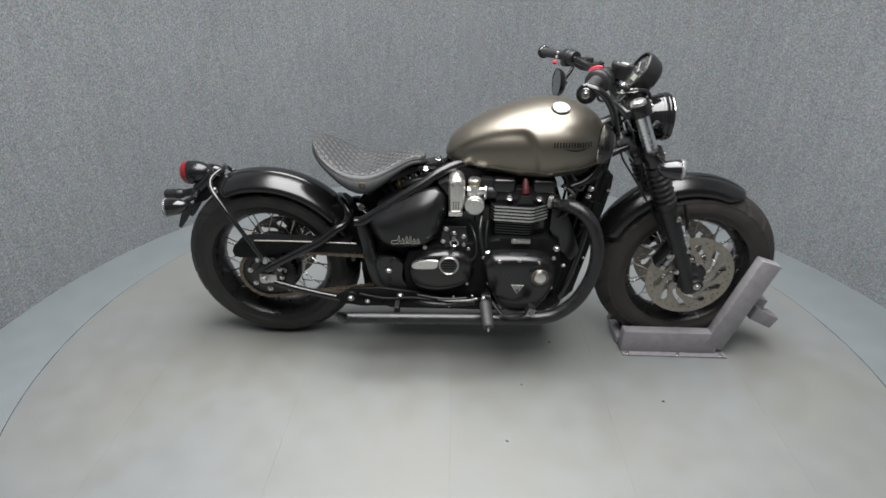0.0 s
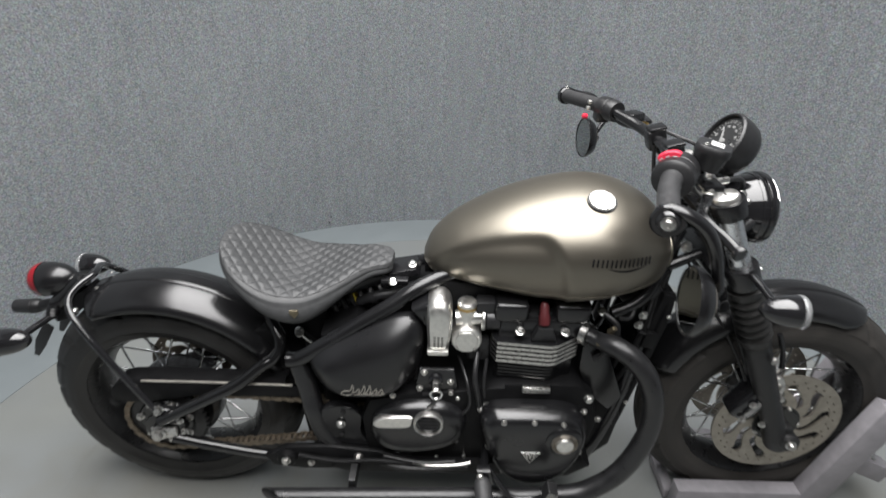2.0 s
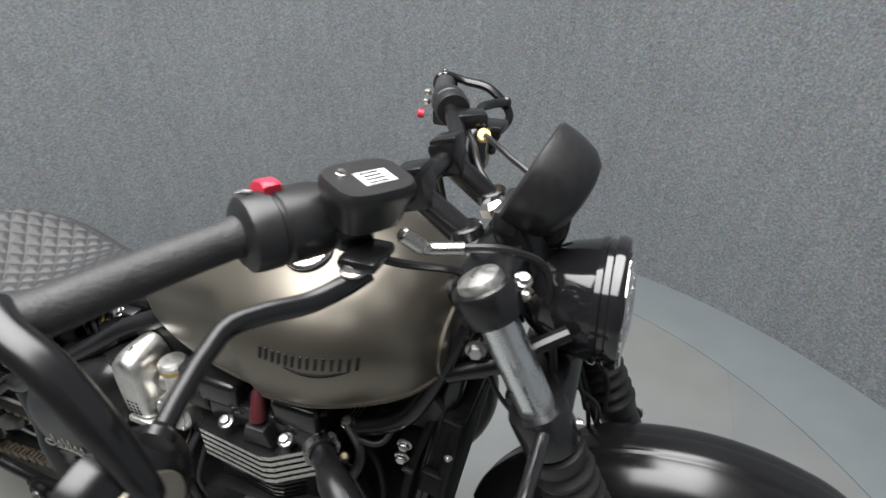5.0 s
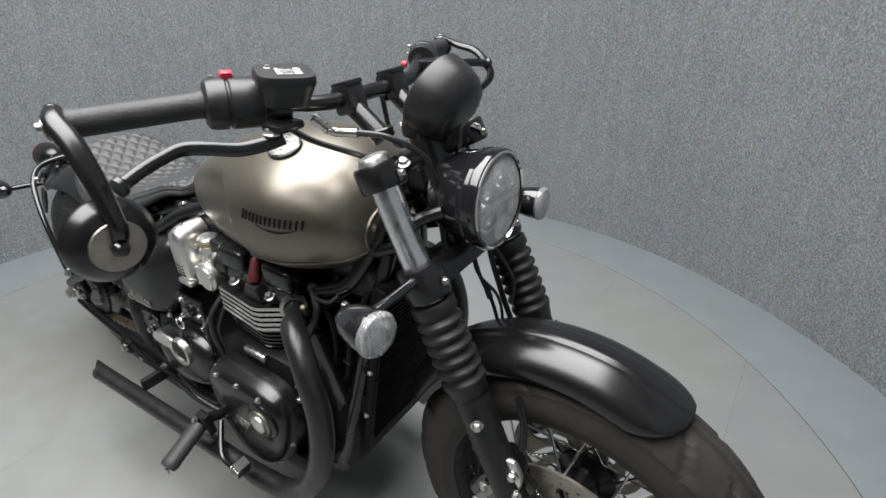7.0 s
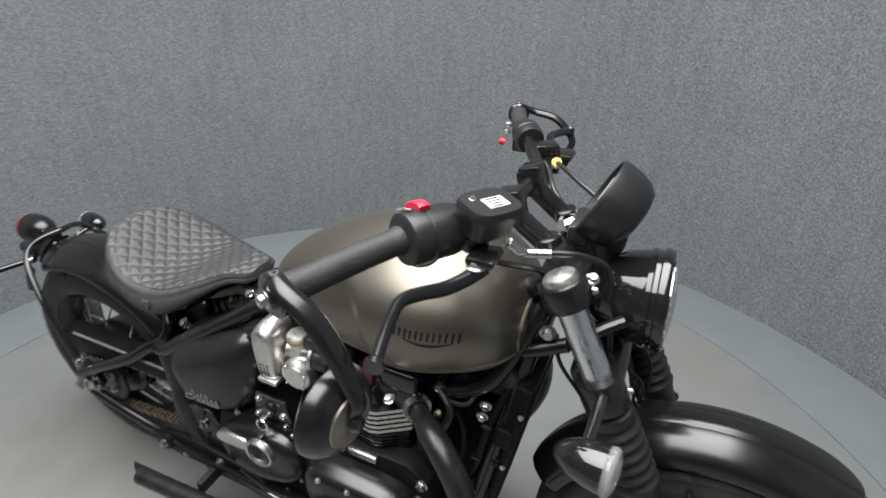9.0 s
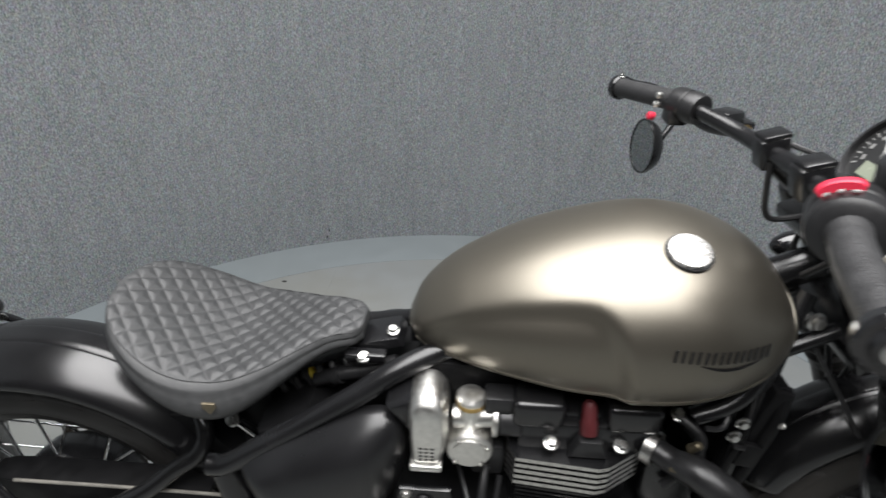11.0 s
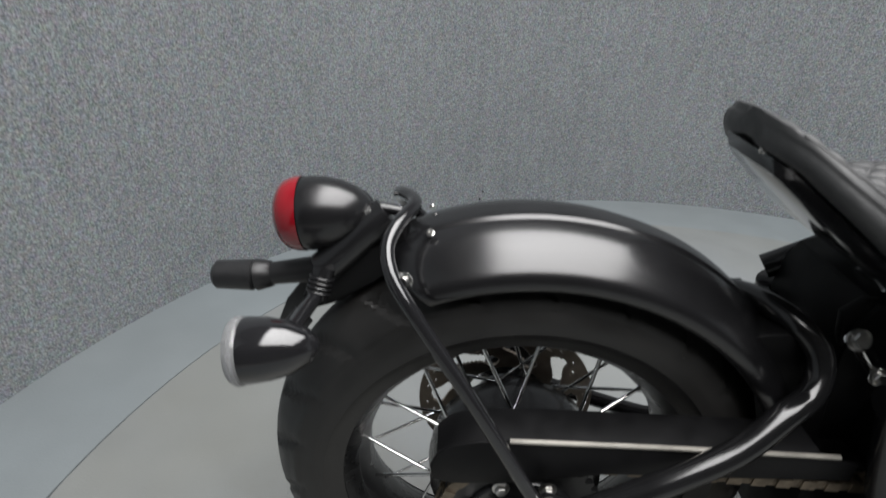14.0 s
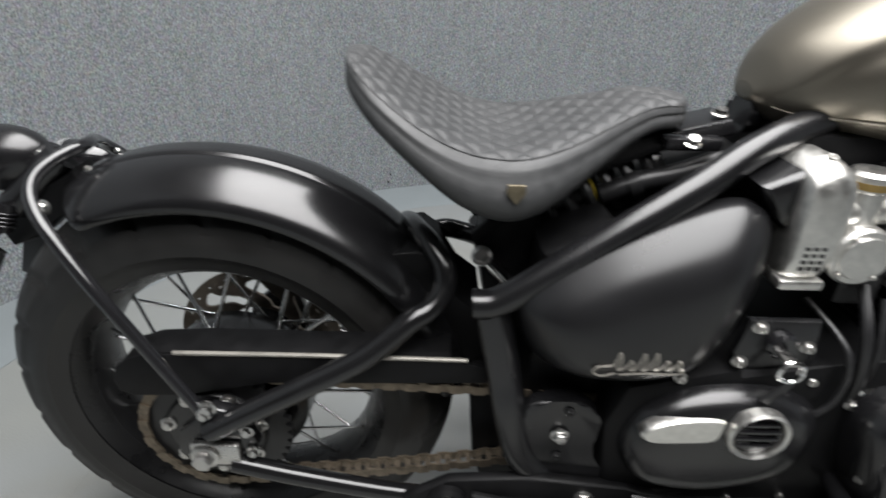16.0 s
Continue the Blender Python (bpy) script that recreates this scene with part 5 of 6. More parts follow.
cyl(bm, (0.744, -0.105, 0.640), (0.752, -0.105, 0.640), 0.027, seg=24, bev=0.002)
throttle = part("throttle_body", bm, ALLOY, bike, "silver alloy throttle body with brass ringed cap")
bm = bmesh.new()
lathe(bm, [(0, 0), (0.0212, 0), (0.0212, 0.007), (0, 0.007)], (0.713, -0.1055, 0.668), (0, 0.02, 1), 28)
part("cap_band", bm, BRASS, throttle, "brass band")
bm = bmesh.new()
lathe(bm, [(0.021, 0.007), (0.021, 0.013), (0.018, 0.017), (0.0, 0.019)], (0.713, -0.1055, 0.668), (0, 0.02, 1), 28)
part("cap", bm, ALLOY, throttle)
for a in (0.4, 2.2, 3.9, 5.4):
    bolt(throttle, (0.714 + 0.027 * math.cos(a), -0.135, 0.600 + 0.027 * math.sin(a)), (0, -1, 0), 0.003, STEEL, "socket")
bm = bmesh.new()
cyl(bm, (0.752, -0.105, 0.640), (0.785, -0.105, 0.640), 0.024, seg=20, bev=0.003)
box(bm, (0.752, -0.10, 0.672), (0.04, 0.035, 0.03), None, 0.005)
box(bm, (0.742, -0.09, 0.560), (0.05, 0.05, 0.06), None, 0.008)
part("intake_rubber", bm, PLASTIC, bike, "black intake rubber")

# hoses, wires and brackets round the engine
for nm, pts, r in (("hose", [(0.74, -0.12, 0.56), (0.735, -0.155, 0.52), (0.745, -0.160, 0.46), (0.75, -0.15, 0.42)], 0.006), ("hose", [(0.76, -0.13, 0.55), (0.755, -0.155, 0.50), (0.76, -0.15, 0.45)], 0.004),
                   ("cable", [(0.70, -0.10, 0.53), (0.72, -0.16, 0.50), (0.725, -0.165, 0.44), (0.70, -0.16, 0.40)], 0.0035), ("hose", [(1.00, -0.10, 0.66), (1.03, -0.12, 0.64), (1.02, -0.13, 0.60), (0.99, -0.135, 0.56)], 0.007),
                   ("cable", [(1.08, -0.06, 0.70), (1.06, -0.11, 0.66), (1.03, -0.12, 0.66)], 0.004), ("hose", [(0.46, -0.13, 0.30), (0.52, -0.15, 0.27), (0.58, -0.15, 0.27), (0.66, -0.14, 0.265)], 0.007)):
    bm = bmesh.new()
    tube(bm, pts, r, 10)
    part(nm, bm, PLASTIC, bike)
for at, d, r in (((1.012, -0.132, 0.632), (0.3, -0.4, 0.8), 0.007), ((0.987, -0.150, 0.617), (0.5, -0.7, 0.3), 0.009)):
    bm = bmesh.new()
    v = Vector(d).normalized()
    cyl(bm, at, Vector(at) + v * 0.022, r, r * 0.8, 14, 0.002)
    part("sensor_plug", bm, BADGE, bike)
for x, z in ((0.548, 0.262), (0.60, 0.255), (0.655, 0.262), (0.72, 0.268), (0.80, 0.262)):
    bolt(engine, (x, -0.152, z), (0, -1, 0), 0.006, STEEL if x > 0.56 else CHROME)
bm = bmesh.new()
tube(bm, [(0.50, -0.16, 0.252), (0.58, -0.175, 0.245), (0.66, -0.175, 0.245), (0.73, -0.17, 0.25)], 0.008, 10)
tube(bm, [(0.53, -0.165, 0.272), (0.62, -0.178, 0.268), (0.70, -0.175, 0.272)], 0.005, 10)
part("linkage_rod", bm, MATT, bike, "black control linkage rods")

# ---- exhaust ----
HEAD = [(0.965, 0.118, 0.618), (0.990, 0.140, 0.616), (1.020, 0.168, 0.622), (1.055, 0.190, 0.606), (1.085, 0.205, 0.568), (1.106, 0.213, 0.500), (1.102, 0.220, 0.410), (1.064, 0.226, 0.314), (1.000, 0.230, 0.254), (0.930, 0.232, 0.236), (0.850, 0.234, 0.232), (0.770, 0.236, 0.232)]
for s in (-1, 1):
    bm = bmesh.new()
    tube(bm, [(x, s * y, z) for x, y, z in HEAD], lambda t: 0.0175 + 0.0045 * step((t - 0.08) / 0.1) - 0.0025 * step((t - 0.8) / 0.12), 24)
    pipe = part("exhaust_header", bm, HEAT, bike, "satin black exhaust header")
    bm = bmesh.new()
    lathe(bm, [(0.019, 0), (0.025, 0), (0.025, 0.014), (0.019, 0.014)], (0.962, s * 0.116, 0.618), (0.7, s * 0.6, 0), 24, closed=True)
    part("port_clamp", bm, STEEL, pipe)
    rings = []
    bm = bmesh.new()
    n = 30
    for i in range(5):
        t = i / 4
        x, y, z = 0.79 + (0.30 - 0.79) * t, 0.2355 + 0.018 * t, 0.232 + 0.001 * t
        rings.append([(x, s * (y + 0.0198 * math.cos(2 * math.pi * k / n)), z + 0.0198 * math.sin(2 * math.pi * k / n)) for k in range(n)])
    x, y, z = 0.262, 0.2545, 0.233
    rings.append([(x + 0.026 * (1 + 1.15 * math.cos(2 * math.pi * k / n) + 0.25 * math.sin(2 * math.pi * k / n)) - 0.004, s * (y + 0.0198 * math.cos(2 * math.pi * k / n)), z + 0.0198 * math.sin(2 * math.pi * k / n)) for k in range(n)])
    rings.append([(px_ + 0.002, s * (y + 0.0168 * math.cos(2 * math.pi * k / n)), z + 0.0168 * math.sin(2 * math.pi * k / n)) for k, (px_, _, _) in enumerate(rings[-1])])
    inner = [rings[-1], [(0.40, s * (0.250 + 0.0168 * math.cos(2 * math.pi * k / n)), 0.233 + 0.0168 * math.sin(2 * math.pi * k / n)) for k in range(n)]]
    loft(bm, rings, cap=False)
    cut = part("silencer", bm, HEAT, bike, "slash-cut satin black silencer pipe", sharp=40)
    bm = bmesh.new()
    loft(bm, inner, cap=False)
    bm.faces.new([bm.verts.new(p) for p in inner[1]])
    part("bore", bm, SEAM, cut, "matt black bore")
    bm = bmesh.new()
    prism(bm, [(0.455, 0.262), (0.470, 0.262), (0.472, 0.235), (0.453, 0.235)], s * 0.165, s * 0.228, 0.003)
    part("silencer_bracket", bm, MATT, bike)
for s in (-1, 1):
    bm = bmesh.new()
    prism(bm, [(0.245, 0.258), (0.300, 0.292), (0.400, 0.300), (0.520, 0.285), (0.600, 0.262), (0.600, 0.232), (0.450, 0.226), (0.330, 0.222), (0.262, 0.228)], s * 0.150, s * 0.166, 0.005)
    cyl(bm, (0.30, s * 0.150, 0.262), (0.30, s * 0.178, 0.262), 0.024, seg=20, bev=0.004)
    tube(bm, [(0.33, s * 0.172, 0.275), (0.42, s * 0.176, 0.262), (0.52, s * 0.174, 0.266), (0.60, s * 0.172, 0.252)], 0.006, 10)
    hang = part("hanger_plate", bm, DULL, bike, "dull black lower hanger plate with bolts")
    for x, z, r in ((0.300, 0.262, 0.009), (0.355, 0.243, 0.007), (0.470, 0.268, 0.010), (0.540, 0.250, 0.007)):
        bolt(hang, (x, s * (0.178 if x < 0.31 else 0.166), z), (0, s, 0), r, STEEL)
bm = bmesh.new()
prism(bm, [(0.40, 0.232), (0.42, 0.262), (0.95, 0.262), (1.00, 0.285), (1.02, 0.262), (0.97, 0.222), (0.44, 0.218)], -0.172, 0.172, 0.008)
sump = part("skid_plate", bm, DULL, bike, "dull black cradle plate under the engine")
for s in (-1, 1):
    for x, z in ((0.585, 0.244), (0.640, 0.240), (0.690, 0.246), (0.820, 0.240)):
        bolt(sump, (x, s * 0.172, z), (0, s, 0.3), 0.0065, STEEL)
    bm = bmesh.new()
    tube(bm, [(0.60, s * 0.178, 0.268), (0.64, s * 0.182, 0.263), (0.70, s * 0.182, 0.266), (0.735, s * 0.178, 0.272)], 0.0035, 8)
    part("brake_rod", bm, STEEL, sump, "thin bright brake rod")
# pegs and brake pedal
for s in (-1, 1):
    bm = bmesh.new()
    tube(bm, [(0.775, s * 0.15, 0.300), (0.765, s * 0.20, 0.305), (0.757, s * 0.245, 0.318)], 0.011, 12)
    prism(bm, [(0.745, 0.335), (0.775, 0.335), (0.785, 0.290), (0.745, 0.290)], s * 0.232, s * 0.252, 0.004)
    hanger = part("peg_hanger", bm, SATIN, bike, "black footpeg hanger")
    bolt(hanger, (0.752, s * 0.256, 0.325), (0, s, 0.3), 0.006, STEEL)
    p0, p1 = Vector((0.757, s * 0.252, 0.312)), Vector((0.767, s * 0.345, 0.275))
    dd = (p1 - p0).normalized()
    bm = bmesh.new()
    lathe(bm, [(0, 0), (0.011, 0), (0.0135, 0.008)] + [(0.0135 + 0.0012 * (i % 2), 0.010 + 0.0055 * i) for i in range(14)] + [(0.0145, 0.092), (0.012, 0.098), (0, 0.099)], p0, dd, 20, scale=(1.35, 1.1))
    peg = part("footpeg", bm, GRIP, bike, "worn ribbed rubber footpeg")
    bm = bmesh.new()
    cyl(bm, p1 + dd * 0.0, p1 + Vector((0, 0, -0.014)), 0.004, 0.003, 10)
    part("peg_feeler", bm, STEEL, peg)
bm = bmesh.new()
tube(bm, [(0.775, -0.215, 0.300), (0.82, -0.255, 0.262), (0.87, -0.262, 0.262), (0.905, -0.264, 0.285)], 0.006, 10)
pedal = part("brake_pedal", bm, SATIN, bike, "black foot brake lever with chequered pad")
bm = bmesh.new()
rot = Matrix.Rotation(radians(20), 3, "Y")
box(bm, (0.906, -0.265, 0.294), (0.024, 0.030, 0.030), rot, 0.003)
for i in range(4):
    for j in range(4):
        box(bm, Vector((0.906, -0.265, 0.294)) + rot @ Vector((-0.009 + 0.006 * i, -0.0155, -0.011 + 0.0075 * j)), (0.0036, 0.003, 0.0045), rot)
part("pad", bm, MATT, pedal, "chequered steel pad", smooth=False)
for i in range(4):
    bm = bmesh.new()
    box(bm, Vector((0.906, -0.265, 0.294)) + rot @ Vector((-0.009 + 0.006 * i, -0.0175, 0.0)), (0.0022, 0.002, 0.028), rot)
    part("pad_ridge", bm, STEEL, pedal, smooth=False)

# radiator between the down tubes
bm = bmesh.new()
rot = Matrix.Rotation(radians(10.3), 3, "Y")
RC = Vector((1.108, 0, 0.50))
box(bm, RC, (0.030, 0.17, 0.40), rot, 0.006)
rad = part("radiator", bm, DULL, bike, "slim black radiator with fins")
for i in range(38):
    bm = bmesh.new()
    box(bm, RC + rot @ Vector((0.016, 0, -0.185 + 0.010 * i)), (0.003, 0.155, 0.002), rot)
    part("fin", bm, DULL, rad, smooth=False)
for s in (-1, 1):
    bm = bmesh.new()
    tube(bm, [RC + rot @ Vector((0.006, s * 0.088, -0.21)), RC + rot @ Vector((0.008, s * 0.088, 0.0)), RC + rot @ Vector((0.008, s * 0.084, 0.15)), RC + rot @ Vector((0.004, s * 0.070, 0.20))], 0.010, 12)
    part("radiator_side", bm, DULL, rad, "rounded black radiator tank")
    for off, dim in (((-0.006, s * 0.093, 0.085), (0.030, 0.012, 0.042)), ((-0.010, s * 0.094, 0.020), (0.022, 0.010, 0.020)), ((-0.010, s * 0.094, -0.08), (0.026, 0.010, 0.050))):
        bm = bmesh.new()
        box(bm, RC + rot @ Vector(off), dim, rot, 0.003)
        part("connector", bm, DULL, rad, "black plug connector")
    for z_ in (0.155, 0.02, -0.10):
        bolt(rad, RC + rot @ Vector((0.008, s * 0.098, z_)), (0.2, s, 0), 0.0042, STEEL, "socket")
    bm = bmesh.new()
    tube(bm, [(1.015, s * 0.098, 0.640), (1.045, s * 0.104, 0.600), (1.050, s * 0.108, 0.54), (1.030, s * 0.108, 0.47), (1.010, s * 0.104, 0.42)], 0.0048, 10)
    tube(bm, [(1.118, s * 0.060, 0.690), (1.100, s * 0.094, 0.640), (1.086, s * 0.104, 0.58), (1.070, s * 0.104, 0.50), (1.040, s * 0.104, 0.44)], 0.0060, 10)
    part("wiring", bm, DULL, rad, "black wiring loom")
    for z_ in (0.615, 0.53):
        bm = bmesh.new()
        box(bm, (1.091 - (0.615 - z_) * 0.19, s * 0.1045, z_), (0.017, 0.014, 0.005), rot, 0.001)
        part("cable_tie", bm, RIM, rad)
bm = bmesh.new()
prism(bm, [(1.03, 0.735), (1.10, 0.745), (1.13, 0.70), (1.11, 0.66), (1.06, 0.655), (1.03, 0.69)], -0.075, 0.075, 0.008)
part("coil_cover", bm, PLASTIC, bike, "black plastic cover behind the steering head")

# ---- front fork ----
TOPF, ENDF = (1.180, 0.110, 0.938), (1.466, 0.114, 0.326)
AX = (Vector(ENDF) - Vector(TOPF)).normalized()


def along(s, y_sign, side=0.0):
    return Vector((TOPF[0], y_sign * TOPF[1], TOPF[2])) + Vector((AX.x, y_sign * AX.y, AX.z)) * s + Vector((0, y_sign * side, 0))


for s in (-1, 1):
    d = Vector((AX.x, s * AX.y, AX.z))
    bm = bmesh.new()
    cyl(bm, along(0.03, s), along(0.36, s), 0.0205, seg=28)
    leg = part("fork_leg", bm, FORK, bike, "silver fork tube with black bellows and lower leg")
    bm = bmesh.new()
    lathe(bm, [(0.0240, 0.014), (0.0240, 0.006), (0.0215, 0.001), (0.014, -0.0022), (0.0, -0.0034)], along(-0.004, s), d, 32)
    part("fork_cap", bm, ALLOY, leg, "polished round fork cap")
    bm = bmesh.new()
    box(bm, along(-0.0072, s), (0.020, 0.005, 0.002), frame_of(d), 0.0005)
    part("slot", bm, STEEL, leg)
    prof = [(0.0205, 0.215), (0.033, 0.218), (0.034, 0.232)]
    for k in range(6):
        h = 0.238 + 0.0195 * k
        prof += [(0.0285, h), (0.0285, h + 0.003), (0.0345, h + 0.008), (0.0355, h + 0.011), (0.0345, h + 0.014)]
    prof += [(0.031, 0.362), (0.030, 0.372), (0.022, 0.376)]
    bm = bmesh.new()
    lathe(bm, prof, along(0, s), d, 32)
    part("bellows", bm, RUBBER, leg, "ribbed black rubber bellows", sharp=60)
    bm = bmesh.new()
    lathe(bm, [(0.020, 0.355), (0.0285, 0.358), (0.0285, 0.40), (0.0265, 0.50), (0.0255, 0.655), (0.030, 0.668), (0.030, 0.705), (0.024, 0.715), (0.0, 0.715)], along(0, s), d, 28)
    cyl(bm, (FX, s * 0.094, FZ), (FX, s * 0.148, FZ), 0.023, seg=24, bev=0.003)
    box(bm, (FX - 0.012, s * 0.116, FZ + 0.012), (0.040, 0.036, 0.050), None, 0.008)
    part("lower_leg", bm, MATT, leg, "matt black lower leg")
    bolt(leg, (FX, s * 0.148, FZ), (0, s, 0), 0.010, STEEL, "socket", "axle_cap")
    bolt(leg, along(0.40, s, 0.030) + Vector((0.02, 0, 0)), (0.6, s, 0), 0.008, STEEL)
    # caliper behind the leg
    bm = bmesh.new()
    c = Vector((1.385, s * 0.090, 0.425))
    rot = Matrix.Rotation(radians(28), 3, "Y")
    box(bm, c, (0.052, 0.060, 0.115), rot, 0.012, 3)
    box(bm, c + Vector((0.008, s * 0.022, 0.005)), (0.030, 0.030, 0.085), rot, 0.008)
    box(bm, c + Vector((0.038, s * 0.008, 0.0)), (0.035, 0.022, 0.075), rot, 0.006)
    caliper = part("brake_caliper", bm, GLOSS, leg, "black brake caliper with steel bolts")
    for oz, ox in ((0.045, 0.030), (-0.035, 0.052), (0.0, -0.01), (-0.045, 0.0)):
        bolt(caliper, c + rot @ Vector((ox, s * 0.036, oz)), (0, s, 0), 0.007, STEEL)
    bm = bmesh.new()
    box(bm, c + rot @ Vector((0.0, s * 0.0385, -0.01)), (0.012, 0.001, 0.048), rot)
    part("maker_mark", bm, TICK, caliper)
    bm = bmesh.new()
    prism(bm, [(1.405, 0.500), (1.425, 0.505), (1.437, 0.470), (1.430, 0.430), (1.445, 0.400), (1.430, 0.385), (1.412, 0.410), (1.415, 0.450)], s * 0.112, s * 0.122, 0.003, round_n=3)
    part("caliper_bracket", bm, ALLOY, caliper, "bare alloy caliper bracket")
    bolt(caliper, (1.423, s * 0.123, 0.482), (0, s, 0), 0.008, STEEL)
    bolt(caliper, (1.432, s * 0.123, 0.408), (0, s, 0), 0.008, STEEL)
    bm = bmesh.new()
    tube(bm, [c + Vector((-0.015, -s * 0.012, 0.055)), along(0.46, s, -0.034) + Vector((-0.024, 0, 0)), along(0.36, s, -0.042) + Vector((-0.022, 0, 0)), along(0.26, s, -0.046) + Vector((-0.012, 0, 0)), along(0.20, s, -0.050)], 0.005, 10)
    part("brake_hose", bm, PLASTIC, leg, "black brake hose")
# yokes
for s0, thick, nm in ((0.024, 0.036, "top_yoke"), (0.185, 0.050, "lower_yoke")):
    bm = bmesh.new()
    for s in (-1, 1):
        lathe(bm, [(0.0205, -thick / 2), (0.031, -thick / 2), (0.033, -thick / 2 + 0.004), (0.033, thick / 2 - 0.004), (0.031, thick / 2), (0.0205, thick / 2)], along(s0, s), Vector((AX.x, 0, AX.z)), 32, closed=True)
    rot = frame_of(AX)
    mid = (along(s0, 1) + along(s0, -1)) / 2
    back = Vector((AX.z, 0, -AX.x))
    box(bm, mid + back * 0.016, (0.175, 0.075, thick * 0.8), rot, 0.010, 2)
    yoke = part(nm, bm, SATIN, bike, "satin black fork yoke")
    for s in (-1, 1):
        bolt(yoke, along(s0, s, -0.004) + Vector((0.034, 0, 0.010)), (1, 0, 0.3), 0.0052, STEEL, "socket")
bm = bmesh.new()
lathe(bm, [(0, 0), (0.017, 0), (0.017, 0.010), (0.012, 0.016), (0, 0.016)], (1.165, 0, 0.955), (-AX.x, 0, -AX.z), 6)
part("stem_nut", bm, CHROME, bike)
for s in (-1, 1):
    bolt(frame_, (1.219, s * 0.093, 0.934), (0.2, s * 0.4, 1), 0.0075, STEEL)
    bolt(frame_, (1.162, s * 0.052, 0.797), (0.2, s, 0.1), 0.0105, STEEL)
for s in (-1, 1):
    bm = bmesh.new()
    cyl(bm, (1.128, s * 0.062, 0.755), (1.196, s * 0.052, 0.785), 0.0115, seg=20, bev=0.002)
    part("frame_stub", bm, SATIN, frame_, "short black frame stub tube")
bm = bmesh.new()
tube(bm, [(1.272, 0.0, 0.775), (1.284, 0.004, 0.728), (1.298, 0.022, 0.672), (1.304, 0.038, 0.615)], 0.0032, 8)
tube(bm, [(1.262, 0.012, 0.775), (1.276, 0.012, 0.725), (1.308, 0.020, 0.690), (1.312, 0.034, 0.640), (1.302, 0.046, 0.600)], 0.0028, 8)
cyl(bm, (1.292, 0.014, 0.700), (1.296, 0.018, 0.682), 0.0052, seg=12)
part("lamp_cable", bm, PLASTIC, bike, "black cables hanging under the headlamp")
# mudguard stays
for s in (-1, 1):
    bm = bmesh.new()
    tube(bm, [(1.405, s * 0.082, 0.60), (1.42, s * 0.090, 0.56), (1.425, s * 0.10, 0.52)], 0.006, 10)
    part("mudguard_stay", bm, SATIN, front_fender)

# ---- headlamp ----
HR = 0.915  # lamp radius against a 165 mm shell
HC, HD = Vector((1.297, 0, 0.867)), Vector((0.9976, 0, 0.06)).normalized()
bm = bmesh.new()
lathe(bm, [(0.0, -0.098), (0.02, -0.096), (0.042, -0.086), (0.060, -0.066), (0.071, -0.040), (0.0765, -0.014), (0.078, -0.010), (0.0795, -0.010), (0.0805, -0.004), (0.078, -0.002), (0.078, 0.004), (0.0815, 0.006), (0.0825, 0.012), (0.080, 0.019), (0.0755, 0.021), (0.0755, 0.010), (0.070, 0.008)], HC, HD, 56, scale=(HR, HR))
lamp = part("headlamp", bm, GLOSS, bike, "gloss black round headlamp with clear lens", sharp=30)
bm = bmesh.new()
lathe(bm, [(0.0765, 0.018), (0.0775, 0.0215), (0.0745, 0.023), (0.073, 0.020)], HC, HD, 56, closed=True, scale=(HR, HR))
part("bezel", bm, CHROME, lamp, "thin chrome bezel")
bm = bmesh.new()
lathe(bm, [(0.074, 0.017), (0.060, 0.0235), (0.035, 0.028), (0.0, 0.030), (0.0, 0.027), (0.035, 0.025), (0.060, 0.0205), (0.074, 0.014)], HC, HD, 48, scale=(HR, HR))
g = part("glass", bm, HEADGLASS, lamp, "clear headlamp glass")
g.visible_shadow = False
bm = bmesh.new()
lathe(bm, [(0.074, 0.012), (0.06, -0.006), (0.03, -0.016), (0, -0.018)], HC, HD, 48, scale=(HR, HR))
part("reflector", bm, STEEL, lamp)
fr = frame_of(HD)
for i in range(6):
    a = math.pi / 6 + math.pi / 3 * i
    bm = bmesh.new()
    c = HC + fr @ Vector((0.038 * math.cos(a), 0.038 * math.sin(a), 0.002))
    lathe(bm, [(0.018, 0.008), (0.013, 0.000), (0.006, -0.004), (0, -0.005)], c, HD, 20)
    part("reflector_cup", bm, CHROME, lamp)
bm = bmesh.new()
box(bm, HC + HD * 0.006, (0.010, 0.122, 0.010) if abs(fr.col[1].y) > 0.5 else (0.122, 0.010, 0.010), fr, 0.003)
part("light_bar", bm, STEEL, lamp, "dull cross bar of the reflector")
for s in (-1, 1):
    bm = bmesh.new()
    tube(bm, [HC + Vector((-0.03, s * 0.072, 0)), (1.235, s * 0.090, 0.850), (1.230, s * 0.092, 0.83)], 0.009, 10)
    part("lamp_bracket", bm, SATIN, bike, "black headlamp bracket")

# ---- gauge ----
GC, GN = Vector((1.208, 0.004, 1.003)), Vector((-0.88, 0, 0.47)).normalized()
bm = bmesh.new()
lathe(bm, [(0.0, -0.052), (0.030, -0.051), (0.045, -0.046), (0.054, -0.034), (0.0585, -0.016), (0.060, 0.004), (0.0595, 0.010), (0.0565, 0.013), (0.0535, 0.012), (0.0530, 0.004), (0.0, 0.004)], GC, GN, 48)
gauge = part("instrument", bm, PLASTIC, bike, "round black instrument pod with white-marked dial", sharp=40)
bm = bmesh.new()
lathe(bm, [(0.0525, 0.005), (0, 0.005)], GC, GN, 48)
part("dial", bm, DIAL, gauge)
bm = bmesh.new()
up = Vector((GN.z, 0, -GN.x))
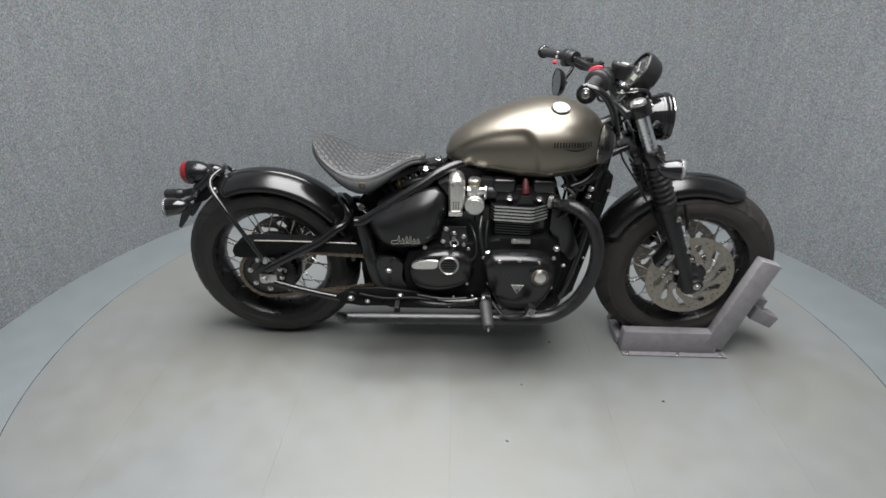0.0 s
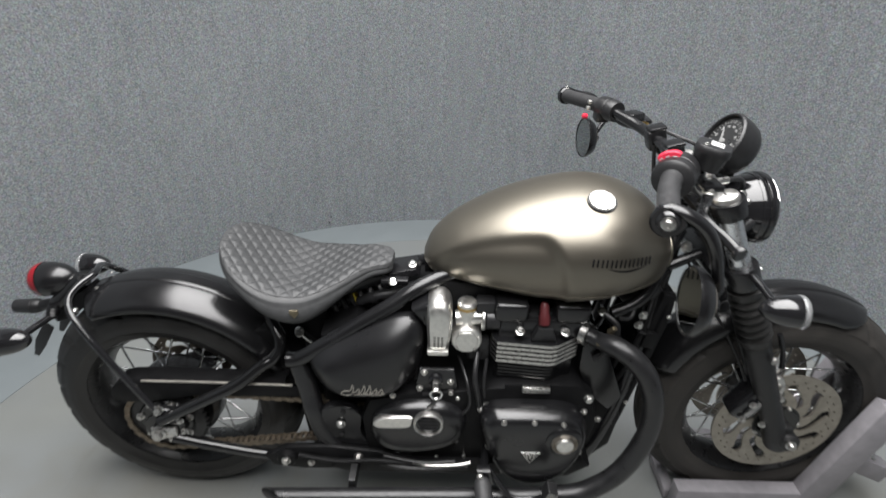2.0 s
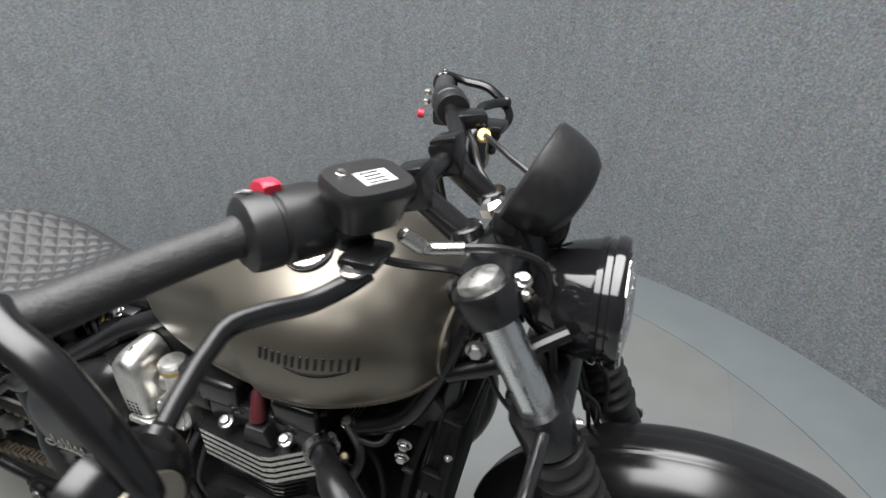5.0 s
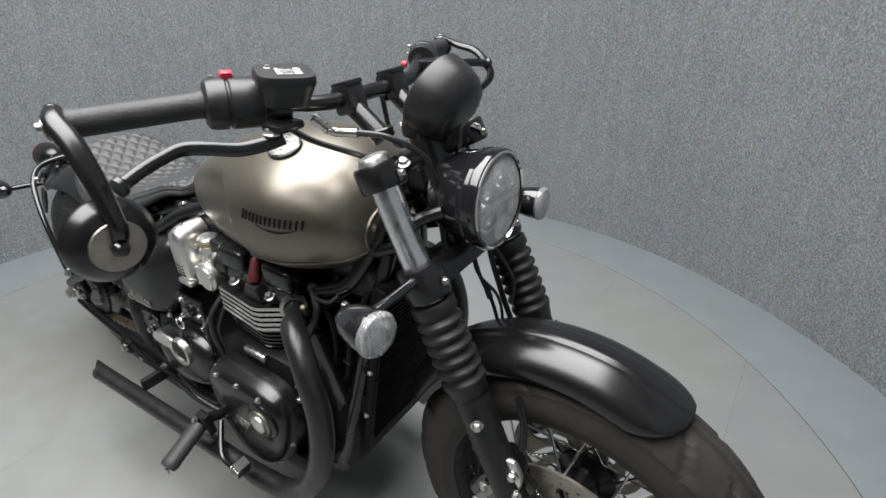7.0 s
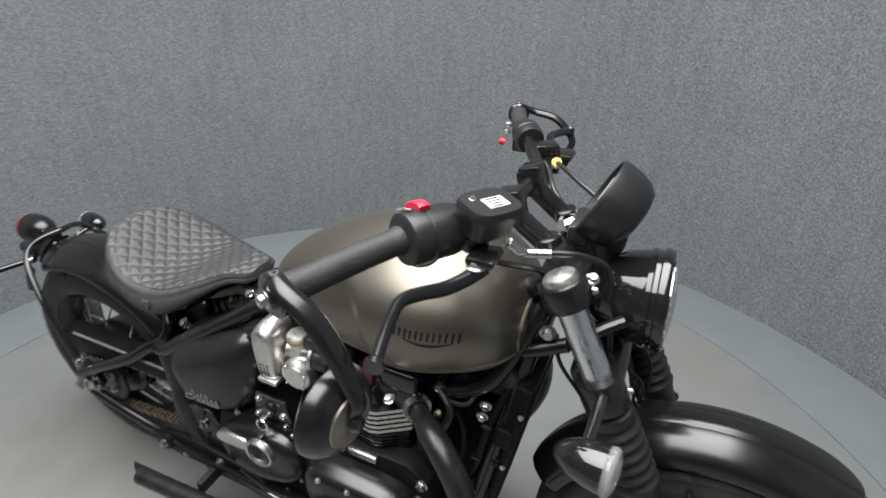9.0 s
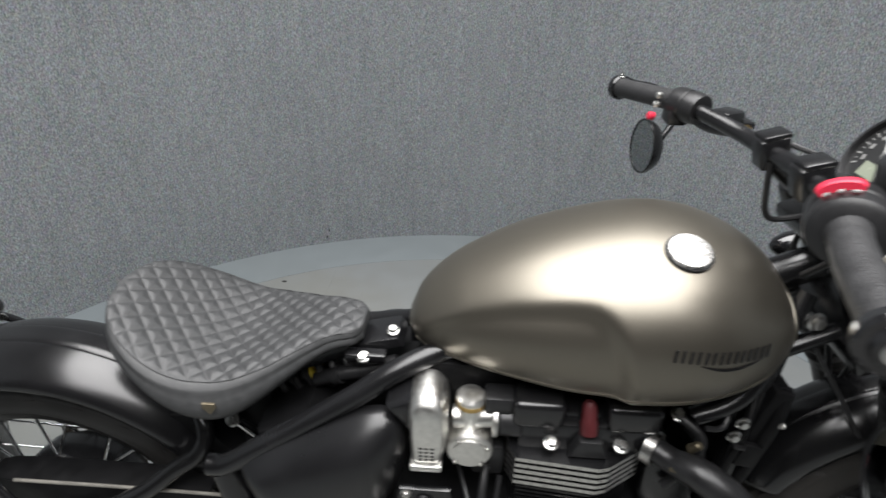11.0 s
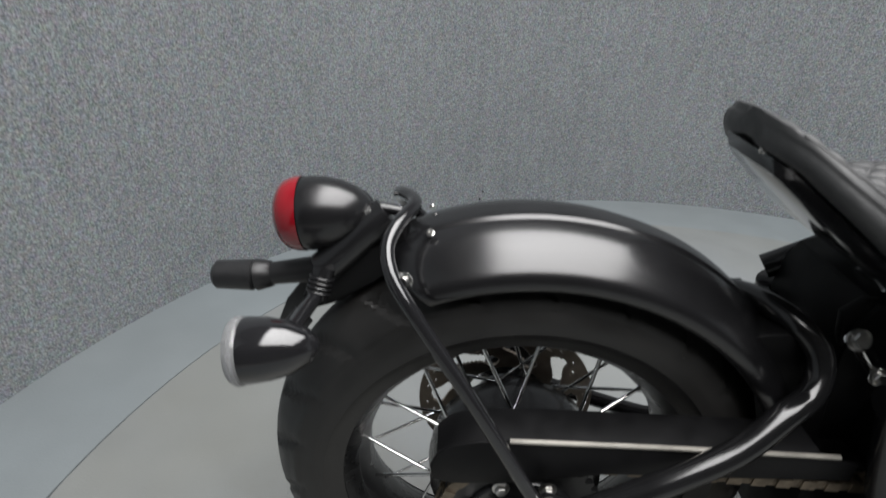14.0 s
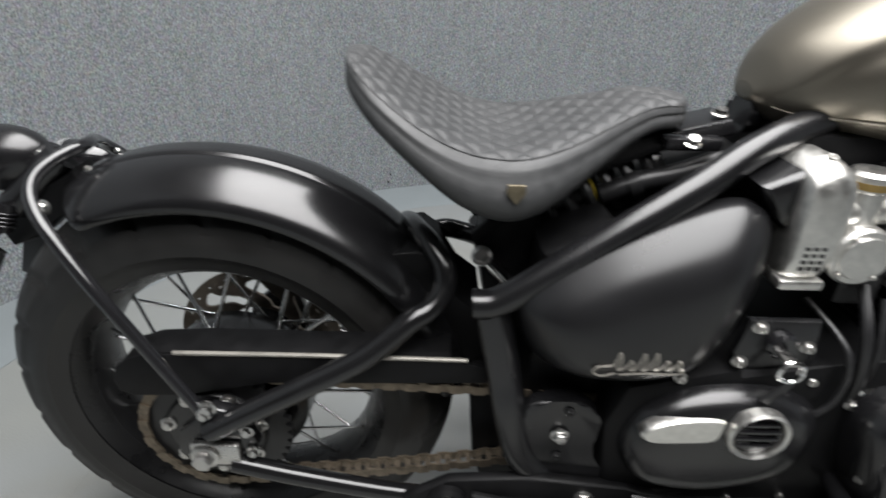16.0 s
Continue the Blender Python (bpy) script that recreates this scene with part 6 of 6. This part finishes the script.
for i in range(27):
    a = radians(-120 + 240 * i / 26)
    w_, l_ = (0.0022, 0.008) if i % 2 == 0 else (0.0012, 0.005)
    dirv = up * math.cos(a) + Vector((0, -1, 0)) * math.sin(a)
    side = GN.cross(dirv)
    c = GC + GN * 0.0056 + dirv * 0.043
    vs = [bm.verts.new(c + side * sx_ * w_ / 2 + dirv * sy_ * l_ / 2) for sx_, sy_ in ((-1, -1), (1, -1), (1, 1), (-1, 1))]
    bm.faces.new(vs)
for i in range(9):
    a = radians(-110 + 220 * i / 8)
    dirv = up * math.cos(a) + Vector((0, -1, 0)) * math.sin(a)
    side = GN.cross(dirv)
    c = GC + GN * 0.0056 + dirv * 0.033
    bm.faces.new([bm.verts.new(c + side * sx_ * 0.0035 + dirv * sy_ * 0.0025) for sx_, sy_ in ((-1, -1), (1, -1), (1, 1), (-1, 1))])
part("dial_markings", bm, TICK, gauge, "white tick marks", smooth=False)
bm = bmesh.new()
c = GC + GN * 0.0062 - up * 0.022
bm.faces.new([bm.verts.new(c + Vector((0, 1, 0)) * sx_ * 0.021 + up * sy_ * 0.0095) for sx_, sy_ in ((-1, -1), (1, -1), (1, 1), (-1, 1))])
part("lcd", bm, LCD, gauge, "small greenish display window", smooth=False)
bm = bmesh.new()
tube(bm, [GC + GN * 0.008 - up * 0.004, GC + GN * 0.008 - Vector((0, -1, 0)) * 0.012 + up * 0.012, GC + GN * 0.008 + Vector((0, 1, 0)) * 0.026 + up * 0.024], lambda t: 0.0022 - 0.0015 * t, 6)
lathe(bm, [(0, 0.0095), (0.006, 0.009), (0.0065, 0.006), (0, 0.006)], GC, GN, 20)
part("needle", bm, TICK, gauge)
bm = bmesh.new()
box(bm, GC + GN * 0.002 - up * 0.052, (0.030, 0.075, 0.030), None, 0.008)
tube(bm, [GC - GN * 0.04 - up * 0.02, GC - GN * 0.05 - up * 0.05, (1.205, 0, 0.94)], 0.014, 12)
part("instrument_mount", bm, PLASTIC, gauge)

# ---- handlebar ----
bm = bmesh.new()
half_bar = [(1.090, 0.0, 0.996), (1.088, 0.05, 0.996), (1.080, 0.11, 1.001), (1.056, 0.160, 1.011), (1.026, 0.215, 1.020), (0.992, 0.290, 1.021), (0.965, 0.362, 1.020)]
DROP = 0.05  # the far half hangs a little lower


def bar_at(s, x, y, z):
    return Vector((x, s * y, z - (DROP if s > 0 else 0.018) * y))


tube(bm, [bar_at(-1, 0.964, 0.380, 1.027)] + [bar_at(-1, *p) for p in reversed(half_bar[:-1])] + [bar_at(1, *p) for p in half_bar[1:-1]] + [bar_at(1, 0.966, 0.362, 1.017)], 0.0115, 16)
RISER_FOOT = {-1: (1.147, -0.048, 0.945), 1: (1.147, 0.048, 0.945)}
bar = part("handlebar", bm, SATIN, bike, "satin black flat handlebar")
for s in (-1, 1):
    rot = Matrix.Rotation(radians(-16), 3, "Y")
    bm = bmesh.new()
    box(bm, (1.090, s * 0.050, 0.994), (0.038, 0.036, 0.042), rot, 0.006, 2)
    box(bm, (1.087, s * 0.050, 1.016), (0.034, 0.034, 0.008), rot, 0.003)
    riser = part("bar_clamp", bm, SATIN, bike, "black handlebar clamp on a riser")
    bm = bmesh.new()
    cyl(bm, RISER_FOOT[s], (1.094, s * 0.050, 0.985), 0.0155, seg=20)
    cyl(bm, RISER_FOOT[s], Vector(RISER_FOOT[s]) + Vector((-0.004, 0, 0.014)), 0.019, seg=20, bev=0.002)
    part("riser", bm, SATIN, riser)
    p = [bar_at(s, *q) for q in (((1.018, 0.235, 1.022), (0.994, 0.290, 1.023), (0.964, 0.378, 1.026)) if s < 0 else ((1.018, 0.235, 1.022), (0.992, 0.290, 1.021), (0.965, 0.368, 1.017)))]
    bm = bmesh.new()
    tube(bm, p, lambda t: 0.0175 if t < 0.08 or t > 0.93 else 0.0163, 20)
    grip = part("grip", bm, GRIP, bar, "dark grey rubber grip")
    dgrip = (p[2] - p[0]).normalized()
    bm = bmesh.new()
    cyl(bm, p[2] - dgrip * 0.002, p[2] + dgrip * 0.013, 0.0215 if s > 0 else 0.0235, 0.0220 if s > 0 else 0.0245, 28, 0.003)
    cyl(bm, p[2] + dgrip * 0.011, p[2] + dgrip * 0.018, 0.0165, 0.0150, 28, 0.002)
    cap = part("bar_end", bm, GLOSS, bar)
    bolt(cap, p[2] + dgrip * 0.017, dgrip, 0.0080, STEEL, "socket")
    # bar-end mirror
    e = p[2] + dgrip * 0.004
    mc = Vector((1.018, -0.392, 0.896)) if s < 0 else Vector((1.023, 0.362, 0.892))
    bm = bmesh.new()
    arm = [Vector((0.984, -0.392, 1.031)), Vector((1.010, -0.393, 1.012)), Vector((1.031, -0.393, 0.980)), Vector((1.044, -0.392, 0.944))] if s < 0 else [e + Vector((0.030, 0.016, 0.004)), Vector((1.040, 0.393, 0.990)), Vector((1.078, 0.386, 0.950))]
    tube(bm, [e + Vector((0, 0, 0.018))] + arm + [mc + Vector((0.034, 0, 0.022)), mc + Vector((0.020, 0, 0))], lambda t: (0.0075 if s > 0 else 0.0095) + 0.003 * math.sin(math.pi * min(1, t * 1.3)), 12, flat=0.75)
    mirror = part("mirror", bm, SATIN, bike, "round black bar-end mirror on a curved arm")
    bolt(mirror, e + Vector((0.0, 0, 0.019)), (0, 0, 1), 0.006, CHROME, "socket")
    md = Vector((-0.95, 0.12 if s < 0 else -0.13, 0.035 if s < 0 else 0.03)).normalized()
    bm = bmesh.new()
    lathe(bm, [(0.031, -0.024), (0.042, -0.019), (0.0510, -0.006), (0.0520, 0.002), (0.0505, 0.004), (0.0480, 0.003), (0.0480, 0.001)], mc, md, 40)
    part("mirror_shell", bm, SATIN, mirror)
    bm = bmesh.new()
    lathe(bm, [(0.031, -0.0235), (0.030, -0.0255), (0, -0.0265)], mc, md, 40)
    part("mirror_back", bm, DISC, mirror, "dull alloy back disc")
    bm = bmesh.new()
    lathe(bm, [(0.0485, 0.002), (0, 0.002)], mc, md, 40)
    part("mirror_glass", bm, MIRROR, mirror)
    bm = bmesh.new()
    lathe(bm, [(0, -0.040), (0.007, -0.038), (0.010, -0.032), (0.008, -0.026)], mc, md, 20)
    part("ball_joint", bm, GLOSS, mirror)
    # switch housing
    q0, q1 = bar_at(s, 1.018, 0.236, 1.022), bar_at(s, 1.050, 0.180, 1.016)
    fat = 1.10 if s < 0 else 0.84
    stretch = 1.25 if s < 0 else 0.84
    sd = (q1 - q0).normalized()
    bm = bmesh.new()
    lathe(bm, [(0.0, 0.0), (0.024 * fat, 0.0), (0.0295 * fat, 0.004), (0.031 * fat, 0.012), (0.031 * fat, 0.026), (0.029 * fat, 0.028), (0.029 * fat, 0.030), (0.031 * fat, 0.032), (0.031 * fat, 0.052 * stretch), (0.028 * fat, 0.064 * stretch), (0.0, 0.066 * stretch)], q0, sd, 28, scale=(1.0, 0.95))
    if s > 0:
        box(bm, (1.020, 0.225, 0.990), (0.032, 0.040, 0.026), None, 0.006)
    else:
        box(bm, (1.042, -0.205, 1.008), (0.045, 0.042, 0.026), None, 0.008)
    sw = part("switch_housing", bm, PLASTIC, bar, "black switch housing")
    if s < 0:
        bm = bmesh.new()
        ax0 = Vector((1.031, -0.2080, 1.0150))
        out = Vector((-0.42, 0, 0.91))
        out = (out - sd * out.dot(sd)).normalized()
        across = sd.cross(out)

        def on_housing(along_, turn_, rad_):
            a_ = radians(turn_)
            return ax0 + sd * along_ + (out * math.cos(a_) + across * math.sin(a_)) * rad_

        rings = []
        for k in range(15):
            a_ = -29 + 58 * k / 14
            lift = 0.0372 + 0.0035 * math.sqrt(max(0.0, 1 - (abs(k - 7) / 7.2) ** 4))
            rings.append([on_housing(-0.0075, a_, 0.031), on_housing(-0.0075, a_, lift - 0.0015), on_housing(-0.0055, a_, lift), on_housing(0.0055, a_, lift), on_housing(0.0075, a_, lift - 0.0015), on_housing(0.0075, a_, 0.031)])
        loft(bm, rings)
        part("kill_switch", bm, REDP, sw, "red kill switch rocker")
        bm = bmesh.new()
        for k in range(3):
            c_ = on_housing(-0.0185, -18 + 18 * k, 0.0346)
            box(bm, c_, (0.007, 0.0045, 0.0012), frame_of(c_ - ax0 + sd * 0.0185))
        part("switch_marks", bm, TICK, sw)
    else:
        bm = bmesh.new()
        lathe(bm, [(0, 0), (0.0065, 0), (0.0065, 0.008), (0.004, 0.010), (0, 0.010)], (0.985, 0.222, 0.988), (-1, -0.3, 0.2), 16)
        part("horn_button", bm, REDP, sw, "red horn button")
        for dx, dz in ((0.0, 0.016), (0.002, 0.030)):
            bm = bmesh.new()
            box(bm, (0.988 + dx, 0.228, 0.990 + dz), (0.010, 0.012, 0.009), None, 0.003)
            part("switch_button", bm, ALLOY, sw)
    # lever and perch
    bm = bmesh.new()
    box(bm, (1.076, s * 0.172, 1.004), (0.044, 0.036, 0.022), Matrix.Rotation(radians(s * 30), 3, "Z"), 0.006)
    box(bm, (1.104, s * 0.188, 0.992), (0.036, 0.044, 0.012), None, 0.005)
    perch = part("lever_perch", bm, SATIN, bar, "black lever perch")
    bm = bmesh.new()
    tube(bm, [(1.106, s * 0.192, 0.979), (1.094, s * 0.212, 0.973), (1.078, s * 0.240, 0.971), (1.062, s * 0.270, 0.978), (1.052, s * 0.298, 0.983), (1.055, s * 0.326, 0.981), (1.063, s * 0.358, 0.977), (1.071, s * 0.388, 0.970)], lambda t: 0.0088 - 0.0022 * min(1, t * 1.4) + (0.003 if t > 0.95 else 0), 12, flat=1.2)
    part("lever", bm, SATIN, perch, "satin black curved lever")
    bolt(perch, (1.099, s * 0.203, 0.9835), (0, 0, 1), 0.0095, ALLOY, "socket")
# brake fluid reservoir on the right
bm = bmesh.new()
rings = []
rc = Vector((1.098, -0.172, 1.031))
lean = Matrix.Rotation(radians(11), 3, "Y")
ang = radians(-28)
for q, z, w in ((0.0, -0.016, 0.70), (1, -0.014, 0.82), (1, 0.010, 1.0), (1, 0.014, 1.06), (1, 0.022, 1.06), (1, 0.026, 1.0)):
    ring = []
    for k in range(32):
        a = 2 * math.pi * k / 32
        cx_, cy_ = math.copysign(abs(math.cos(a)) ** 0.55, math.cos(a)) * 0.027 * w, math.copysign(abs(math.sin(a)) ** 0.55, math.sin(a)) * 0.035 * w
        ring.append(rc + lean @ Vector((cx_ * math.cos(ang) - cy_ * math.sin(ang), cx_ * math.sin(ang) + cy_ * math.cos(ang), z)))
    rings.append(ring)
loft(bm, rings)
resv = part("brake_reservoir", bm, PLASTIC, bar, "black brake fluid reservoir with white label", sharp=40)
bm = bmesh.new()
rz = lean @ Matrix.Rotation(ang, 3, "Z")
box(bm, rc + rz @ Vector((0.004, 0.004, 0.0264)), (0.020, 0.030, 0.0012), rz)
part("label", bm, LABELW, resv, "white label")
bm = bmesh.new()
for k in range(4):
    box(bm, rc + rz @ Vector((-0.003 + 0.005 * k, 0.002, 0.0274)), (0.0018, 0.018, 0.0006), rz)
part("label_bars", bm, SEAM, resv)
bolt(resv, rc + rz @ Vector((-0.012, -0.018, 0.0255)), lean @ Vector((0, 0, 1)), 0.0035, STEEL, "socket")
bm = bmesh.new()
cyl(bm, (1.118, -0.150, 0.996), (1.134, -0.138, 0.978), 0.0075, seg=16, bev=0.002)
tube(bm, [(1.130, -0.140, 0.979), (1.138, -0.131, 0.974), (1.150, -0.127, 0.974), (1.168, -0.121, 0.975)], 0.0062, 12)
part("banjo_fitting", bm, STEEL, bar, "bright hose fitting")
bm = bmesh.new()
lathe(bm, [(0, 0), (0.009, 0), (0.009, 0.008), (0, 0.008)], (1.100, 0.156, 0.986), (0.3, -0.6, 0.6), 14)
part("cable_adjuster", bm, BRASS, bar, "brass cable adjuster")
for nm, pts, r in (("brake_hose", [(1.165, -0.122, 0.975), (1.205, -0.098, 0.967), (1.235, -0.06, 0.930), (1.245, -0.05, 0.86), (1.255, -0.05, 0.79)], 0.0045), ("clutch_cable", [(1.105, 0.150, 0.990), (1.15, 0.10, 0.985), (1.20, 0.06, 0.965), (1.22, 0.03, 0.90), (1.16, 0.03, 0.80)], 0.004),
                   ("throttle_cable", [(1.055, -0.185, 1.012), (1.10, -0.15, 0.965), (1.15, -0.08, 0.92), (1.13, -0.04, 0.86)], 0.0045), ("switch_wire", [(1.05, 0.19, 1.0), (1.09, 0.14, 0.985), (1.12, 0.08, 0.97), (1.16, 0.05, 0.93), (1.15, 0.03, 0.85)], 0.004),
                   ("loop_cable", [(1.083, 0.030, 0.985), (1.090, 0.030, 0.945), (1.097, 0.030, 0.917), (1.112, 0.030, 0.905), (1.150, 0.030, 0.912)], 0.0042),
                   ("lamp_wire", [(1.26, 0.03, 0.80), (1.29, 0.05, 0.75), (1.315, 0.06, 0.70), (1.32, 0.05, 0.66)], 0.0035), ("speed_wire", [(1.176, -0.045, 0.765), (1.190, -0.050, 0.736), (1.231, -0.050, 0.682), (1.283, -0.056, 0.609), (1.330, -0.078, 0.535), (1.360, -0.095, 0.475)], 0.0032)):
    bm = bmesh.new()
    tube(bm, pts, r, 8)
    part(nm, bm, PLASTIC, bike, "black sheathed cable")

# ---- wheel chock ----
chock = tagged(empty("wheel_chock", (1.48, 0, 0)), "grey painted steel wheel chock bolted under the front wheel", "wheel chock")
chock.location = (0, 0, 0)
ARM = Vector((0.097, 0, 0.321)).normalized()
for s in (-1, 1):
    bm = bmesh.new()
    box(bm, (1.468, s * 0.088, 0.0510), (0.355, 0.040, 0.092), None, 0.004)
    part("side_bar", bm, CHOCK, chock, "grey square side bar")
    bm = bmesh.new()
    box(bm, (1.488, s * 0.108, 0.004), (0.388, 0.040, 0.006), None, 0.0015)
    part("base_strip", bm, CHOCK, chock)
    for x in (1.312, 1.50, 1.660):
        bolt(chock, (x, s * 0.120, 0.007), (0, 0, 1), 0.006, STEEL, "socket")
    bm = bmesh.new()
    a0 = Vector((1.635, s * 0.088, 0.05))
    rot = frame_of(ARM)
    ln = 0.385
    box(bm, a0 + ARM * (ln / 2 - 0.02), (0.075, 0.041, ln) if abs(rot.col[0].x) > 0.5 else (0.041, 0.075, ln), rot, 0.004)
    part("inclined_arm", bm, CHOCK, chock, "grey inclined stop arm")
bm = bmesh.new()
box(bm, (1.738, 0, 0.19), (0.05, 0.17, 0.06), frame_of(ARM), 0.003)
box(bm, (1.805, -0.045, 0.145), (0.095, 0.05, 0.05), Matrix.Rotation(radians(25), 3, "Y"), 0.003)
cross = part("cross_bar", bm, CHOCK, chock)
bolt(cross, (1.800, -0.050, 0.172), (0.2, -0.2, 1), 0.009, STEEL)
bm = bmesh.new()
box(bm, (1.300, 0, 0.018), (0.03, 0.12, 0.03), None, 0.004)
part("rear_stop", bm, CHOCK, chock)
